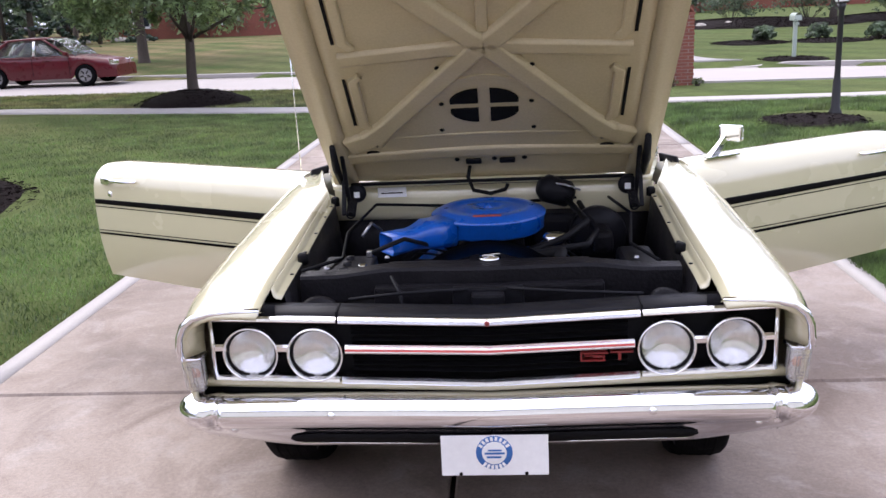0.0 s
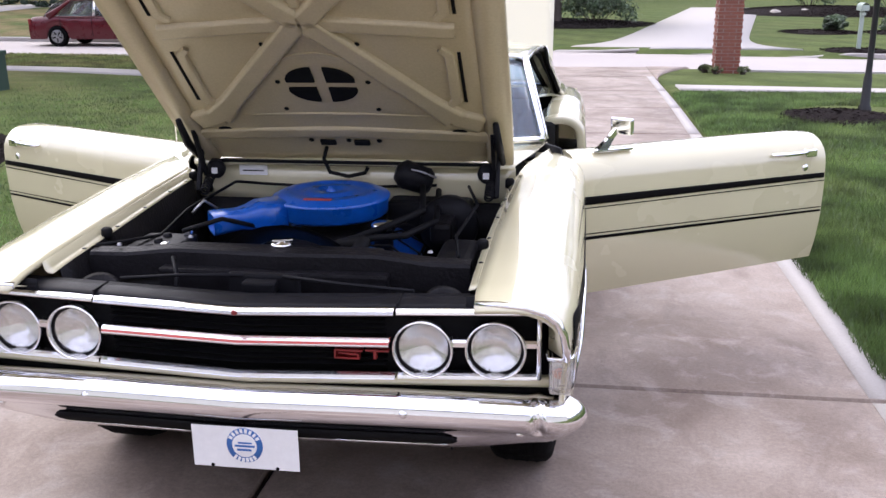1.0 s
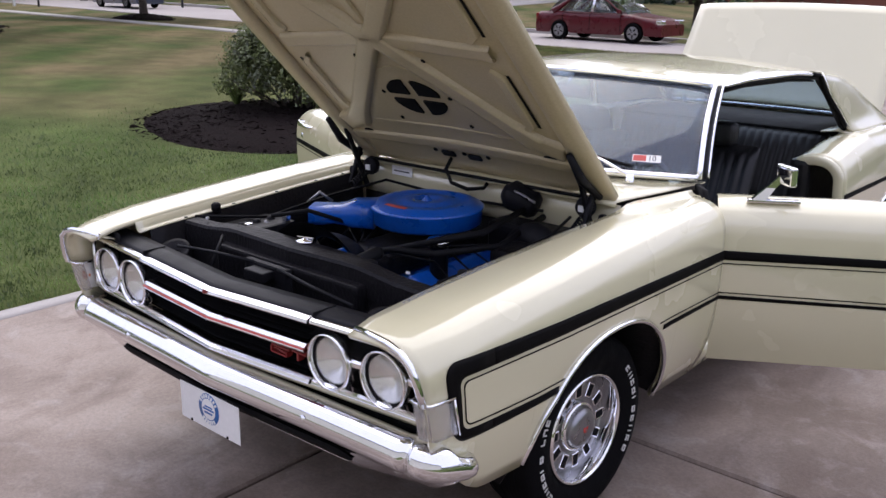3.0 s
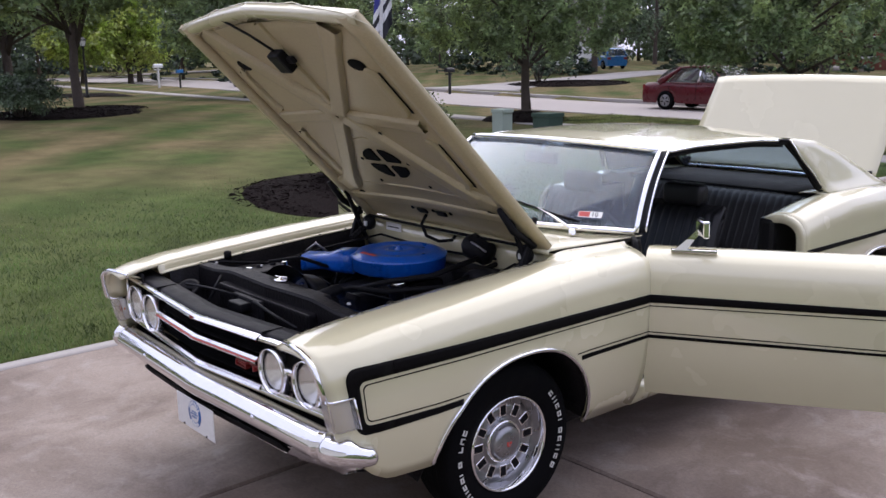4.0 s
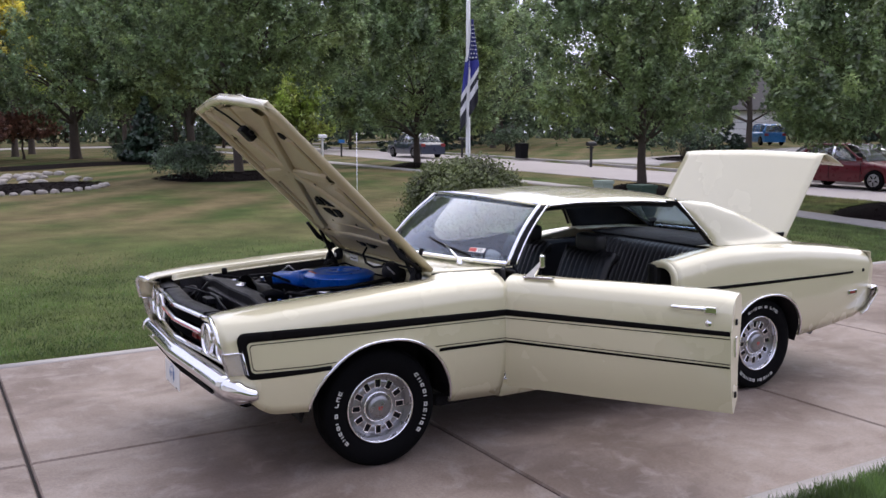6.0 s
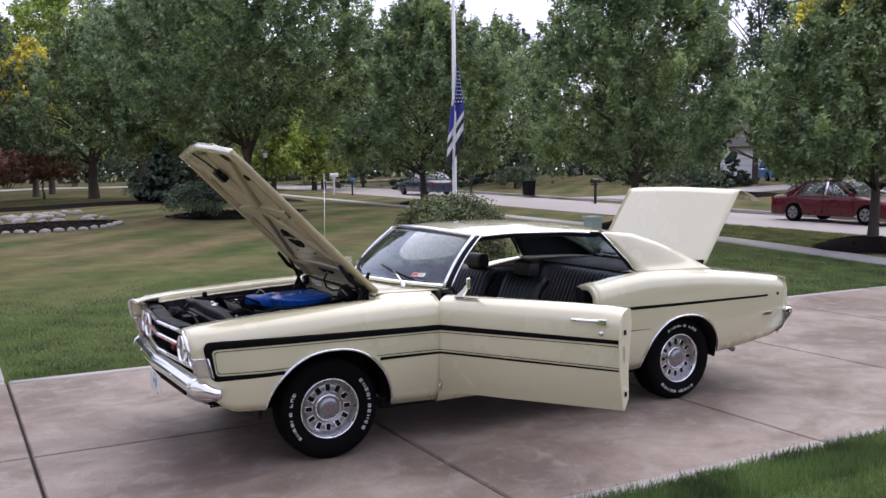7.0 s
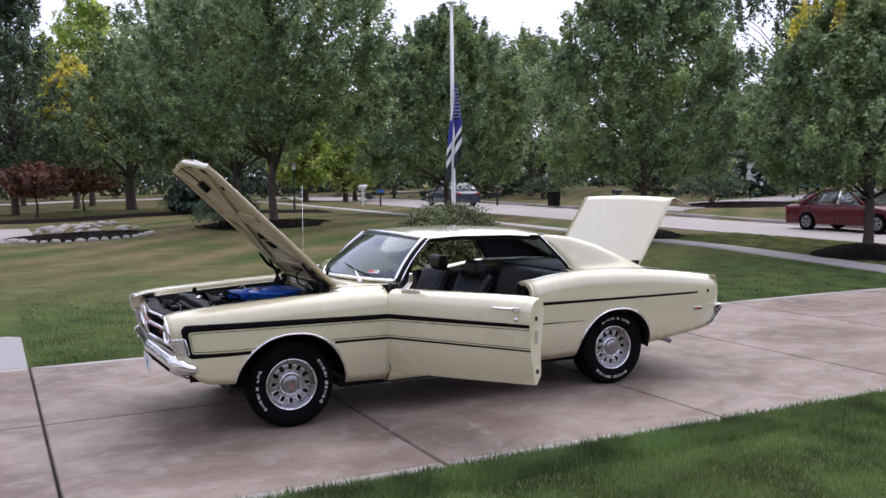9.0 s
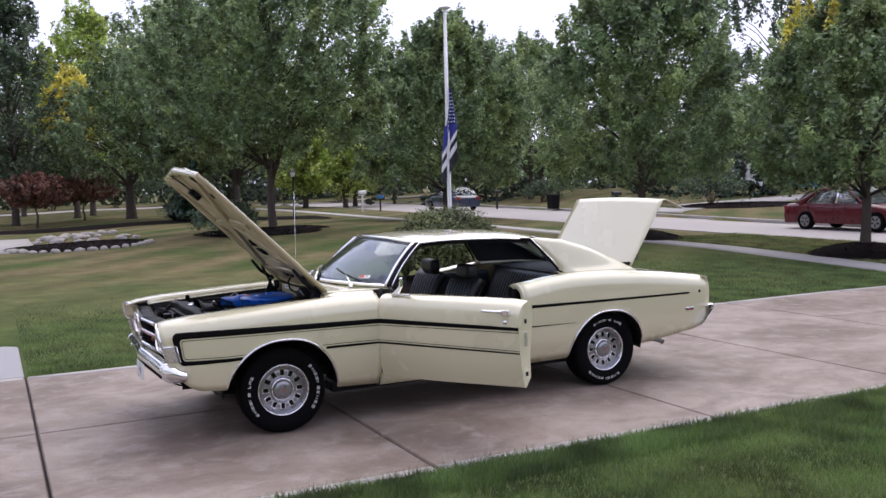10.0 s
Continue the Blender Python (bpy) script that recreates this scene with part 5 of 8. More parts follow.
for k in range(9):
    xx = -0.30 + 0.075 * k
    box("cowl_vent_slot", (xx - 0.028, 1.415, 1.0225), (xx + 0.028, 1.425, 1.0265), DARK_PARTS_SHADE, car, "dark cowl vent slot", 0.001)
box("bay_floor", (-0.62, 0.35, 0.36), (0.62, 1.36, 0.42), BLACK_DUSTY, car, "dark bay floor", 0.01)
box("firewall_label", (-0.475, 1.352, 0.942), (-0.355, 1.356, 0.984), WHITE_PAINT, car, "pale firewall decal", 0.001)
box("firewall_label_bar", (-0.46, 1.350, 0.958), (-0.37, 1.3525, 0.963), BLACK_STRIPE, car, "dark decal bar", 0.0005)
# Radiator and its support.
support = sheet("radiator_support", [[(x, 0.36 + d + 0.015 * math.sin(abs(x) * 4), 0.895 + h + 0.018 * smooth01(0.5, 0.3, abs(x))) for x in np.linspace(-0.60, 0.60, 33)] for d, h in ((0.002, -0.09), (0.004, -0.012), (0.010, -0.002), (0.058, 0.002), (0.064, -0.008), (0.066, -0.05))], BLACK_DUSTY, car, "black radiator support", thick=0.004, smooth=False)
sheet("radiator_shroud", [[(x, 0.40, z) for x in np.linspace(-0.58, 0.58, 9)] for z in (0.40, 0.89)], BLACK_DUSTY, car, "black radiator wall", thick=0.01)
box("radiator_core", (-0.36, 0.34, 0.45), (0.36, 0.39, 0.86), BLACK_DUSTY, car, "black radiator core", 0.01)
tank = box("radiator_tank", (-0.33, 0.415, 0.84), (0.33, 0.475, 0.912), BLACK_DUSTY, car, "black radiator tank", 0.02, seg=3)
lathe("radiator_cap", [(0, 0.012), (0.012, 0.012), (0.016, 0.008), (0.033, 0.006), (0.036, 0.0), (0.03, -0.004), (0.022, -0.02)], STAINLESS, car, "chrome radiator cap", 24, m=Matrix.Translation((0.005, 0.445, 0.917)) @ Euler((0, radians(-90), 0)).to_matrix().to_4x4())
box("cap_lever", (-0.03, -0.008, 0.0), (0.034, 0.008, 0.006), CHROME, car, "chrome cap lever", 0.002, m=Matrix.Translation((0.005, 0.445, 0.928)) @ Euler((0, 0, radians(20))).to_matrix().to_4x4())
lathe("fan_shroud", [(0.30, 0.0), (0.25, 0.06), (0.24, 0.12), (0.25, 0.121), (0.262, 0.06), (0.31, 0.0)], BLACK_SATIN, car, "black fan shroud", 32, m=Matrix.Translation((0, 0.48, 0.66)) @ Euler((0, 0, radians(90))).to_matrix().to_4x4())
box("hood_latch_plate", (-0.11, 0.275, 0.78), (0.11, 0.30, 0.875), BLACK_SATIN, car, "black latch plate", 0.01)
for xx in (-0.055, 0.055):
    box("latch_slot", (xx - 0.025, 0.272, 0.80), (xx + 0.025, 0.278, 0.815), DARK_PARTS_SHADE, car, "dark latch slot", 0.002)
box("latch_bracket", (-0.05, 0.225, 0.83), (0.05, 0.275, 0.862), BLACK_SATIN, car, "black latch bracket", 0.006)
tube("stay_rod", [(-0.42, 0.225, 0.862), (-0.25, 0.25, 0.87), (-0.06, 0.28, 0.868)], 0.006, BLACK_SATIN, car, "black stay rod", 6)
tube("stay_rod", [(0.06, 0.28, 0.868), (0.25, 0.25, 0.862), (0.46, 0.225, 0.858)], 0.006, BLACK_SATIN, car, "black stay rod", 6)
tube("stay_rod", [(-0.30, 0.33, 0.90), (-0.27, 0.28, 0.86), (-0.26, 0.24, 0.80)], 0.007, BLACK_SATIN, car, "black stay rod", 6)
# Horns in front of the support.
for sx in (-1, 1):
    lathe("horn", [(0.0, 0.0), (0.02, 0.0), (0.03, 0.03), (0.055, 0.055), (0.062, 0.06), (0.05, 0.058), (0.02, 0.04)], BLACK_DUSTY, car, "black horn", 24, m=Matrix.Translation((sx * 0.53, 0.29, 0.765)) @ Euler((0, radians(-60), radians(-60))).to_matrix().to_4x4())
# Engine block, valve covers, intake.
engine = box("engine_block", (-0.20, 0.62, 0.42), (0.20, 1.28, 0.74), BLUE, car, "blue engine block", 0.03)
for sx in (-1, 1):
    cover = Matrix.Translation((sx * 0.235, 1.00, 0.695)) @ Euler((0, sx * radians(38), 0)).to_matrix().to_4x4()
    box("valve_cover", (-0.075, -0.27, -0.05), (0.075, 0.27, 0.05), BLUE, engine, "blue valve cover", 0.025, m=cover, seg=3)
    for k in range(4):
        tube("spark_lead", [(sx * 0.30, 0.78 + 0.13 * k, 0.66), (sx * 0.35, 0.80 + 0.12 * k, 0.76), (sx * 0.27, 0.80 + 0.10 * k, 0.82), (sx * 0.08, 0.74 + 0.02 * k, 0.83)], 0.0045, BLACK_RUBBER, engine, "black spark lead", 5)
box("intake_manifold", (-0.13, 0.74, 0.74), (0.13, 1.22, 0.82), BLACK_DUSTY, engine, "dark intake manifold", 0.03)
lathe("water_pump", [(0, 0.12), (0.03, 0.12), (0.035, 0.06), (0.08, 0.05), (0.085, 0.0)], BLACK_SATIN, engine, "black pump pulley", 24, m=Matrix.Translation((0, 0.62, 0.68)) @ Euler((0, 0, radians(-90))).to_matrix().to_4x4())
lathe("alternator", [(0, 0.09), (0.05, 0.088), (0.068, 0.07), (0.07, -0.06), (0.05, -0.07), (0, -0.07)], ARGENT, engine, "grey alternator", 24, m=Matrix.Translation((-0.30, 0.66, 0.76)) @ Euler((0, 0, radians(-90))).to_matrix().to_4x4())
# Air cleaner.
AC = Matrix.Translation((-0.008, 1.065, 0.868)) @ Euler((0, radians(-90), 0)).to_matrix().to_4x4()
cleaner = lathe("air_cleaner", [(0.0, -0.005), (0.20, -0.005), (0.212, 0.004), (0.214, 0.050), (0.220, 0.056), (0.221, 0.064), (0.214, 0.070), (0.196, 0.074), (0.186, 0.083), (0.150, 0.087), (0.142, 0.080), (0.100, 0.079), (0.092, 0.086), (0.050, 0.087), (0.044, 0.080), (0.0, 0.080)], BLUE, car, "blue round air cleaner with snorkel", 64, m=AC)
lathe("wing_nut", [(0, 0.10), (0.008, 0.099), (0.012, 0.09), (0.02, 0.083), (0.02, 0.08)], BLUE, cleaner, "blue wing nut", 14, m=AC)
box("red_decal", (-0.052, -0.010, 0.0), (0.052, 0.010, 0.0012), RED_TRIM, cleaner, "red air cleaner decal", 0.0004, m=Matrix.Translation((-0.01, 0.895, 0.954)) @ Euler((radians(6), 0, 0)).to_matrix().to_4x4())
sn = []
for t, w, h, dz in ((0, 0.075, 0.062, 0), (0.35, 0.07, 0.058, 0.0), (0.5, 0.058, 0.045, -0.004), (0.62, 0.052, 0.040, -0.006), (1.0, 0.056, 0.046, -0.012)):
    c = Vector((-0.16, 0.945, 0.893)).lerp(Vector((-0.375, 0.80, 0.893)), t) + Vector((0, 0, dz))
    d = Vector((-0.215, -0.145, 0)).normalized()
    s = Vector((-d.y, d.x, 0))
    ring = []
    for a, b in ((-1, -0.6), (-0.8, -1), (0.8, -1), (1, -0.6), (1, 0.6), (0.8, 1), (-0.8, 1), (-1, 0.6)):
        q = c + s * w * a + Vector((0, 0, h * b * 0.8))
        ring.append(tuple(q))
    sn.append(ring)
sheet("snorkel", sn, BLUE, cleaner, "blue air cleaner snorkel", closed=True, thick=0.003)
# Hoses, leads and boxes round the bay.
hose = lambda nm, pts, r, mt=BLACK_RUBBER, lb="black hose": tube(nm, pts, r, mt, car, lb, 10)
hose("upper_hose", [(0.22, 0.46, 0.88), (0.24, 0.55, 0.90), (0.15, 0.62, 0.87), (0.05, 0.70, 0.82)], 0.022)
hose("heater_hose", [(0.10, 0.72, 0.84), (0.28, 0.78, 0.90), (0.36, 0.95, 0.91), (0.30, 1.30, 0.93)], 0.012)
hose("heater_hose", [(0.02, 0.70, 0.82), (0.20, 0.66, 0.88), (0.34, 0.72, 0.88), (0.40, 1.0, 0.86), (0.36, 1.32, 0.90)], 0.012)
hose("vacuum_line", [(-0.08, 1.30, 1.085), (-0.09, 1.27, 1.03), (-0.07, 1.28, 0.975), (0.0, 1.30, 0.955), (0.06, 1.33, 0.965), (0.07, 1.34, 0.985)], 0.008, lb="black vacuum line")
hose("wiring_loom", [(-0.60, 0.42, 0.90), (-0.52, 0.7, 0.86), (-0.55, 1.0, 0.88), (-0.48, 1.32, 0.92), (-0.1, 1.33, 0.90), (0.35, 1.33, 0.92)], 0.006, lb="black wiring loom")
hose("dark_cable", [(-0.40, 0.62, 0.90), (-0.30, 0.72, 0.92), (-0.22, 0.85, 0.86)], 0.008)
hose("dark_cable", [(0.55, 0.50, 0.88), (0.50, 0.80, 0.86), (0.54, 1.1, 0.90), (0.48, 1.32, 0.92)], 0.006)
battery = box("battery", (-0.58, 0.50, 0.66), (-0.40, 0.74, 0.86), BLACK_SATIN, car, "black battery", 0.012)
for k in range(3):
    lathe("battery_cap", [(0, 0.012), (0.014, 0.01), (0.016, 0.0)], BLACK_SATIN, battery, "black battery cap", 12, m=Matrix.Translation((-0.49, 0.55 + 0.07 * k, 0.86)) @ Euler((0, radians(-90), 0)).to_matrix().to_4x4())
for yy in (0.53, 0.71):
    box("battery_terminal", (-0.435, yy - 0.012, 0.86), (-0.41, yy + 0.012, 0.885), STAINLESS, battery, "bright battery terminal", 0.004)
tube("battery_strap", [(-0.47, 0.86, 0.90), (-0.44, 0.90, 0.94), (-0.41, 0.94, 0.90)], 0.006, ARGENT, car, "grey bracket", 6)
box("blower_box", (0.16, 1.22, 0.74), (0.50, 1.36, 0.875), BLACK_SATIN, car, "black heater box", 0.03, seg=3)
lathe("wiper_motor", [(0, 0.10), (0.04, 0.098), (0.055, 0.08), (0.058, -0.02), (0.03, -0.05), (0, -0.05)], BLACK_SATIN, car, "black wiper motor", 20, m=Matrix.Translation((0.24, 1.30, 0.965)) @ Euler((0, radians(20), radians(15))).to_matrix().to_4x4())
tube("motor_bracket", [(0.22, 1.27, 1.0), (0.30, 1.255, 0.99), (0.36, 1.26, 0.965)], 0.005, ARGENT, car, "bright motor bracket", 6)
lathe("brake_booster", [(0, 0.06), (0.06, 0.058), (0.11, 0.04), (0.115, 0.0), (0.11, -0.04), (0, -0.05)], BLACK_SATIN, car, "black brake booster", 28, m=Matrix.Translation((0.42, 1.18, 0.80)) @ Euler((0, 0, radians(-90))).to_matrix().to_4x4())
box("master_cylinder", (0.38, 0.96, 0.78), (0.46, 1.12, 0.86), BLACK_DUSTY, car, "dark master cylinder", 0.02)
box("washer_bottle", (0.45, 0.55, 0.66), (0.58, 0.86, 0.84), BLACK_SATIN, car, "black side reservoir", 0.03, seg=3)
filler = lathe("oil_filler", [(0.034, -0.12), (0.034, 0.0), (0.040, 0.002), (0.040, 0.008)], BLACK_SATIN, car, "black oil filler neck", 20, m=Matrix.Translation((0.235, 0.86, 0.858)) @ Euler((0, radians(-90), 0)).to_matrix().to_4x4())
lathe("filler_cap", [(0.042, 0.0), (0.044, 0.018), (0.038, 0.025), (0, 0.027)], STAINLESS, filler, "chrome filler cap", 20, m=Matrix.Translation((0.235, 0.86, 0.862)) @ Euler((0, radians(-90), 0)).to_matrix().to_4x4())
for xx, yy, zz in ((-0.34, 0.55, 0.90), (0.47, 0.45, 0.905), (-0.52, 0.42, 0.905)):
    lathe("clamp_bolt", [(0, 0.008), (0.007, 0.006), (0.009, 0)], ARGENT, car, "grey bolt", 8, m=Matrix.Translation((xx, yy, zz)) @ Euler((0, radians(-90), 0)).to_matrix().to_4x4())

# ---- roof, glass and cabin ----
def rail(y):
    """Half-width and height of the roof's side rail."""
    return along([(2.10, 0.648), (2.5, 0.662), (3.2, 0.682), (3.4, 0.66)], y), along([(2.10, 1.352), (2.4, 1.368), (2.9, 1.36), (3.2, 1.338), (3.35, 1.325)], y)


rows = []
for k in range(22):
    f = k / 21
    row = []
    for j in range(25):
        u = -1 + 2 * j / 24
        y0 = 2.03 + 0.09 * u * u
        y1 = 3.335 - 0.135 * smooth01(0.80, 1.0, abs(u)) - 0.04 * (1 - u * u)
        y = y0 + (y1 - y0) * f
        rx, rz = rail(y)
        crown = along([(2.0, 1.382), (2.3, 1.408), (2.75, 1.415), (3.1, 1.400), (3.34, 1.372)], y)
        row.append((rx * u, y, rz + (crown - rz) * (1 - abs(u) ** 2.6) - 0.006 * (abs(u) > 0.99)))
    rows.append(row)
roof = sheet("roof", rows, PAINT, car, "cream roof panel", thick=0.012)
inner_roof = [[(p[0] * 0.97, p[1], p[2] - 0.028) for p in r] for r in rows]
sheet("headliner", inner_roof, HEADLINER, car, "dark headliner", thick=0.006)
WB = lambda u: (0.745 * u, 1.535 + 0.275 * u * u, 1.040 - 0.014 * u * u)
WT = lambda u: (0.632 * u, 2.03 + 0.09 * u * u, 1.378 - 0.024 * u * u)
rows = []
for k in range(11):
    f = k / 10
    row = []
    for j in range(25):
        u = -1 + 2 * j / 24
        p = Vector(mix3(WB(u), WT(u), f))
        p += Vector((0, -0.018 * math.sin(math.pi * f), 0.010 * math.sin(math.pi * f)))
        row.append(tuple(p))
    rows.append(row)
windshield = sheet("windshield", rows, WINDOW, car, "tinted curved windshield", thick=0.004)
windshield.visible_shadow = False
for f0, nm in ((0, "windshield_trim"), (10, "windshield_trim")):
    tube(nm, [tuple(Vector(p) + Vector((0, -0.011, 0.007))) for p in rows[f0]], 0.015, STAINLESS, car, "bright windshield trim", 6)
for sx in (-1, 1):
    j = 24 if sx > 0 else 0
    col = [Vector(r[j]) for r in rows]
    tube("windshield_trim", [tuple(p + Vector((sx * 0.004, -0.004, 0.004))) for p in col], 0.013, STAINLESS, car, "bright windshield trim", 6)
    out = []
    for i, p in enumerate(col):
        f = i / 10
        out.append([tuple(p + Vector((sx * 0.004, 0.0, 0.0))), tuple(p + Vector((sx * 0.016, 0.018, 0.004))), tuple(p + Vector((sx * 0.018, 0.045, 0.0))), tuple(p + Vector((sx * -0.01, 0.06, -0.01)))])
    sheet("windshield_pillar", out, BLACK_SATIN, car, "dark windshield pillar", thick=0.008)
    pil = [tuple(p + Vector((sx * 0.017, 0.048, 0.002))) for p in col]
    top = [(sx * (rail(y)[0] + 0.004), y, rail(y)[1] - 0.004) for y in np.linspace(2.18, 3.20, 12)]
    tip = [(sx * 0.70, 3.30, 1.235), (sx * 0.742, 3.39, 1.13), (sx * 0.768, 3.44, 1.058)]
    tube("drip_rail", pil + top, 0.0065, STAINLESS, car, "bright drip rail", 6)
    tube("window_opening_trim", top[-2:] + tip, 0.010, BLACK_RUBBER, car, "black window opening trim", 6)
    tube("window_opening_trim", [(x + sx * 0.012, y + 0.012, z) for x, y, z in top[-1:] + tip], 0.005, STAINLESS, car, "bright window opening trim", 6)
    tube("window_opening_trim", [(x - sx * 0.010, y, z - 0.014) for x, y, z in top], 0.010, BLACK_RUBBER, car, "black window opening trim", 6)
    # Sail panel from roof to deck.
    F = [(0.0, (0.684, 3.20, 1.338)), (0.4, (0.712, 3.32, 1.235)), (0.85, (0.768, 3.45, 1.062)), (1.0, (0.803, 3.50, 1.027))]
    R = [(0.0, (0.56, 3.33, 1.341)), (0.25, (0.565, 3.54, 1.312)), (0.5, (0.585, 3.75, 1.243)), (0.75, (0.61, 3.98, 1.142)), (1.0, (0.66, 4.22, 1.012))]

    def lerp_pts(tab, v):
        for (a, pa), (b, pb) in zip(tab, tab[1:]):
            if v <= b:
                return mix3(pa, pb, (v - a) / (b - a))
        return tab[-1][1]

    S = [(0.0, (0.650, 3.30, 1.343)), (0.25, (0.672, 3.53, 1.308)), (0.5, (0.697, 3.75, 1.232)), (0.75, (0.718, 3.97, 1.135)), (0.9, (0.745, 4.11, 1.064)), (1.0, (0.797, 4.22, 1.006))]
    rr = []
    for k in range(21):
        v = k / 20
        a, m_, b = (Vector(lerp_pts(t_, v)) for t_ in (F, S, R))
        c = (m_ * 4.6 - a - b) / 2.6
        row = []
        for i in range(17):
            s_ = i / 16
            p = (a * (1 - s_) ** 2 + c * 2.6 * s_ * (1 - s_) + b * s_ * s_) / ((1 - s_) ** 2 + 2.6 * s_ * (1 - s_) + s_ * s_)
            row.append((sx * p.x, p.y, p.z))
        rr.append(row)
    sheet("sail_panel", rr, PAINT, car, "cream rear roof pillar", thick=0.010)
    sheet("sail_inner", [[(q[0] * 0.955, q[1], q[2] - 0.01) for q in r_] for r_ in rr], HEADLINER, car, "dark inner pillar trim", thick=0.004)
    # Filler between the sail and the quarter's crest.
    rows2 = []
    for y in np.linspace(3.45, 4.30, 12):
        rows2.append([(sx * 0.80 * body_w(y) / 0.938, y, crest_z(y)), (sx * 0.72, y, crest_z(y) + 0.008), (sx * 0.64, y, crest_z(y) - 0.004)])
    sheet("deck_shoulder", rows2, PAINT, car, "cream deck shoulder", thick=0.006)
glass_rows = []
for k in range(9):
    v = k / 8
    b = Vector(lerp_pts(R, v))
    glass_rows.append([((b.x - 0.005) * u, b.y - 0.03 * (1 - u * u) * 0.5, b.z - 0.004 + (0.012 + 0.022 * (1 - v)) * (1 - u * u)) for u in np.linspace(-1, 1, 17)])
back_glass = sheet("rear_window", glass_rows, WINDOW, car, "tinted rear window", thick=0.004)
back_glass.visible_shadow = False
tube("rear_window_trim", [tuple(Vector(p) + Vector((0, 0, 0.008))) for p in glass_rows[-1]], 0.010, STAINLESS, car, "bright rear window trim", 6)
# Deck round the open trunk, trunk well, rear end.
sheet("deck_panel", [[(x, y, z + 0.01 * (1 - (x / 0.7) ** 2)) for x in np.linspace(-0.66, 0.66, 13)] for y, z in ((4.22, 1.010), (4.27, 1.008), (4.275, 0.97))], PAINT, car, "cream deck strip", thick=0.005)
box("trunk_well", (-0.68, 4.30, 0.40), (0.68, 4.98, 0.44), CARPET, car, "dark trunk floor", 0.01)
sheet("trunk_wall", [[(x, 4.28, z) for x in (-0.7, 0, 0.7)] for z in (0.42, 0.99)], CARPET, car, "dark trunk wall", thick=0.01)
sheet("tail_panel", [[(x, 5.045 + d + 0.03 * (1 - (x / 0.87) ** 2), z) for x in np.linspace(-0.865, 0.865, 17)] for d, z in ((-0.04, 0.905), (0.0, 0.90), (0.012, 0.80), (0.0, 0.66), (-0.05, 0.50))], PAINT, car, "cream tail panel", thick=0.01)
REAR = [(-0.05, 0.63), (0.0, 0.645), (0.035, 0.64), (0.05, 0.61), (0.04, 0.57), (0.02, 0.53), (0.0, 0.47), (-0.06, 0.44)]
rows = []
for x in np.linspace(-0.93, 0.93, 31):
    wrap = max(0, abs(x) - 0.83)
    rows.append([(x, 5.085 + d + 0.03 * (1 - x * x) - 7.0 * wrap**2 - (0.10 * (0.60 - z) / 0.2 * smooth01(0.6, 0.93, abs(x)) if z < 0.6 else 0), z) for d, z in REAR])
sheet("rear_bumper", rows, CHROME, car, "chrome rear bumper", thick=0.006)
for sx in (-1, 1):
    tube("tail_pipe", [(sx * 0.56, 4.35, 0.30), (sx * 0.57, 4.6, 0.31), (sx * 0.60, 4.68, 0.295), (sx * 0.62, 4.72, 0.27)], 0.024, ARGENT, car, "chrome tail pipe", 12)
    box("shackle", (sx * 0.70 - 0.02, 4.28, 0.30), (sx * 0.70 + 0.02, 4.36, 0.46), ARGENT, car, "pale spring shackle", 0.01)
# Trunk lid, raised.
TL = Matrix(((1, 0, 0, 0.0), (0, 0.545, -0.838, 4.285), (0, 0.838, 0.545, 1.03), (0, 0, 0, 1)))
rows = []
for k in range(20):
    f = k / 19
    row = []
    for j in range(21):
        u = -1 + 2 * j / 20
        v = f * 1.0
        if v < 0.76:
            q = (u * (0.695 - 0.01 * v), v * (0.735 + 0.01 * (1 - u * u)) / 0.76, 0.009 * (1 - u * u) + 0.009 * (1 - abs(u)))
        else:
            g = (v - 0.76) / 0.24
            q = (u * (0.687 - 0.02 * g), 0.735 + 0.01 * (1 - u * u) + 0.12 * math.sin(g * 1.2) * 0.45, 0.009 * (1 - u * u) + 0.009 * (1 - abs(u)) - 0.27 * g)
        row.append(q)
    rows.append(row)
lid = sheet("trunk_lid", rows, PAINT, car, "raised cream trunk lid", thick=0.006)
lid.matrix_local = TL
# The lid's underside wears the cream that is darkened for shade.
sheet("lid_inner", [[(q[0] * 0.93, q[1] * 0.97 + 0.01, q[2] - 0.02) for q in r] for r in rows[1:18]], SHADED_PAINT, lid, "cream inner lid", thick=0.003)
for sx in (-1, 1):
    tube("lid_hinge", [(sx * 0.55, 4.20, 0.88), (sx * 0.55, 4.25, 1.0), (sx * 0.55, 4.33, 1.05), (sx * 0.55, 4.42, 1.20)], 0.012, BLACK_SATIN, car, "dark lid hinge", 8)
    box("lid_stay", (sx * 0.66 - 0.012, 4.22, 0.98), (sx * 0.66 + 0.012, 4.30, 1.07), BLACK_SATIN, car, "dark lid stay", 0.005)

# Wipers and antenna.
def on_glass(x, f, lift):
    u = x / (0.745 - 0.113 * f)
    p = Vector(mix3(WB(u), WT(u), f))
    return p + Vector((0, -0.018 * math.sin(math.pi * f) - 0.62 * lift, 0.010 * math.sin(math.pi * f) + 0.78 * lift))


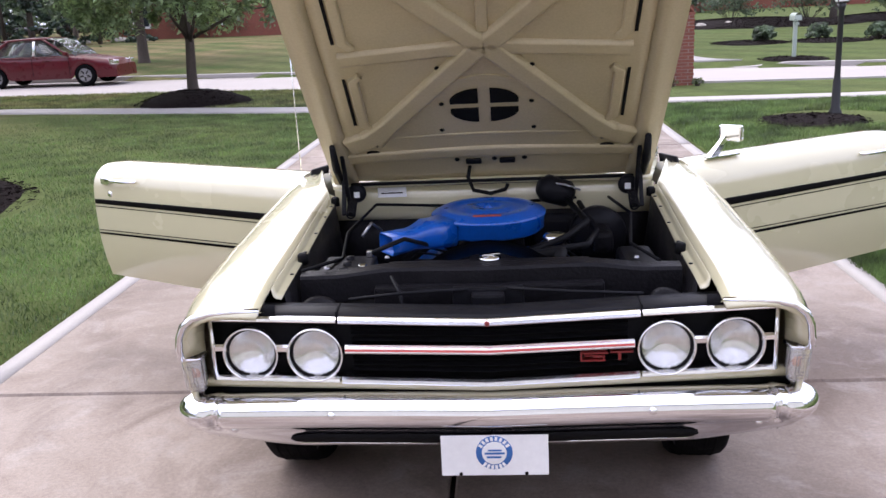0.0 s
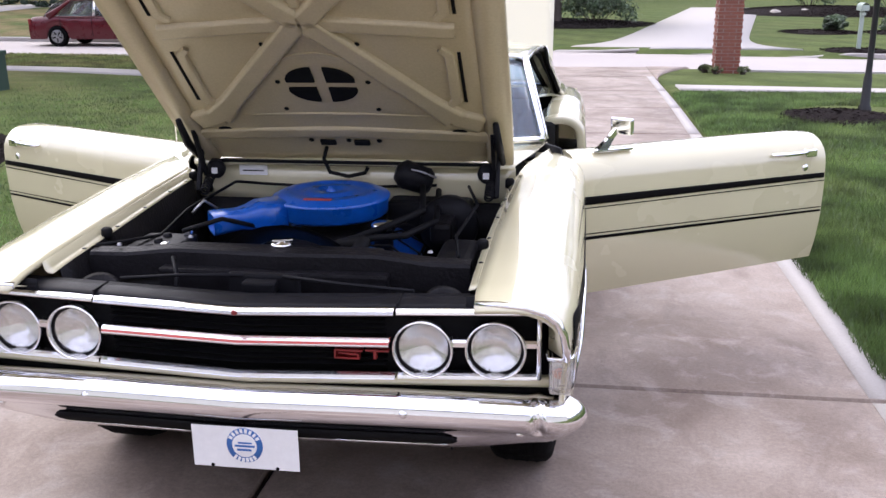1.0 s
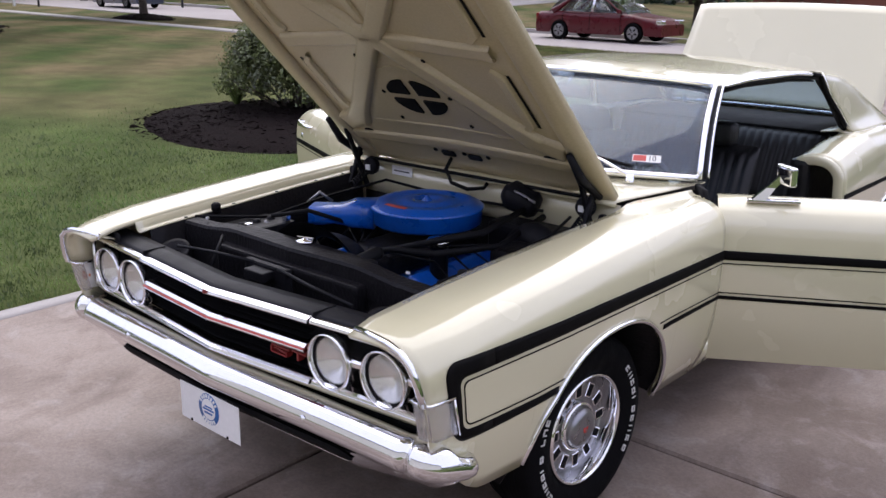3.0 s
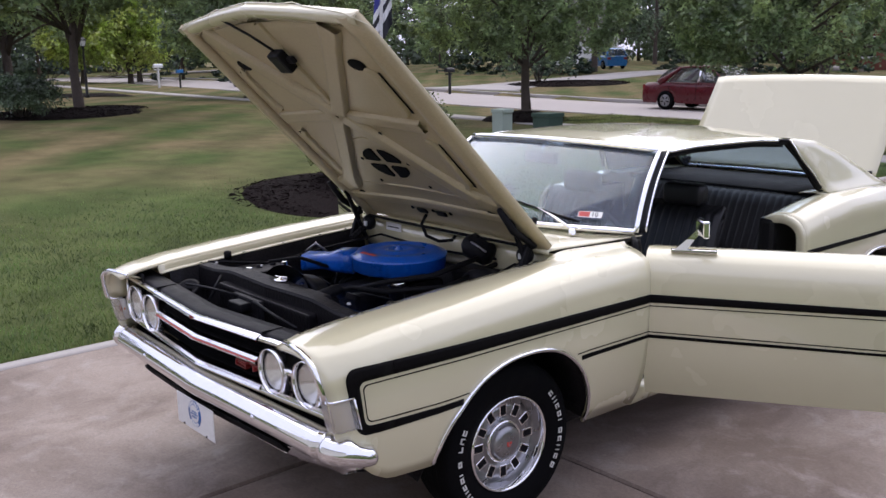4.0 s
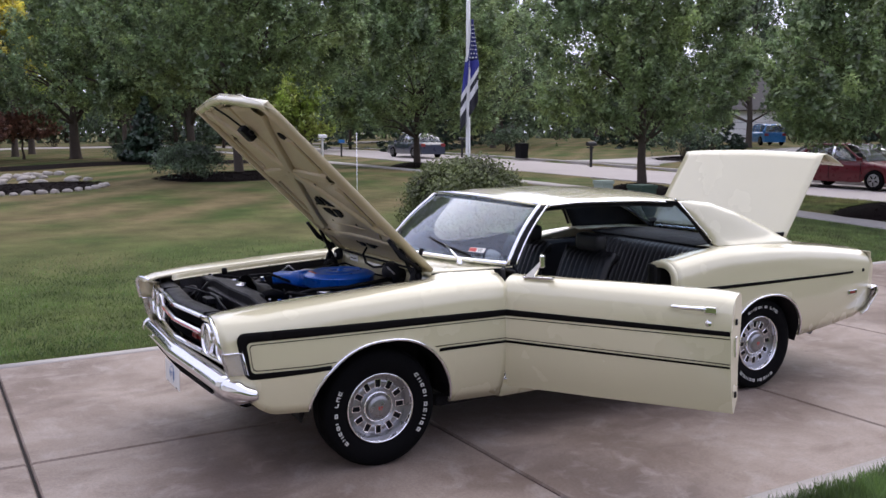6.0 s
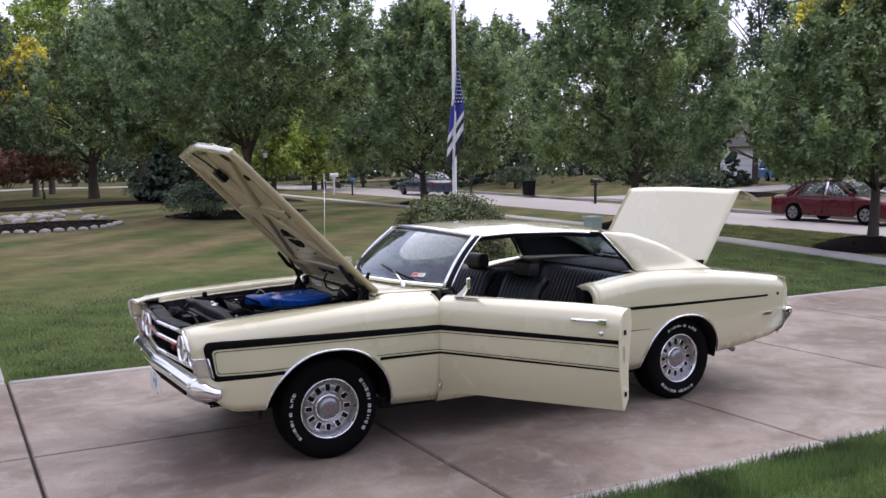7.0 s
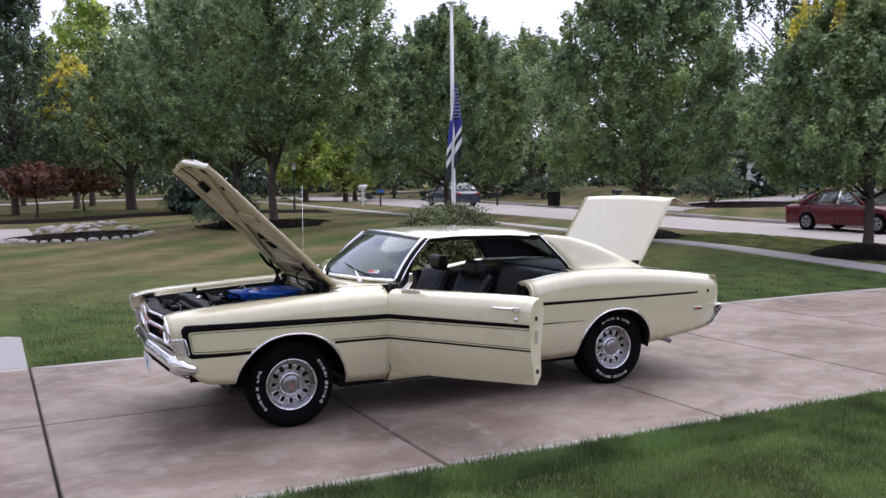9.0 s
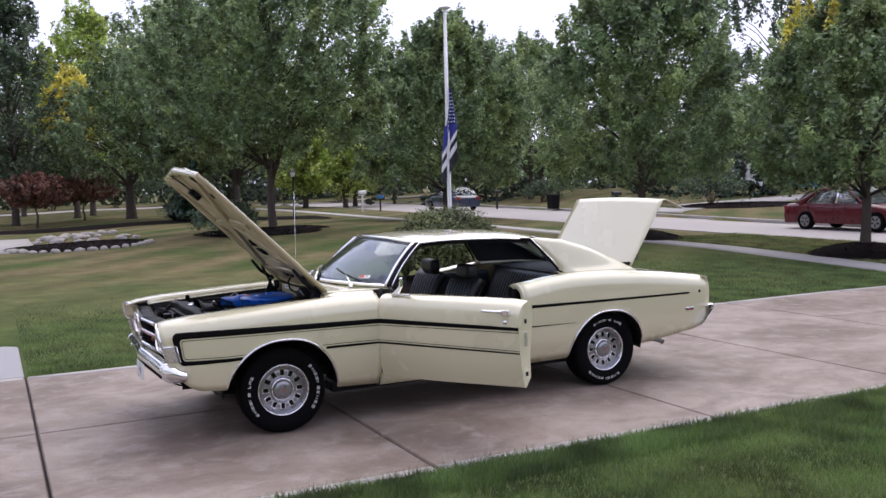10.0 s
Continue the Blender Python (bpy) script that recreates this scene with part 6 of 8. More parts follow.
for base, x0, x1 in (((-0.06, 1.500, 1.034), -0.10, -0.52), ((0.57, 1.585, 1.028), 0.52, 0.10)):
    base = Vector(base)
    pivot = lathe("wiper", [(0, 0.026), (0.014, 0.024), (0.018, 0.0)], STAINLESS, car, "bright wiper", 14, m=Matrix.Translation(base) @ Euler((0, radians(-90), 0)).to_matrix().to_4x4())
    mid = on_glass((x0 + x1) / 2, 0.16, 0.020)
    tube("wiper_arm", [tuple(base + Vector((0, 0, 0.02))), tuple(base.lerp(mid, 0.5) + Vector((0, -0.004, 0.018))), tuple(mid)], [0.008, 0.006, 0.004], STAINLESS, pivot, "bright wiper arm", 6)
    tube("wiper_blade", [tuple(on_glass(x0 + (x1 - x0) * k / 6, 0.07 + 0.18 * k / 6, 0.012 - 0.004 * abs(k - 3) / 3)) for k in range(7)], 0.006, BLACK_RUBBER, pivot, "black wiper blade", 6)
antenna = lathe("antenna", [(0, 0.03), (0.006, 0.028), (0.012, 0.008), (0.02, 0.0)], CHROME, car, "thin chrome antenna", 14, m=Matrix.Translation((-0.845, 1.58, crest_z(1.58) - 0.004)) @ Euler((0, radians(-90), 0)).to_matrix().to_4x4())
tube("antenna_mast", [(-0.845, 1.58, 1.0), (-0.85, 1.585, 1.35), (-0.855, 1.59, 1.80)], [0.003, 0.0022, 0.0016], STAINLESS, antenna, "thin mast", 6)
# Inspection sticker on the windshield, with its month.
stick = Matrix.Translation((0.575, 1.695, 1.090)) @ Euler((radians(40), 0, radians(24))).to_matrix().to_4x4()
sticker = box("windshield_sticker", (-0.055, 0.0, -0.001), (0.055, 0.035, 0.0005), WHITE_PAINT, car, "red and white inspection sticker", 0.0, m=stick)
box("sticker_field", (-0.052, 0.003, 0.0005), (-0.002, 0.032, 0.0014), RED_TRIM, sticker, "red sticker field", 0.0, m=stick)
fc = bpy.data.curves.new("sticker_text", "FONT")
fc.body, fc.size, fc.extrude = "10", 0.034, 0.0004
fo = new("sticker_text_source", fc)
dg = bpy.context.evaluated_depsgraph_get()
tm = bpy.data.meshes.new_from_object(fo.evaluated_get(dg))
bpy.data.objects.remove(fo)
tm.transform(stick @ Matrix.Translation((0.004, 0.006, 0.0014)))
tm.materials.clear()
tm.materials.append(BLACK_STRIPE)
to = new("sticker_text", tm)
to.parent = sticker

# Cabin.
box("cabin_floor", (-0.70, 1.45, 0.28), (0.70, 3.6, 0.36), CARPET, car, "black carpet floor", 0.02)
sheet("dashboard", [[(x, y, z) for x in np.linspace(-0.72, 0.72, 9)] for y, z in ((1.62, 0.99), (1.80, 1.005), (1.88, 0.985), (1.90, 0.92), (1.84, 0.80), (1.78, 0.62))], VINYL, car, "black padded dashboard", thick=0.02)
cl = Matrix.Translation((0.36, 2.03, 0.90)) @ Euler((radians(-68), 0, 0)).to_matrix().to_4x4() @ Euler((0, radians(-90), 0)).to_matrix().to_4x4()
bm = bmesh.new()
add_lathe(bm, [(0.19 + 0.012 * math.cos(a), 0.012 * math.sin(a)) for a in np.linspace(0, 2 * math.pi, 9)[:-1]], 40, cl, closed=True)
wheel_ob = part("steering_wheel", bm, BLACK_SATIN, car, "black steering wheel")
lathe("steering_hub", [(0, 0.03), (0.04, 0.025), (0.05, 0.0), (0.03, -0.15), (0.0, -0.3)], BLACK_SATIN, wheel_ob, "black steering hub", 20, m=cl)
for a in (0, 120, 240):
    r = Euler((radians(a), 0, 0)).to_matrix().to_4x4()
    box("steering_spoke", (-0.004, -0.014, 0.04), (0.006, 0.014, 0.185), STAINLESS, wheel_ob, "bright steering spoke", 0.003, m=cl @ r)


def ribbed(name, cx, w, y0, z0, y1, z1, parent, n=9, bulge=0.035, thick=0.12, label="black ribbed vinyl cushion"):
    """A padded cushion with raised pipes, between two edges."""
    rows = []
    steps = n * 6
    for i in range(steps + 1):
        f = i / steps
        u = -1 + 2 * f
        rib = 0.012 * abs(math.sin(math.pi * f * n)) * (abs(u) < 0.96)
        edge = max(0, 1 - abs(u) ** 8)
        row = []
        for j in range(9):
            g = j / 8
            d = Vector((0, y1 - y0, z1 - z0)).normalized()
            nrm = Vector((0, -d.z, d.y))
            if nrm.z < 0 and abs(d.z) < 0.7:
                nrm = -nrm
            p = Vector((cx + u * w / 2, y0 + (y1 - y0) * g, z0 + (z1 - z0) * g))
            e2 = max(0, 1 - abs(2 * g - 1) ** 6)
            p += nrm * (bulge * edge * e2 + rib * edge * e2)
            row.append(tuple(p))
        rows.append(row)
    return sheet(name, rows, VINYL, parent, label, thick=thick, offset=1.0 if (z1 - z0) > 0.3 else -1.0)


for sx in (-1, 1):
    seat = tagged(new("bucket_seat"), "black ribbed vinyl bucket seat")
    seat.parent = car
    cx = sx * 0.36
    box("seat_base", (cx - 0.24, 2.12, 0.36), (cx + 0.24, 2.60, 0.52), VINYL, seat, "black seat base", 0.04, seg=3)
    ribbed("seat_cushion", cx, 0.48, 2.10, 0.56, 2.58, 0.53, seat, thick=0.08)
    ribbed("seat_back", cx, 0.50, 2.56, 0.56, 2.74, 1.02, seat, n=10, thick=0.10)
    box("headrest", (cx - 0.125, 2.70, 1.00), (cx + 0.125, 2.80, 1.125), VINYL, seat, "rounded black headrest", 0.045, seg=5)
    for dx in (-0.04, 0.04):
        tube("headrest_post", [(cx + dx, 2.745, 0.95), (cx + dx, 2.745, 1.03)], 0.006, STAINLESS, seat, "bright headrest post", 6)
rear_seat = tagged(new("rear_seat"), "black ribbed vinyl rear bench")
rear_seat.parent = car
ribbed("rear_cushion", 0, 1.22, 2.98, 0.56, 3.45, 0.52, rear_seat, n=24, thick=0.12)
ribbed("rear_back", 0, 1.26, 3.42, 0.54, 3.62, 1.0, rear_seat, n=26, thick=0.10)
sheet("parcel_shelf", [[(x, y, z) for x in np.linspace(-0.66, 0.66, 7)] for y, z in ((3.60, 1.0), (3.9, 1.01), (4.22, 1.0))], CARPET, car, "black parcel shelf", thick=0.01)
box("console", (-0.09, 1.85, 0.36), (0.09, 2.55, 0.55), VINYL, car, "black centre console", 0.03, seg=3)
mirror = box("rear_view_mirror", (-0.11, 1.985, 1.265), (0.11, 2.01, 1.325), BLACK_SATIN, car, "rear-view mirror", 0.012, seg=3)
tube("mirror_stem", [(0, 1.995, 1.32), (0, 2.03, 1.37)], 0.006, STAINLESS, mirror, "bright mirror stem", 6)

# ---- trees, shrubs ----
rng = np.random.default_rng(7)


def leaves_np(centres, spread, per, size, seed, flat=0.6, up=0.35):
    """Folded leaf blades, four corners each, scattered round clump centres."""
    r = np.random.default_rng(seed)
    n = len(centres) * per
    c = np.repeat(np.asarray(centres), per, axis=0)
    sp = np.repeat(np.asarray(spread), per)[:, None]
    d = r.normal(size=(n, 3))
    d /= np.linalg.norm(d, axis=1, keepdims=True)
    rad = r.random((n, 1)) ** 0.45
    p = c + d * rad * sp * np.array([1, 1, flat])
    nrm = d + np.array([0, 0, up]) + r.normal(size=(n, 3)) * 0.5
    nrm /= np.linalg.norm(nrm, axis=1, keepdims=True)
    t = np.cross(nrm, r.normal(size=(n, 3)))
    t /= np.linalg.norm(t, axis=1, keepdims=True)
    b = np.cross(nrm, t)
    s = size * (0.6 + 0.8 * r.random((n, 1)))
    w = s * 0.34
    v = np.stack([p - t * s * 0.5, p + b * w - nrm * s * 0.10, p + t * s * 0.6, p - b * w - nrm * s * 0.10], 1).reshape(-1, 3)
    f = np.arange(n * 4).reshape(-1, 4)
    return v, f


def sprays_np(centres, ways, lengths, per, size, seed):
    """Leafy sprays: leaf blades crowded along short shoots that point outwards and up, thinning to the tip."""
    r = np.random.default_rng(seed)
    n = len(centres) * per
    c = np.repeat(np.asarray(centres), per, axis=0)
    d = np.repeat(np.asarray(ways), per, axis=0)
    ln = np.repeat(np.asarray(lengths), per)[:, None]
    t = r.random((n, 1)) ** 0.8
    off = r.normal(size=(n, 3)) * ln * (0.17 - 0.10 * t)
    p = c + d * ln * (t - 0.35) + off
    nrm = off / (np.linalg.norm(off, axis=1, keepdims=True) + 1e-6) * 0.6 + np.array([0, 0, 0.7]) + r.normal(size=(n, 3)) * 0.5
    nrm /= np.linalg.norm(nrm, axis=1, keepdims=True)
    u = np.cross(nrm, r.normal(size=(n, 3)))
    u /= np.linalg.norm(u, axis=1, keepdims=True)
    b = np.cross(nrm, u)
    s = size * (0.55 + 0.75 * r.random((n, 1)))
    w = s * 0.42
    v = np.stack([p - u * s * 0.4 + b * w, p - u * s * 0.4 - b * w, p + u * s * 0.8], 1).reshape(-1, 3)
    return v, np.arange(n * 3).reshape(-1, 3)


def tree(x, y, height, radius, bole, leaf, label, seed, sprays=300, per=80, leaf_size=0.15, trunk_r=0.12, shape="oval", group="trees along the street", name="tree", fork=False, tuft=0.8):
    """A tapered trunk with limbs, and a crown of leafy sprays over a lumpy envelope with gaps."""
    r = np.random.default_rng(seed)
    t = tagged(new(name), label, "tree", group)
    t.location = (x, y, ground_z(x, y) - 0.03)
    bm = bmesh.new()
    wob = lambda k: Vector((r.normal() * 0.05 * k, r.normal() * 0.05 * k, 0))
    spine = [Vector((0, 0, 0))] + [Vector((0, 0, height * 0.82 * k / 7)) + wob(k * 0.5) for k in range(1, 8)]
    add_tube(bm, [tuple(p) for p in [Vector((0, 0, -0.1)), Vector((0, 0, 0.12))] + spine[1:]], [trunk_r * 1.7, trunk_r * 1.15] + [trunk_r * (1 - 0.115 * k) for k in range(1, 8)], 9)
    if fork:
        for a0 in (0.6, 3.4):
            tip = Vector((math.cos(a0) * radius * 0.55, math.sin(a0) * radius * 0.55, bole + height * 0.38))
            add_tube(bm, [(0, 0, bole * 0.62), tuple(tip * 0.35 + Vector((0, 0, bole * 0.55))), tuple(tip)], [trunk_r * 0.62, trunk_r * 0.5, trunk_r * 0.2], 7)
    lumps = [(r.random() * 6.283, r.random(), 0.45 + 0.5 * r.random()) for k in range(9)]
    cs, ds, ls = [], [], []
    while len(cs) < sprays:
        f = r.random() ** (0.9 if shape == "oval" else 1.35)
        if shape == "oval":
            env = math.sin(math.pi * (f * 0.80 + 0.20) ** 0.85) ** 0.62
        elif shape == "cone":
            env = (1 - f) ** 0.85 * (0.62 + 0.38 * smooth01(0, 0.16, f)) + 0.05
        else:
            env = math.sqrt(max(0.02, 1 - (1.9 * (f - 0.42)) ** 2))
        a = r.random() * 2 * math.pi
        bulge = sum(q * math.exp(-((f - g) / 0.16) ** 2) * max(0.0, math.cos(a - b)) ** 4 for b, g, q in lumps)
        env *= radius * (0.74 + 0.30 * min(1.0, bulge) + 0.14 * r.random())
        inner = r.random() < 0.36
        q = env * (math.sqrt(r.random()) * 0.75 if inner else 0.78 + 0.22 * r.random() + (0.16 * r.random() if r.random() < 0.22 else 0.0))
        z = bole + (height - bole) * f * (1.0 + 0.06 * r.normal() * f)
        cs.append((q * math.cos(a), q * math.sin(a), z))
        way = Vector((math.cos(a) * (1.0 - 0.7 * f), math.sin(a) * (1.0 - 0.7 * f), 0.60 + 0.8 * f)) + Vector(r.normal(size=3)) * 0.25
        ds.append(tuple(way.normalized()))
        ls.append(tuft * (0.65 + 0.6 * r.random()) * (1.15 if inner else 1.0) * (0.8 if f > 0.85 else 1))
    for i in r.permutation(len(cs))[:34]:
        c = Vector(cs[i])
        k = max(0.12, min(0.9, (c.z - 0.25 * radius) / (height * 0.82) * 0.8))
        lo_i = int(k * 7)
        a = spine[lo_i].lerp(spine[min(7, lo_i + 1)], k * 7 - lo_i)
        if a.z < bole * 0.75:
            a = spine[0].lerp(spine[7], bole * 0.8 / (height * 0.82))
        mid = a.lerp(c, 0.5) + Vector((0, 0, 0.10 * (c - a).length))
        rr = trunk_r * 0.40 * (1 - 0.6 * k)
        add_tube(bm, [tuple(a), tuple(mid), tuple(c)], [rr, rr * 0.6, rr * 0.2], 5)
    part("trunk", bm, BARK, t, "grey-brown trunk and limbs")
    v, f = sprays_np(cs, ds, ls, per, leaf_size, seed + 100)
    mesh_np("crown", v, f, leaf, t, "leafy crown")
    return t


def mulch_ring(x, y, r, h=0.14, seed=0, label="low mound of dark bark mulch round the trunk"):
    rr = np.random.default_rng(seed)
    rows = []
    for k in range(7):
        f = k / 6
        row = []
        for j in range(28):
            a = 2 * math.pi * j / 28
            q = r * f * (1 + 0.06 * math.sin(3 * a + seed) + 0.03 * rr.random())
            px, py = x + q * math.cos(a), y + q * math.sin(a)
            row.append((px, py, ground_z(px, py) + h * (1 - f * f) + (0.012 if k < 6 else -0.06) + 0.008 * rr.random()))
        rows.append(row)
    ob = sheet("mulch_bed", rows, MULCH, None, "", closed=True)
    tagged(ob, label, "mulch bed", kind="stuff")
    n = int(900 * r * r)
    a, q = rr.random(n) * 2 * math.pi, r * np.sqrt(rr.random(n)) * 0.98
    px, py = x + q * np.cos(a), y + q * np.sin(a)
    pz = np.array([ground_z(u, w) for u, w in zip(px, py)]) + h * (1 - (q / r) ** 2) + 0.018
    p = np.stack([px, py, pz], 1)
    d1 = rr.normal(size=(n, 3)) * np.array([0.03, 0.03, 0.008])
    d2 = rr.normal(size=(n, 3)) * np.array([0.014, 0.014, 0.012])
    v = np.stack([p - d1, p + d2, p + d1], 1).reshape(-1, 3)
    mesh_np("mulch_chips", v, np.arange(n * 3).reshape(-1, 3), MULCH, ob, "bark chips")
    return ob


def shrub(x, y, w, h, leaf, label, seed, z=None, per=40, clumps=110, size=0.06, name="shrub", flat_top=True, depth=None, category="shrub", group=""):
    r = np.random.default_rng(seed)
    z0 = ground_z(x, y) if z is None else z
    t = tagged(new(name), label, category, group)
    t.location = (x, y, z0)
    bm = bmesh.new()
    cs, sp = [], []
    dp = depth or w
    for i in range(clumps):
        a, e = r.random() * 2 * math.pi, r.random() ** 0.6
        th = e * math.pi / 2
        rr = (0.82 + 0.14 * r.random()) * (1 if r.random() < 0.8 else 0.6)
        cs.append((w / 2 * rr * math.cos(a) * math.cos(th) ** 0.6, dp / 2 * rr * math.sin(a) * math.cos(th) ** 0.6, h * 0.22 + (h * 0.72) * math.sin(th) * rr))
        sp.append(0.14 * w * (0.7 + 0.5 * r.random()))
    for i in range(14):
        c = cs[i * len(cs) // 14]
        add_tube(bm, [(0.1 * c[0], 0.1 * c[1], -0.05), (c[0] * 0.5, c[1] * 0.5, c[2] * 0.55), c], [0.022, 0.014, 0.005], 5)
    part("stem", bm, BARK, t, "brown stems")
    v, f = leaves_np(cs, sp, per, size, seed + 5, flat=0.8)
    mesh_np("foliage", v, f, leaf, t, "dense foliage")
    return t


MAPLE = "broad maple tree with full green crown in mulch ring"
maple = tree(-6.5, 16.57, 5.7, 3.1, 1.70, LEAF, MAPLE, 11, 540, 150, 0.090, 0.12, "oval", tuft=0.72)
# Low sun on the crown's top, painted as a tuft of yellow leaves.
top = np.random.default_rng(411)
shoots = [(0.75 * top.normal() - 0.3, 0.75 * top.normal(), 4.75 + 0.8 * top.random()) for k in range(26)]
v, f = sprays_np(shoots, [(0.1, 0.0, 0.99)] * 26, [0.6] * 26, 90, 0.09, 412)
mesh_np("sunlit_top_leaves", v, f, LEAF_SUNLIT_GOLD, maple, "leaves at the top of the crown coloured yellow as sunlit")
mulch_ring(-6.5, 16.57, 1.25, 0.30, 1)
tree(-13.73, 16.2, 7.7, 3.15, 1.75, LEAF, MAPLE, 62, 570, 150, 0.100, 0.13, "oval", tuft=0.85)
mulch_ring(-13.73, 16.2, 1.2, 0.26, 2)
tree(-23.3, 7.83, 9.6, 4.4, 2.75, LEAF, MAPLE, 13, 680, 150, 0.120, 0.14, "oval", tuft=1.05, fork=True)
tree(-30.0, 18.0, 8.6, 4.5, 1.6, LEAF, MAPLE, 18, 560, 130, 0.14, 0.15, "oval", tuft=1.15)
mulch_ring(-30.0, 18.0, 1.2, 0.2, 7)
tree(-40.0, 10.7, 10.2, 4.4, 2.6, LEAF, "large maple tree with dense green crown", 19, 320, 120, 0.15, 0.22, "oval", tuft=1.25, fork=True)
mulch_ring(-22.9, 7.2, 2.2, 0.12, 3)
shrub(-21.9, 5.9, 2.15, 1.08, LEAF_DARK, "rounded dark green shrub in mulch", 31, per=100, clumps=130, size=0.06)
tree(-42.0, 8.6, 10.6, 4.2, 2.5, LEAF, "large maple tree with dense green crown", 14, 320, 120, 0.16, 0.36, "oval", tuft=1.3)
tree(-46.6, 6.3, 9.0, 3.9, 2.3, LEAF, "maple tree with dense green crown", 15, 240, 110, 0.17, 0.28, "oval", tuft=1.3)
shrub(-39.2, 7.3, 1.7, 0.9, LEAF_DARK, "rounded dark green shrub in mulch", 32, per=30)
# The clipped shrub in its bed beside the driveway.
mulch_ring(-6.5, 5.75, 1.95, 0.14, 4, "broad bed of dark bark mulch under the shrub")
shrub(-6.75, 6.15, 2.0, 1.36, LEAF_BUSH, "large rounded clipped shrub in a mulch bed", 33, per=150, clumps=220, size=0.042)


def lily(x, y, seed, n=90, h=0.5):
    r = np.random.default_rng(seed)
    t = tagged(new("daylily_clump"), "arching clump of long green leaves in mulch", "plant", "clumps in the mulch bed")
    t.location = (x, y, ground_z(x, y) + 0.08)
    vs, fs = [], []
    for i in range(n):
        a = r.random() * 2 * math.pi
        l, hh, w = h * (0.5 + 0.5 * r.random()), h * (0.6 + 0.5 * r.random()), 0.009
        dx, dy = math.cos(a), math.sin(a)
        pts = [(dx * l * f * 0.8, dy * l * f * 0.8, hh * (1.6 * f - 0.85 * f * f)) for f in (0, 0.35, 0.7, 1.0)]
        b = len(vs)
        for k, p in enumerate(pts):
            ww = w * (1, 0.9, 0.7, 0.1)[k]
            vs += [(p[0] - dy * ww, p[1] + dx * ww, p[2]), (p[0] + dy * ww, p[1] - dx * ww, p[2])]
        for k in range(3):
            fs.append((b + 2 * k, b + 2 * k + 1, b + 2 * k + 3, b + 2 * k + 2))
    mesh_np("leaves", np.array(vs), np.array(fs), GRASS, t, "long arching leaves")


lily(-7.6, 5.75, 1)
lily(-6.15, 6.85, 2)
lily(-7.85, 6.35, 3, 60)


def boulder(x, y, s, seed, z=None, label="pale rounded field stone", name="stone", group="stones round the beds"):
    r = np.random.default_rng(seed)
    bm = bmesh.new()
    bmesh.ops.create_icosphere(bm, subdivisions=2, radius=s)
    ax = np.array([1 + 0.4 * r.random(), 0.8 + 0.3 * r.random(), 0.55 + 0.2 * r.random()])
    off = Vector(r.random(3) * 20)
    for v in bm.verts:
        k = 1 + 0.35 * noise.noise(v.co / s * 1.3 + off)
        v.co = Vector((v.co.x * ax[0] * k, v.co.y * ax[1] * k, v.co.z * ax[2] * k))
    ob = part(name, bm, STONE, None)
    ob.location = (x, y, (ground_z(x, y) if z is None else z) + s * 0.22)
    ob.rotation_euler = (0, 0, r.random() * 6)
    return tagged(ob, label, "stone", group)


boulder(-5.15, 5.6, 0.17, 5, ground_z(-5.15, 5.6) + 0.05)

# Pond bed with stones, and the red maple beyond.
mulch_ring(-22.8, 1.5, 2.2, 0.10, 6, "bed of dark mulch edged with pale stones")
for k in range(16):
    a = -1.15 + 2.3 * k / 15
    boulder(-22.8 + 2.2 * math.cos(a), 1.5 + 2.2 * math.sin(a), 0.10 + 0.05 * rng.random(), 60 + k)
for k in range(26):
    boulder(-24.5 - 5.5 * rng.random(), 0.4 + 3.2 * rng.random(), 0.11 + 0.12 * rng.random(), 90 + k, label="weathered stone heaped by the pond")
walkway = []
for k in range(8):
    y = -6.0 + k * 0.9
    walkway.append([(-21.6, y, ground_z(-21.6, y) + 0.03), (-30.0, y, ground_z(-30.0, y) + 0.03)])
tagged(sheet("garden_path", walkway, CONCRETE_PALE, None, "", thick=0.08, up=True), "pale concrete garden path by the pond", "path", kind="structure")
tree(-42.7, 1.2, 2.6, 2.0, 1.25, LEAF_RED, "low spreading dark red ornamental maple", 16, 170, 60, 0.14, 0.07, "dome", group="red maples", tuft=0.5)
tree(-50.0, 4.1, 2.6, 1.9, 1.3, LEAF_RED, "low spreading dark red ornamental maple", 17, 140, 55, 0.16, 0.07, "dome", group="red maples", tuft=0.5)
back_bed = []
for k in range(20):
    y = -5 + k * 1.0
    x = -38.5 + 0.3 * k * 0.3
    back_bed.append([(x + 2.6 + 0.3 * math.sin(k), y, ground_z(x, y) + 0.02), (x, y, ground_z(x, y) + 0.10), (x - 1.5, y, ground_z(x, y) - 0.02)])
tagged(sheet("mulch_bed", back_bed, MULCH, None, ""), "long bed of dark mulch under the trees", "mulch bed", kind="stuff")

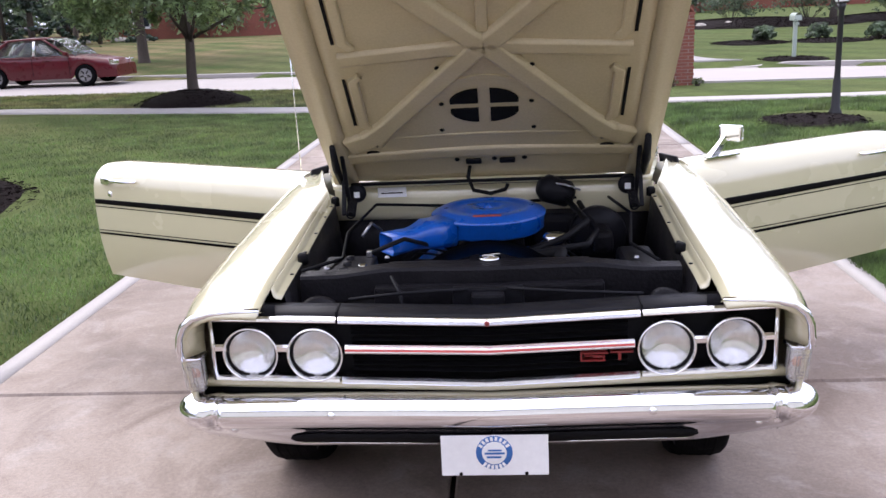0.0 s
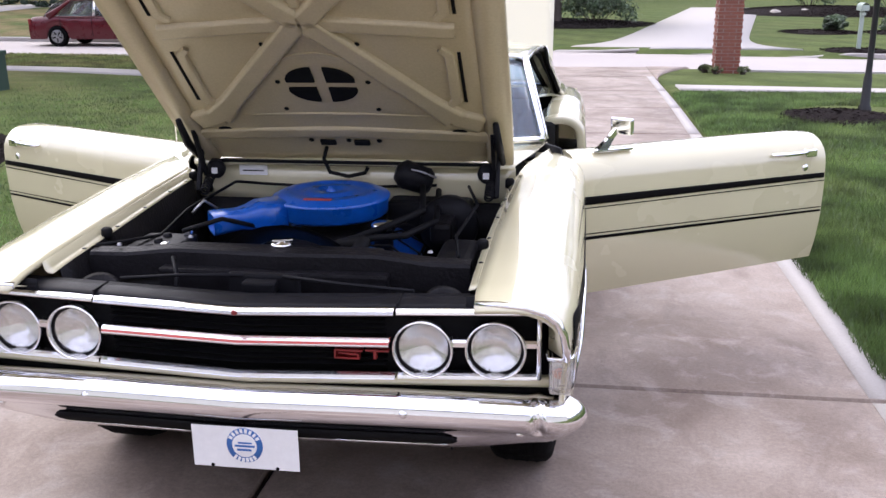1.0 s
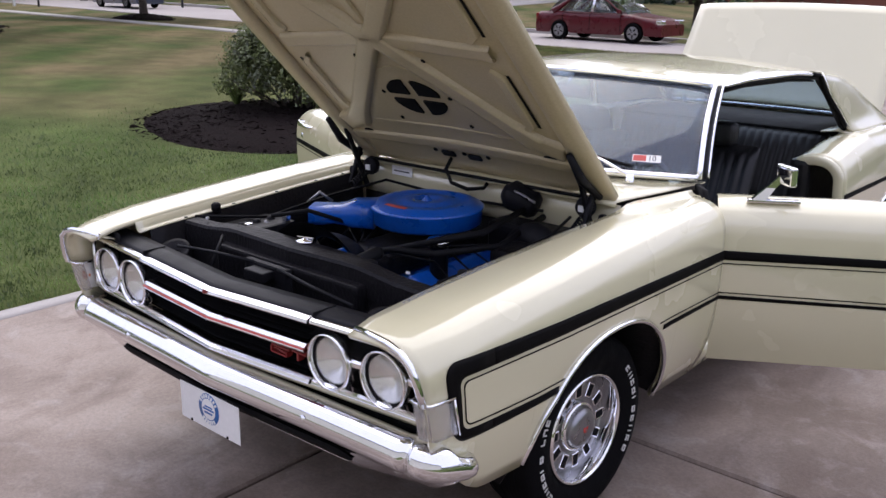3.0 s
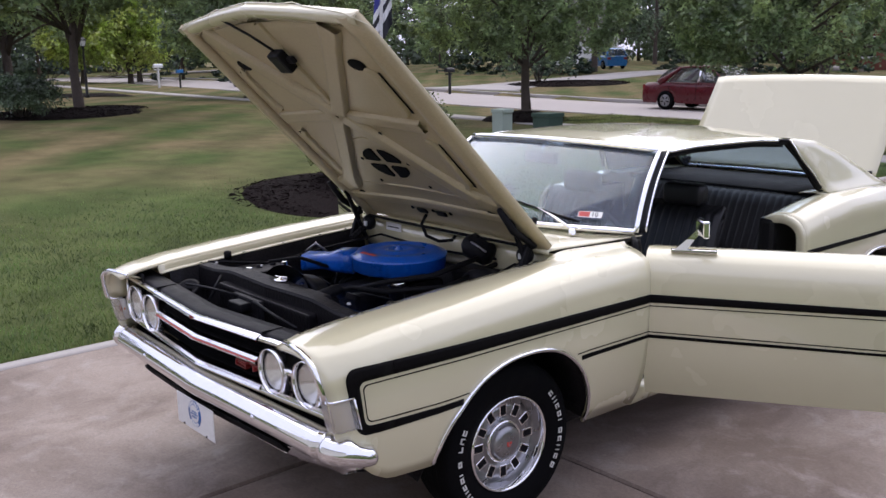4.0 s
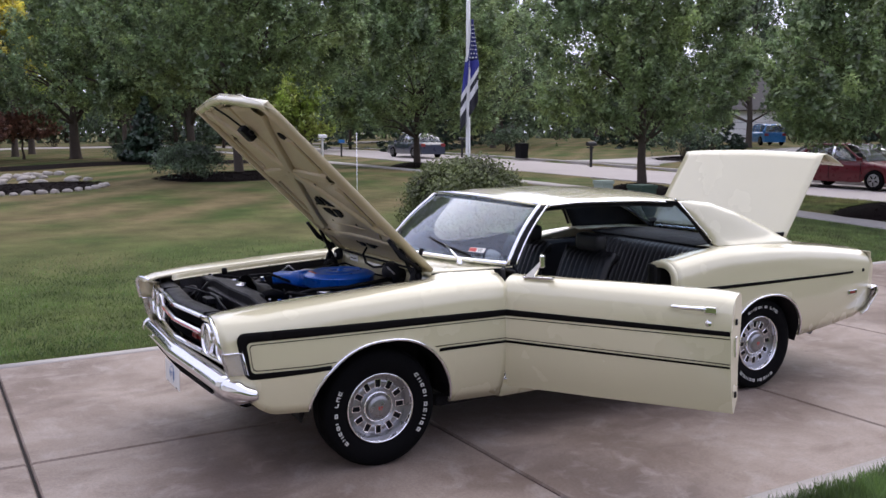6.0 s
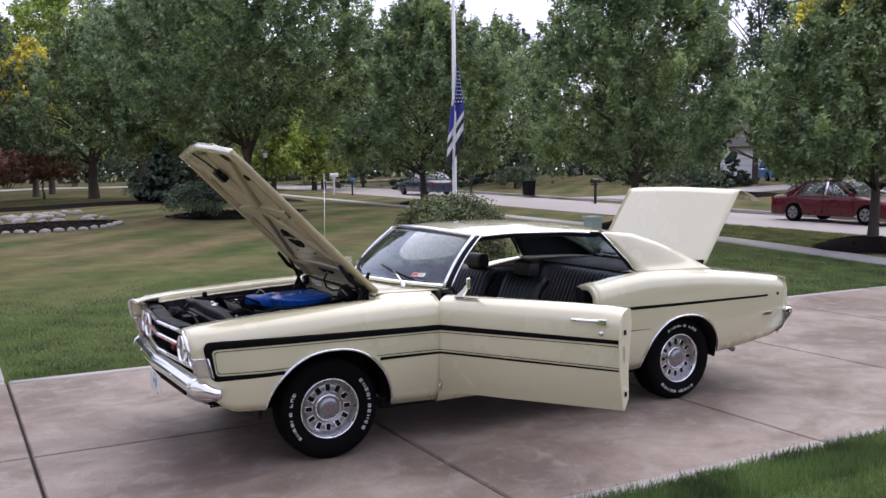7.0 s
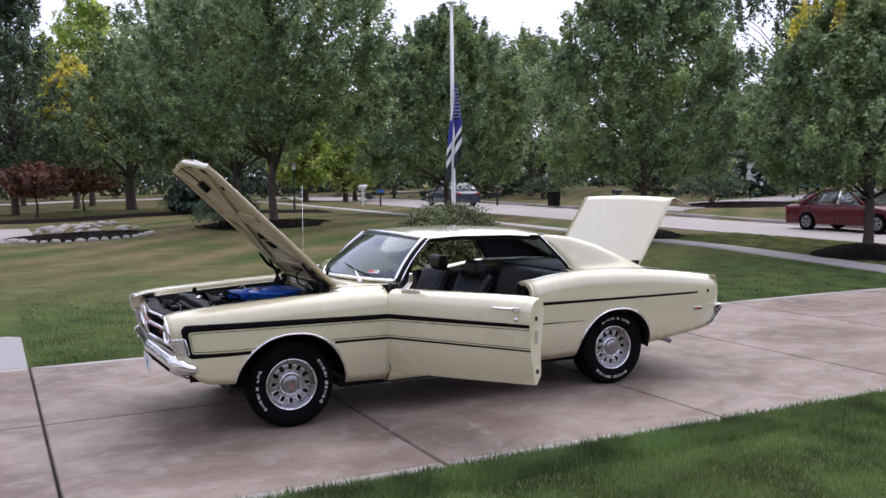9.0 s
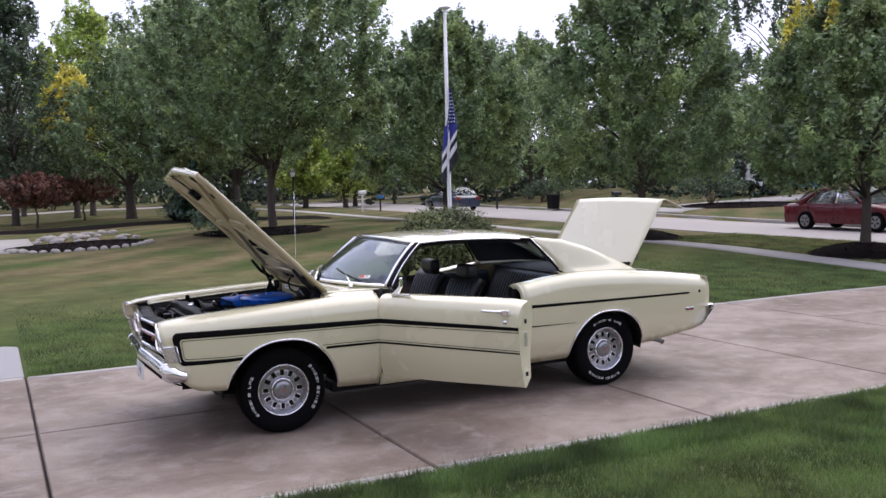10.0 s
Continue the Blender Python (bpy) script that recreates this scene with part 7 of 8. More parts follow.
# ---- lamp posts, pillar, boxes ----
def lamp_post(x, y, h, label):
    t = tagged(new("lamp_post"), label, "lamp post", "garden lamp posts")
    t.location = (x, y, ground_z(x, y) - 0.03)
    lathe("post", [(0.0, 0.0), (0.085, 0.0), (0.085, 0.10), (0.06, 0.16), (0.05, 0.5), (0.045, 0.52), (0.038, 0.60), (0.036, h - 0.1), (0.05, h - 0.06), (0.055, h), (0, h)], BLACK_IRON, t, "black post", 16, m=Euler((0, radians(-90), 0)).to_matrix().to_4x4())
    rows = [[(s * w, q * w, h + z) for s, q in ((-1, -1), (1, -1), (1, 1), (-1, 1))] for z, w in ((0, 0.06), (0.02, 0.075))]
    sheet("lantern_base", rows, BLACK_IRON, t, "black lantern base", closed=True, smooth=False)
    sheet("lantern_glass", [[(s * w, q * w, h + z) for s, q in ((-1, -1), (1, -1), (1, 1), (-1, 1))] for z, w in ((0.02, 0.065), (0.24, 0.10))], WHITE_PAINT, t, "pale frosted lantern glass", closed=True, smooth=False)
    for s, q in ((-1, -1), (1, -1), (1, 1), (-1, 1)):
        tube("lantern_bar", [(s * 0.07, q * 0.07, h + 0.02), (s * 0.105, q * 0.105, h + 0.25)], 0.008, BLACK_IRON, t, "", 5)
    sheet("lantern_roof", [[(s * w, q * w, h + z) for s, q in ((-1, -1), (1, -1), (1, 1), (-1, 1))] for z, w in ((0.24, 0.125), (0.30, 0.09), (0.36, 0.03), (0.41, 0.012))], BLACK_IRON, t, "black lantern roof", closed=True, smooth=False)
    return t


lamp_post(4.5, 10.2, 1.52, "black iron lamp post in a mulch ring on the lawn")
mulch_ring(4.06, 9.78, 0.75, 0.08, 7, "ring of dark mulch round the lamp post")
lamp_post(-34.4, 12.06, 2.05, "black iron lamp post standing on the lawn")
mulch_ring(-24.35, 8.95, 1.3, 0.08, 8, "ring of dark mulch round the lamp post")

PILLAR_AT = (3.85, 17.8)
pillar = tagged(new("brick_pillar"), "red brick mailbox pillar with arched top beside the street", "pillar")
pillar.location = (*PILLAR_AT, ground_z(*PILLAR_AT) - 0.02)


def utility_box(x, y, w, d, h, material, label):
    t = box("utility_box", (-w / 2, -d / 2, -0.05), (w / 2, d / 2, h), material, None, "", 0.03, seg=3)
    t.location = (x, y, ground_z(x, y))
    box("lid", (-w / 2 - 0.015, -d / 2 - 0.015, h - 0.06), (w / 2 + 0.015, d / 2 + 0.015, h + 0.015), material, t, "", 0.01)
    return tagged(t, label, "utility box", "utility boxes")


utility_box(-8.75, 11.6, 0.44, 0.40, 0.62, GREENBOX, "dark green utility box on the lawn")
utility_box(-10.3, 11.9, 0.32, 0.30, 0.60, PALEBOX, "pale green utility box on the lawn")


def mailbox(x, y, material, label, h=1.1, base=True):
    t = tagged(new("mailbox"), label, "mailbox", "mailboxes along the street")
    t.location = (x, y, ground_z(x, y) - 0.03)
    box("post", (-0.05, -0.05, 0), (0.05, 0.05, h), material, t, "", 0.008)
    rows = [[(0.10 * math.cos(a), yy, h + 0.10 + 0.11 * math.sin(a)) for a in np.linspace(0, math.pi, 9)] + [(-0.10, yy, h), (0.10, yy, h)] for yy in (-0.25, 0.25)]
    sheet("box_shell", rows, material, t, "rounded box", closed=True, smooth=False)
    box("front_flap", (-0.095, -0.256, h + 0.005), (0.095, -0.25, h + 0.15), material, t, "", 0.002)
    if base:
        box("arm", (-0.03, -0.25, h - 0.12), (0.03, 0.15, h - 0.05), material, t, "", 0.005)
    return t


mailbox(-42.9, 28.2, BLACK_IRON, "black post-mounted mailbox by the street")
mailbox(-29.4, 27.3, BLACK_IRON, "black post-mounted mailbox by the street")
mailbox(8.4, 24.8, PALEBOX, "pale grey post-mounted mailbox in a mulch ring", 1.12)
mulch_ring(8.4, 24.8, 1.0, 0.06, 9)
mailbox(-44.3, 19.5, WHITE_PAINT, "white post-mounted mailbox by the street")
bin_ = tagged(new("trash_bin"), "black plastic trash bin by the kerb", "bin")
bin_.location = (-37.5, 28.9, ground_z(-37.5, 29.2))
sheet("bin_body", [[(s * w, q * w, z) for s, q in ((-1, -1), (1, -1), (1, 1), (-1, 1))] for z, w in ((0, 0.25), (0.80, 0.28))], BLACK_RUBBER, bin_, "", closed=True, smooth=False)
box("bin_lid", (-0.30, -0.30, 0.80), (0.30, 0.30, 0.85), BLACK_RUBBER, bin_, "", 0.02)

# ---- flag and pole ----
pole = tagged(new("flagpole"), "white flagpole standing in the mulch bed", "flagpole")
pole.location = (-7.25, 6.5, ground_z(-7.25, 6.5) + 0.08)
lathe("shaft", [(0, 0), (0.055, 0), (0.05, 0.1), (0.038, 0.12), (0.036, 3.0), (0.028, 4.80), (0, 4.80)], WHITE_PAINT, pole, "white shaft", 14, m=Euler((0, radians(-90), 0)).to_matrix().to_4x4())
lathe("finial", [(0, 0.05), (0.10, 0.045), (0.11, 0.03), (0.03, 0.0), (0, 0)], WHITE_PAINT, pole, "pale finial", 14, m=Matrix.Translation((0, 0, 4.80)) @ Euler((0, radians(-90), 0)).to_matrix().to_4x4())
tube("halyard", [(0.05, -0.02, 0.9), (0.055, -0.02, 2.8), (0.03, -0.02, 4.78)], 0.004, WHITE_PAINT, pole, "thin rope", 5)
flag = tagged(new("flag"), "striped flag hanging limp from its pole", "flag")
flag.location, flag.rotation_euler = pole.location, (0, 0, radians(60))


def flag_point(s, d):
    """A place on the hanging cloth: s across it, d down its fall."""
    wide = 0.05 + 0.23 * smooth01(0.0, 0.65, d)
    shear = 0.42 * smooth01(0.36, 0.66, d) * (0.5 - s)
    fold = 0.035 * math.sin(s * 13 + d * 3) * (0.3 + d)
    return (0.045 - 0.10 * smooth01(0.1, 0.8, d) + (s - 0.25) * wide, fold - 0.05 + 0.04 * s, 3.40 - 1.52 * d - 1.1 * shear)


def cloth(name, s0, s1, d0, d1, material, label, lift=0.0):
    rows = [[Vector(flag_point(s0 + (s1 - s0) * i / 10, d0 + (d1 - d0) * k / 14)) + Vector((0, -lift, 0)) for i in range(11)] for k in range(15)]
    return sheet(name, [[tuple(p) for p in r] for r in rows], material, flag, label, thick=0.004)


cloth("canton", 0.18, 1.0, 0.0, 0.42, FLAG_NAVY, "dark starred field")
cloth("flag_stripe", 0.0, 0.18, 0.10, 0.42, FLAG_WHITE, "")
for mt, a, b in ((FLAG_BLUE, 0.42, 0.62), (FLAG_WHITE, 0.62, 0.695), (FLAG_BLACK, 0.695, 0.765), (FLAG_WHITE, 0.765, 0.85), (FLAG_BLACK, 0.85, 1.0)):
    cloth("flag_stripe", 0.0, 1.0, a, b, mt, "")
for i in range(3):
    for k in range(9):
        p = Vector(flag_point(0.33 + 0.25 * i + 0.08 * (k % 2), 0.06 + 0.041 * k))
        q = 0.006 + 0.0006 * k
        bm = bmesh.new()
        add_box(bm, p + Vector((-q, -0.012, -q)), p + Vector((q, 0.012, q)))
        part("star", bm, FLAG_WHITE, flag, smooth=False)


# ---- parked cars beyond ----
def sedan(x, y, yaw, paint, label, length=4.8, width=1.78, height=1.46, name="sedan", van=False):
    t = tagged(new(name), label, "car", "parked cars")
    t.location, t.rotation_euler = (x, y, road_z(x) if near_kerb(x) < y < far_kerb(x) else ground_z(x, y)), (0, 0, radians(yaw))
    hl, hw = length / 2, width / 2
    if van:
        top = [(-hl, 0.9), (-hl + 0.15, 1.0), (hl - 1.1, 0.98), (hl - 0.1, 0.75), (hl, 0.6)]
    else:
        top = [(-hl, 0.78), (-hl + 0.08, 0.92), (-hl + 0.9, 0.96), (0.2, 0.94), (hl - 1.35, 0.93), (hl - 0.25, 0.76), (hl, 0.60)]
    rows = []
    wy = (-hl + 0.205 * length, hl - 0.205 * length)
    st = sorted(set(list(np.linspace(-hl, hl, 41)) + [w + d for w in wy for d in (-0.36, -0.34, -0.28, -0.2, -0.1, 0, 0.1, 0.2, 0.28, 0.34, 0.36)]))
    for u in st:
        zt = along(top, u)
        taper = 1 - 0.10 * (abs(u) / hl) ** 4
        lowz = 0.24
        for w in wy:
            if abs(u - w) < 0.36:
                lowz = max(lowz, 0.30 + math.sqrt(max(0, 0.36**2 - (u - w) ** 2)) * 1.0)
        lowz = min(lowz, zt - 0.08)
        half = [(hw * taper * 0.95, lowz), (hw * taper, lowz + (zt - lowz) * 0.35), (hw * taper * 0.99, lowz + (zt - lowz) * 0.75), (hw * taper * 0.92, zt - 0.02), (hw * taper * 0.75, zt)]
        rows.append([(u, -a, b) for a, b in half] + [(u, a, b) for a, b in half[::-1]])
    sheet("body", rows, paint, t, "painted body")
    for nm, r_ in (("rear_panel", rows[0]), ("front_panel", rows[-1])):
        bm = bmesh.new()
        bm.faces.new([bm.verts.new(p) for p in r_])
        part(nm, bm, paint, t, "", smooth=False)
    c0, c1, c2, c3 = (-hl + 0.60, -hl + 1.30, 0.15, hl - 1.32) if not van else (-hl + 0.05, -hl + 0.25, 0.6, hl - 0.9)
    gz = 0.90
    base_w, top_w = hw * 0.91, hw * 0.70
    peak = lambda u: height - 0.045 * ((u - 0.35 * c1 - 0.65 * c2) / 0.9) ** 2
    across = (-1, -0.6, 0, 0.6, 1)
    over = lambda u, w, z: [(u - 0.10 * s * s * (1 if u < 0 else -1), s * w, z + 0.03 * (1 - s * s)) for s in across]
    for nm, ua, ub in (("rear_window", c0, c1), ("windscreen", c3, c2)):
        sheet(nm, [over(ua + (ub - ua) * k / 5, base_w + (top_w - base_w) * (k / 5) ** 0.85, gz + (peak(ub) - gz) * math.sin(k / 5 * math.pi / 2) ** 0.9) for k in range(6)], CARGLASS, t, "raked curved glass", thick=0.006)
    sheet("roof", [over(c1 + (c2 - c1) * k / 6, top_w * (1 + 0.03 * math.sin(math.pi * k / 6)), peak(c1 + (c2 - c1) * k / 6) + 0.004) for k in range(7)], paint, t, "painted roof", thick=0.035)
    for s in (-1, 1):
        edge = lambda u, f: (u, s * (base_w + (top_w - base_w) * f), gz + 0.02 + (peak(min(max(u, c1), c2)) - 0.04 - gz) * f)
        mid = -0.16 if not van else 0.0
        for nm, uu in (("rear_side_window", (c0 + 0.42, c1 + 0.10, mid - 0.05, mid - 0.05)), ("front_side_window", (mid + 0.05, mid + 0.05, c2 - 0.05, c3 - 0.30))):
            sheet(nm, [[edge(uu[0] + (uu[1] - uu[0]) * f, f), edge(uu[3] + (uu[2] - uu[3]) * f, f)] for f in (0, 0.25, 0.5, 0.75, 0.97)], CARGLASS, t, "side window glass", thick=0.005)
        tube("rear_pillar", [edge(c0 + 0.10 + (c1 - c0) * f, f) for f in (0, 0.3, 0.6, 0.85, 1.0)], [0.12, 0.09, 0.065, 0.045, 0.035], paint, t, "", 7)
        tube("front_pillar", [edge(c3 - 0.12 + (c2 - c3 + 0.10) * f, f) for f in (0, 0.3, 0.6, 0.85, 1.0)], 0.034, paint, t, "", 6)
        tube("roof_rail", [edge(c1 + (c2 - c1) * k / 5, 1.02) for k in range(6)], 0.032, paint, t, "", 6)
        for q in (-0.022, 0.022):
            tube("centre_pillar", [edge(mid + q, f) for f in (-0.02, 0.5, 1.0)], 0.020, CHROME if not van else paint, t, "bright centre pillar" if not van else "", 6)
        tube("belt_moulding", [(u, s * (base_w + 0.035), gz + 0.012) for u in np.linspace(c0 + 0.35, c3 - 0.2, 6)], 0.014, paint, t, "", 5)
        box("front_seat", (-0.15, s * 0.38 - 0.24, 0.55), (0.02, s * 0.38 + 0.24, 1.16), VINYL, t, "dark seat", 0.05)
        for w in wy:
            wl_ = lathe("wheel", [(0.20, 0.07), (0.215, 0.10), (0.29, 0.10), (0.32, 0.07), (0.325, 0), (0.32, -0.07), (0.20, -0.09)], RUBBER, t, "dark tyre", 24, m=Matrix.Translation((w, s * (hw - 0.10), 0.325)) @ Euler((0, 0, s * radians(90))).to_matrix().to_4x4())
            lathe("rim", [(0.0, 0.085), (0.06, 0.088), (0.08, 0.07), (0.17, 0.085), (0.205, 0.092), (0.21, 0.06)], ARGENT, wl_, "silver rim", 20, m=Matrix.Translation((w, s * (hw - 0.10), 0.325)) @ Euler((0, 0, s * radians(90))).to_matrix().to_4x4())
            bm = bmesh.new()
            for k in range(5):
                add_box(bm, (0.080, -0.02, 0.06), (0.0895, 0.02, 0.17), Matrix.Translation((w, s * (hw - 0.10), 0.325)) @ Euler((0, 0, s * radians(90))).to_matrix().to_4x4() @ Euler((radians(72 * k + 36), 0, 0)).to_matrix().to_4x4())
            part("rim_gap", bm, DARK_PARTS_SHADE, wl_, "dark rim gaps", smooth=False)
        box("headlight", (hl - 0.22, s * hw * 0.72 - 0.16, 0.60), (hl - 0.02, s * hw * 0.72 + 0.16, 0.74), STAINLESS, t, "bright headlight", 0.03)
        box("tail_light", (-hl - 0.01, s * hw * 0.74 - 0.14, 0.68), (-hl + 0.08, s * hw * 0.74 + 0.14, 0.86), RED, t, "red tail light", 0.02)
        box("door_mirror", (0.85, s * (hw + 0.04) - 0.08, 0.93), (0.97, s * (hw + 0.04) + 0.08, 1.05), paint, t, "", 0.03)
        for hx in (-0.75, 0.25):
            box("door_handle", (hx - 0.09, s * hw * 0.995 - 0.015, 0.79), (hx + 0.09, s * hw * 0.995 + 0.015, 0.82), paint, t, "", 0.006)
        for hx in (-1.25, -0.2, 0.95):
            box("door_seam", (hx - 0.006, s * hw * 0.998 - 0.004, 0.34), (hx + 0.006, s * hw * 0.998 + 0.004, 0.88), DARK_PARTS_SHADE, t, "", 0)
    return t


sedan(-14.13, 25.78, 1, MAROON, "dark red four-door sedan parked at the far kerb", 4.76, 1.78, 1.46)
sedan(-44.0, 25.5, 178, NAVY, "dark blue sedan parked along the street")
sedan(-41.2, 53.6, 150, SKYBLUE, "bright blue compact car parked by the garage", 3.9, 1.7, 1.55, "compact_car", True)

BLACKCAR = mat("black_car_paint", (0.008, 0.008, 0.010), 0.3, vary=0.05, coat=1.0)
sedan(-50.0, 92.0, 60, BLACKCAR, "black sport utility vehicle parked far beyond the street", 4.8, 1.95, 1.85, "utility_vehicle", True)
sedan(-43.0, 90.5, 20, BLACKCAR, "black sedan parked far beyond the street")


# ---- houses beyond ----
def house(x, y, w, d, h, wall, label, seed, yaw=0.0, garage=False, windows=4):
    t = tagged(new("house"), label, "house", "houses beyond the street")
    z = ground_z(x, y) - 0.3
    t.location, t.rotation_euler = (x, y, z), (0, 0, radians(yaw))
    box("wall", (-w / 2, -d / 2, 0), (w / 2, d / 2, h), wall, t, "outer walls", 0)
    o = 0.5
    sheet("roof", [[(-w / 2 - o, -d / 2 - o, h), (w / 2 + o, -d / 2 - o, h)], [(-w / 2 - o + 1.5, 0, h + d * 0.42), (w / 2 + o - 1.5, 0, h + d * 0.42)], [(-w / 2 - o, d / 2 + o, h), (w / 2 + o, d / 2 + o, h)]], ROOFMAT, t, "grey shingle roof", thick=0.12, smooth=False)
    if garage:
        g = box("garage_door", (-2.4, -d / 2 - 0.04, 0.3), (2.4, -d / 2 + 0.02, 2.5), WHITE_PAINT, t, "white panelled garage door", 0.01)
        for k in range(1, 4):
            box("panel_seam", (-2.4, -d / 2 - 0.05, 0.3 + 0.55 * k - 0.01), (2.4, -d / 2 - 0.041, 0.3 + 0.55 * k + 0.01), DARK_PARTS_SHADE, g, "", 0)
    else:
        for k in range(windows):
            xx = -w / 2 + w * (k + 0.5) / windows
            f = box("window", (xx - 0.6, -d / 2 - 0.05, 1.2), (xx + 0.6, -d / 2 + 0.02, 2.6), WHITE_PAINT, t, "white framed window", 0.01)
            for s in (-1, 1):
                box("pane", (xx + s * 0.27 - 0.24, -d / 2 - 0.07, 1.28), (xx + s * 0.27 + 0.24, -d / 2 - 0.045, 2.52), DARKGLASS, f, "", 0)
            box("sill", (xx - 0.68, -d / 2 - 0.12, 1.12), (xx + 0.68, -d / 2 - 0.0, 1.2), WHITE_PAINT, f, "", 0.005)
    return t


house(-14.5, 66, 26, 11, 3.8, BRICK, "single-storey red brick house beyond the street", 1, 3, windows=5)
house(-52.2, 62.8, 6.5, 9, 3.0, SIDING, "white house with a white garage door", 2, 44, garage=True)
house(29, 107, 21, 13, 4.6, BRICK, "red brick house beyond the street", 3, -4)

# Unseen plain house front at the driveway's end, garage closed, added to bounce light.
unseen_house = tagged(new("house"), "unseen pale house front with a white garage door, added to bounce light", "house")
box("wall", (-9.0, -9.2, -0.1), (15.0, -8.8, 5.6), UNSEEN_SIDING, unseen_house, "pale front wall added to bounce light", 0.01)
door_panel = box("garage_door", (-2.4, -8.8, 0.0), (2.3, -8.74, 2.15), SIDING, unseen_house, "pale garage door of the unseen house", 0.01)
for k in range(1, 4):
    box("panel_groove", (-2.38, -8.742, 0.53 * k), (2.28, -8.734, 0.53 * k + 0.03), CONCRETE_PALE, door_panel, "", 0.0)
sheet("roof", [[(-9.5, -8.3, 5.5), (15.5, -8.3, 5.5)], [(-8.5, -13.0, 8.0), (14.5, -13.0, 8.0)]], ROOFMAT, unseen_house, "grey shingle roof", thick=0.15)

# Trees and shrubs of the distance.
FAR = "tall full tree beyond the street"
far_trees = [
    (-52.0, 36.5, 11.5, 5.6, 2.4, LEAF, 21, "oval"), (-62.0, 44.0, 13.0, 5.8, 2.4, LEAF_DARK, 22, "oval"), (-37.0, 47.0, 17.0, 5.4, 2.1, LEAF_DARK, 23, "oval"),
    (-28.7, 52.7, 16.6, 5.8, 3.0, LEAF_DARK, 24, "cone"), (-58.0, 51.5, 17.6, 6.8, 2.7, LEAF_DARK, 25, "oval"), (-68.2, 38.7, 16.2, 6.8, 2.7, LEAF, 26, "oval"),
    (-56.6, 19.9, 5.4, 2.4, 1.5, LEAF_BRIGHT, 27, "oval"), (-62.3, 26.0, 5.2, 2.3, 1.5, LEAF_BRIGHT, 28, "oval"), (-57.6, 23.4, 5.8, 2.4, 1.6, LEAF_BRIGHT, 58, "oval"), (-68.4, 13.1, 17.6, 7.5, 2.7, LEAF, 29, "oval"),
    (-73.4, 1.6, 13.5, 6.8, 3.0, LEAF_DARK, 30, "oval"), (-59.3, -5.6, 13.8, 5.0, 3.0, LEAF_DARK, 41, "oval"), (-48.9, -10.1, 14.5, 6.6, 3.3, LEAF_DARK, 42, "oval"),
    (-60.5, 5.6, 14.0, 3.8, 4.0, LEAF_BRIGHT, 44, "oval"), (-56.0, 4.2, 8.6, 1.2, 5.0, LEAF_SUNLIT_GOLD, 52, "oval"), (-49.6, 0.4, 14.0, 4.0, 2.0, LEAF_DARK, 57, "cone"), (-83.6, 46.4, 18.9, 8.1, 2.7, LEAF_DARK, 45, "oval"),
    (-19.6, 77.1, 17.6, 6.8, 2.7, LEAF_DARK, 46, "oval"), (-36.2, 74.5, 20.3, 7.4, 2.7, LEAF_DARK, 47, "oval"), (-50.3, 72.0, 20.3, 8.1, 2.7, LEAF_DARK, 48, "oval"),
    (-0.3, 37.6, 11.0, 4.0, 2.6, LEAF, 49, "oval"), (-14.1, 33.2, 10.5, 4.0, 2.6, LEAF, 50, "oval"), (2.2, 79.6, 17.6, 6.8, 2.7, LEAF_DARK, 51, "oval"),
    (-93.8, 23.3, 20.3, 8.1, 2.7, LEAF_DARK, 53, "oval"), (-91.3, -10.0, 20.3, 8.1, 2.7, LEAF_DARK, 54, "oval"), (19.0, 52.5, 13.8, 5.5, 3.0, LEAF, 55, "oval"), (37.0, 64.8, 16.4, 6.8, 3.0, LEAF_DARK, 56, "oval"),
]
for x, y, h, r, b, lf, sd, sh in far_trees:
    tree(x, y, h, r, b, lf, {LEAF_BRIGHT: "small bright green sunlit tree beyond the lawn", LEAF_SUNLIT_GOLD: "tall tree with golden sunlit leaves"}.get(lf, FAR), sd, 190, 75, 0.23, 0.20, sh, "distant trees", tuft=1.7)
for x, y, w, h, sd in ((-1.8, 38.3, 2.8, 1.1, 1), (1.4, 38.1, 3.4, 1.15, 2), (-30.8, 34.9, 4.1, 2.0, 3), (-20.1, 60.3, 5.5, 1.9, 5), (-9.7, 60.6, 5.5, 1.8, 6), (-46.5, 33.9, 3.1, 1.5, 7), (9.8, 33.0, 0.9, 0.6, 8), (12.0, 33.6, 0.9, 0.6, 9), (13.9, 32.8, 0.9, 0.6, 10), (13.2, 52.3, 3.6, 1.8, 12), (17.8, 53.2, 4.1, 2.1, 13), (22.3, 51.9, 3.6, 1.8, 14), (27.1, 53.7, 4.5, 2.2, 15), (-1.2, 60.7, 4.2, 1.8, 11)):
    shrub(x, y, w, h, LEAF_DARK, "dark rounded shrub beyond the street", 200 + sd, per=30, clumps=80, size=0.13, group="distant shrubs")
for k, (x, y) in enumerate(((9.3, 33.1), (12.2, 32.9), (15.2, 33.5))):
    mulch_ring(x, y, 1.5, 0.08, 20 + k, "bed of dark mulch with low shrubs")
mulch_ring(13.8, 50.1, 5.7, 0.35, 28, "broad bed of dark mulch with shrubs")
mulch_ring(23.6, 51.2, 5.8, 0.35, 29, "broad bed of dark mulch with shrubs")
mulch_ring(0.0, 38.0, 4.0, 0.10, 25, "bed of dark mulch with shrubs")
mulch_ring(-28.8, 35.0, 3.3, 0.10, 26, "bed of dark mulch with shrubs")
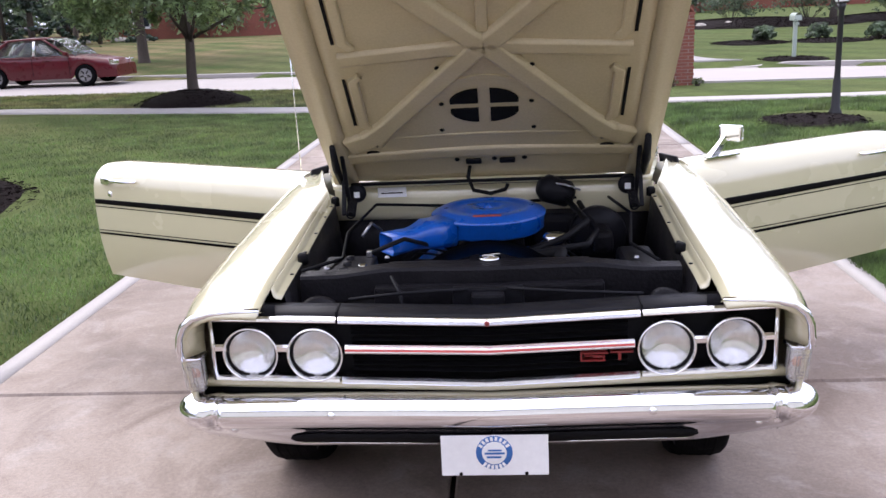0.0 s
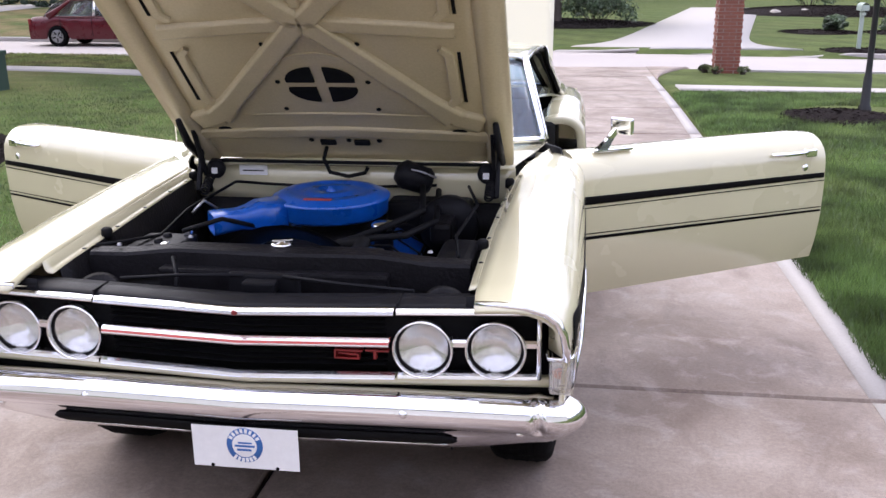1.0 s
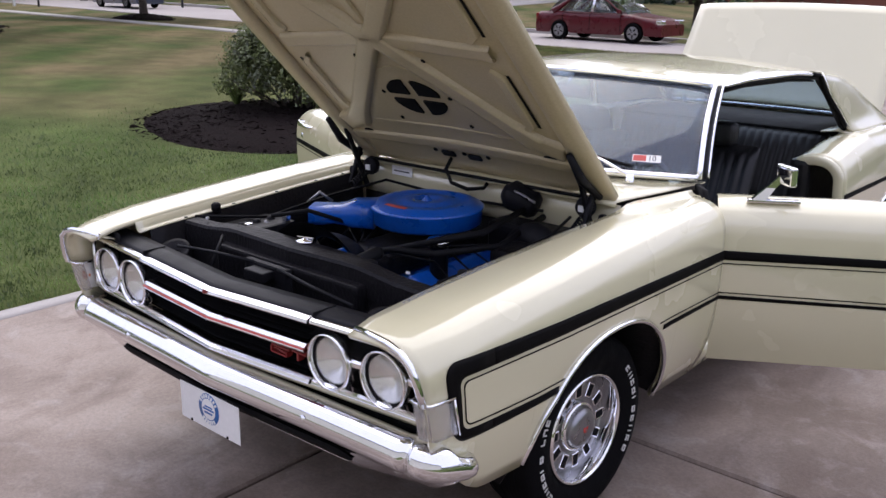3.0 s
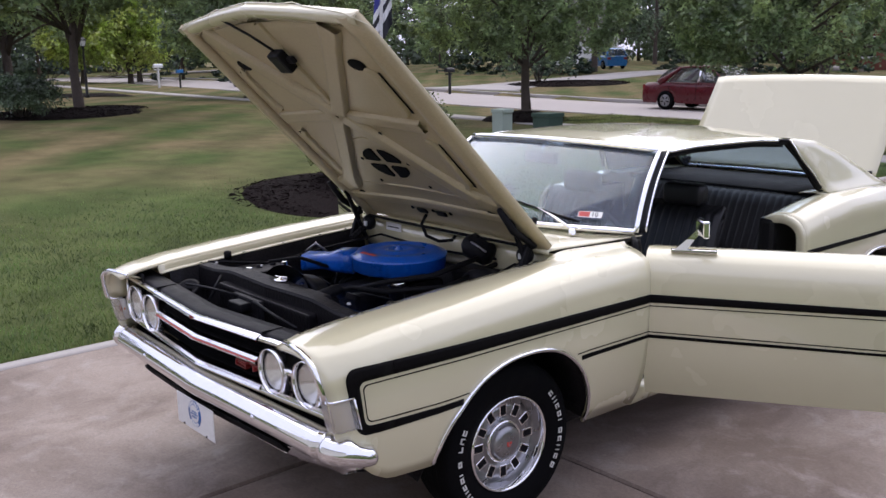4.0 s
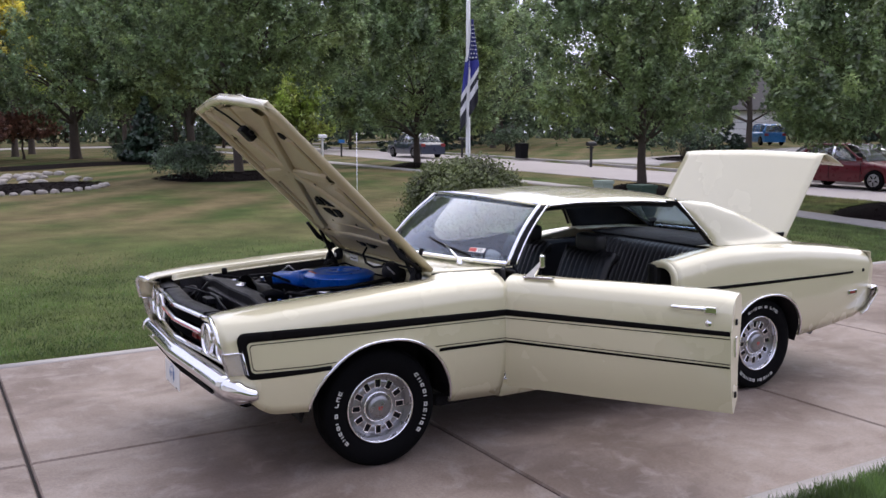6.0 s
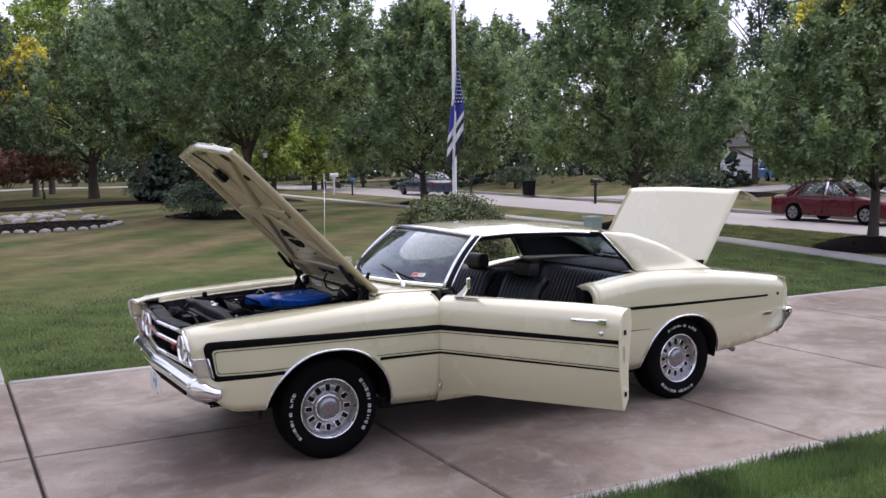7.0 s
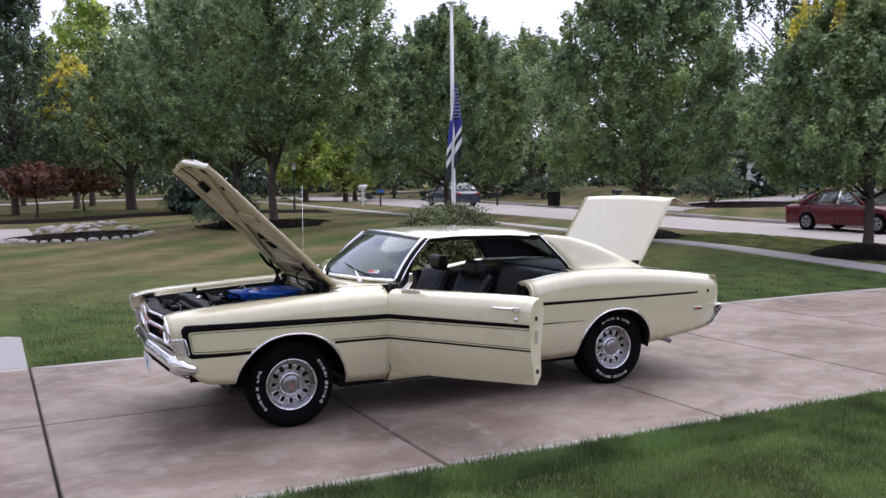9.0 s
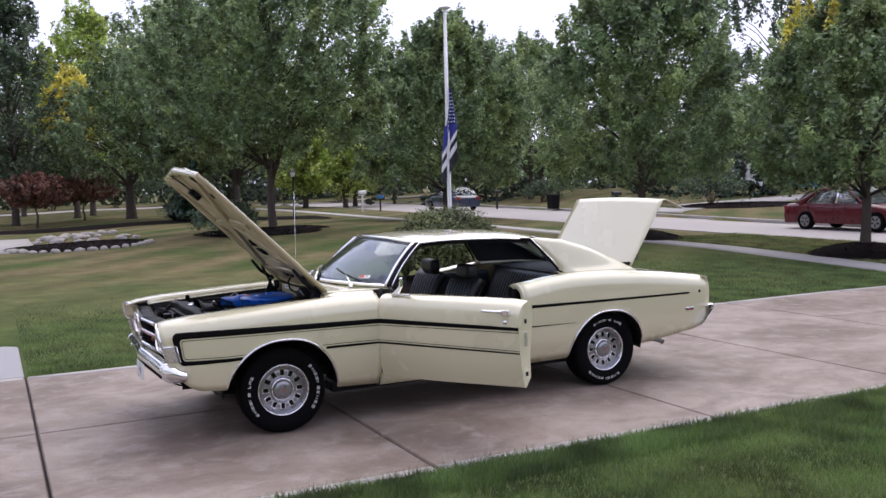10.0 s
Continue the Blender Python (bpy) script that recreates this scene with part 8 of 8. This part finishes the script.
for k, (x, y, s) in enumerate(((-26.9, 55.8, 0.35), (-24.9, 56.3, 0.45), (-22.8, 55.9, 0.35), (10.4, 46.9, 0.3), (11.9, 47.5, 0.35))):
    boulder(x, y, s, 300 + k, label="pale landscape boulder beyond the street")


def wood_belt():
    """The far wood that closes the view all round, as one mass of trunks and leaves."""
    r = np.random.default_rng(99)
    cs, sp = [], []
    bm = bmesh.new()
    for k in range(190):
        a = 2 * math.pi * k / 190 + r.random() * 0.03
        d = 112 + 30 * r.random()
        x, y = d * math.cos(a), 5 + d * math.sin(a)
        h = 13.0 + 6.0 * r.random()
        z = ground_z(x, y)
        add_tube(bm, [(x, y, z - 0.3), (x, y, z + h * 0.6)], [0.3, 0.12], 5)
        for i in range(34):
            f = r.random() ** 1.3
            q = 4.8 * math.sqrt(r.random()) * (0.5 + 0.5 * math.sin(math.pi * (0.15 + 0.8 * f)))
            b = r.random() * 6.28
            cs.append((x + q * math.cos(b), y + q * math.sin(b), z + 0.3 + (h - 0.3) * f))
            sp.append(2.1)
    part_ob = part("wood_belt", bm, BARK, None)
    tagged(part_ob, "belt of distant green woodland behind the houses", "woodland", kind="stuff")
    v, f = leaves_np(cs, sp, 30, 0.9, 77)
    mesh_np("wood_leaves", v, f, LEAF_DARK, part_ob, "distant leaves")


wood_belt()


def spruce(x, y, h, r, seed):
    rr = np.random.default_rng(seed)
    t = tagged(new("spruce"), "dark dense spruce beyond the lawn", "tree", "spruces")
    t.location = (x, y, ground_z(x, y) - 0.05)
    bm = bmesh.new()
    add_tube(bm, [(0, 0, 0), (0, 0, h * 0.95)], [0.14, 0.02], 7)
    part("trunk", bm, BARK, t, "brown trunk")
    cs, sp = [], []
    for k in range(130):
        f = rr.random() ** 1.4
        q = r * (1 - f) * (0.55 + 0.5 * rr.random())
        a = rr.random() * 6.283
        cs.append((q * math.cos(a), q * math.sin(a), 0.25 + (h - 0.3) * f - 0.1 * q))
        sp.append(0.34 * (1 - 0.6 * f))
    v, f = leaves_np(cs, sp, 50, 0.20, seed + 9, flat=0.45)
    mesh_np("foliage", v, f, NEEDLE, t, "drooping needle foliage")


for k, (x, y, h, r) in enumerate(((-42.9, 44.0, 6.9, 3.6), (-47.6, 46.2, 8.2, 3.3), (-53.8, 32.1, 8.9, 3.6), (-56.6, 35.1, 7.5, 3.3), (-36.9, 7.9, 3.0, 1.1), (-29.4, 50.8, 8.3, 3.6), (-24.3, 52.3, 7.6, 3.3), (-60.6, 40.0, 10.8, 4.1), (-34.5, 56.0, 7.6, 3.4), (-65.7, 31.0, 10.8, 4.1), (-72.1, 22.0, 10.8, 4.1), (-36.5, 43.1, 4.2, 2.0))):
    spruce(x, y, h, r, 500 + k)
for k in range(34):
    a = 1.35 + 2.1 * k / 33
    d = 88 + 8 * rng.random()
    shrub(d * math.cos(a), 4 + d * math.sin(a), 9.4 + 2.4 * rng.random(), 4.3 + 2.0 * rng.random(), LEAF_DARK, "tall dark hedge in the distance", 600 + k, per=22, clumps=90, size=0.42, group="distant hedge", name="hedge", category="hedge")
# A pale side street far beyond the trees.
rows = []
for k in range(16):
    y = -18 + 4.2 * k
    x = -78 - 0.25 * (y - 5) + 0.004 * (y - 5) ** 2
    rows.append([(x, y, ground_z(x, y) + 0.03), (x - 6, y, ground_z(x, y) + 0.06)])
tagged(sheet("side_street", rows, ROADMAT, None, "", thick=0.05, up=True), "pale concrete side street beyond the trees", "road", kind="structure")
nb = box("newspaper_box", (-0.10, -0.18, 0.80), (0.10, 0.18, 0.98), SKYBLUE, None, "", 0.02)
nb.location = (-43.4, 20.3, ground_z(-43.4, 20.3))
box("post", (-0.04, -0.04, -0.05), (0.04, 0.04, 0.76), BLACK_IRON, nb, "", 0.005)
tagged(nb, "small blue newspaper box on a post", "newspaper box")

# ---- grass blades and bricks ----
def grass_patch(name, n, region, keep, length, seed, width=0.006, material=GRASS, label="short mown grass blades on the lawn"):
    r = np.random.default_rng(seed)
    x = region[0] + (region[1] - region[0]) * r.random(n)
    y = region[2] + (region[3] - region[2]) * r.random(n)
    ok = np.array([keep(a, b) for a, b in zip(x, y)])
    x, y = x[ok], y[ok]
    n = len(x)
    z = np.array([ground_z(a, b) for a, b in zip(x, y)])
    a = r.random(n) * 2 * math.pi
    l = length * (0.55 + 0.7 * r.random(n))
    w = width * (0.7 + 0.6 * r.random(n))
    lean = l * (0.2 + 0.5 * r.random(n))
    b = r.random(n) * 2 * math.pi
    p = np.stack([x, y, z - 0.004], 1)
    s = np.stack([np.cos(a) * w, np.sin(a) * w, 0 * w], 1)
    t = p + np.stack([np.cos(b) * lean, np.sin(b) * lean, l], 1)
    v = np.stack([p - s, p + s, t], 1).reshape(-1, 3)
    ob = mesh_np(name, v, np.arange(n * 3).reshape(-1, 3), material)
    return tagged(ob, label, "grass", kind="stuff")


sift = lambda x, y: (math.sin(x * 127.1 + y * 311.7) * 4375.85) % 1.0
off_beds = lambda x, y: (x + 6.5) ** 2 + (y - 5.75) ** 2 > 1.95**2
grass_patch("grass", 150000, (2.29, 5.7, -0.5, 6.5), lambda x, y: x > 2.30 + 0.02 * math.sin(y * 9) and sift(x, y) > smooth01(4.4, 5.6, x) and sift(y, x) > smooth01(0.6, -0.5, y), 0.045, 1, 0.003)
grass_patch("grass", 34000, (2.24, 2.75, -0.6, 7.5), lambda x, y: x > 2.245 + 0.03 * math.sin(y * 7) * math.sin(y * 2.3), 0.066, 8, 0.003)
grass_patch("grass", 120000, (2.32, 8.0, 4.0, 12.9), lambda x, y: (x - 4.5) ** 2 + (y - 10.2) ** 2 > 0.75, 0.06, 2, 0.006)
fading = lambda x: 0.25 + 0.75 * smooth01(-3.5, -9.5, x) if x < -3.2 else 0.0
grass_patch("grass", 240000, (-9.8, -2.63, -0.7, 14.5), lambda x, y: off_beds(x, y) and not (x > -4.86 and y < -0.71) and y < walk_y(x) - 0.03 and sift(x, y) > fading(x), 0.036, 3, 0.0045)
grass_patch("grass", 60000, (-14.0, -2.8, 14.6, 20.2), lambda x, y: (x + 6.5) ** 2 + (y - 16.57) ** 2 > 1.5 and y < near_kerb(x) - 0.2 and y > walk_y(x) + 0.95, 0.065, 5, 0.010, GRASS_DRY)

# The pillar's bricks, each its own piece.
bw, bh, bd = 0.235, 0.058, 0.10
half = 0.25
brick_meshes = []
for L in (bw, bd):
    bm = bmesh.new()
    add_box(bm, (-L / 2, -bd / 2, -bh / 2), (L / 2, bd / 2, bh / 2))
    me = bpy.data.meshes.new("brick")
    bm.to_mesh(me)
    bm.free()
    me.materials.append(BRICK)
    brick_meshes.append(me)
core = box("pillar_core", (-half + 0.008, -half + 0.008, 0), (half - 0.008, half - 0.008, 1.48), MORTAR, pillar, "pale mortar core", 0)
rb = np.random.default_rng(3)
for k in range(21):
    z = 0.045 + k * 0.070
    for s in range(4):
        rot = Euler((0, 0, s * math.pi / 2)).to_matrix()
        for xx in ((-0.125, 0.12) if k % 2 else (-0.19, 0.0, 0.19)):
            me = brick_meshes[0] if (k % 2 or xx == 0.0) else brick_meshes[1]
            if abs(xx) > 0.18 and s % 2:
                continue
            ob = new("brick", me)
            ob.parent = pillar
            p = rot @ Vector((xx, -half + bd / 2 - 0.004 - 0.003 * rb.random(), z))
            ob.location = p
            ob.rotation_euler = (0, 0, s * math.pi / 2)
box("pillar_cap", (-half - 0.01, -half - 0.01, 1.48), (half + 0.01, half + 0.01, 1.54), BRICK, pillar, "brick cap course", 0.01)
rows = [[((half - 0.01) * math.cos(a), yy, 1.54 + 0.16 * math.sin(a)) for a in np.linspace(0, math.pi, 13)] for yy in (-half, half)]
sheet("pillar_arch", rows, BRICK, pillar, "arched brick top", thick=0.05)
for k in range(6):
    a = rb.random() * 6.28
    shrub(PILLAR_AT[0] + 0.5 * math.cos(a), PILLAR_AT[1] - 0.25 + 0.25 * math.sin(a), 0.30, 0.16, LEAF_BUSH, "low green plant at the pillar's foot", 400 + k, per=30, clumps=12, size=0.05, name="plant", category="plant", group="plants at the pillar")
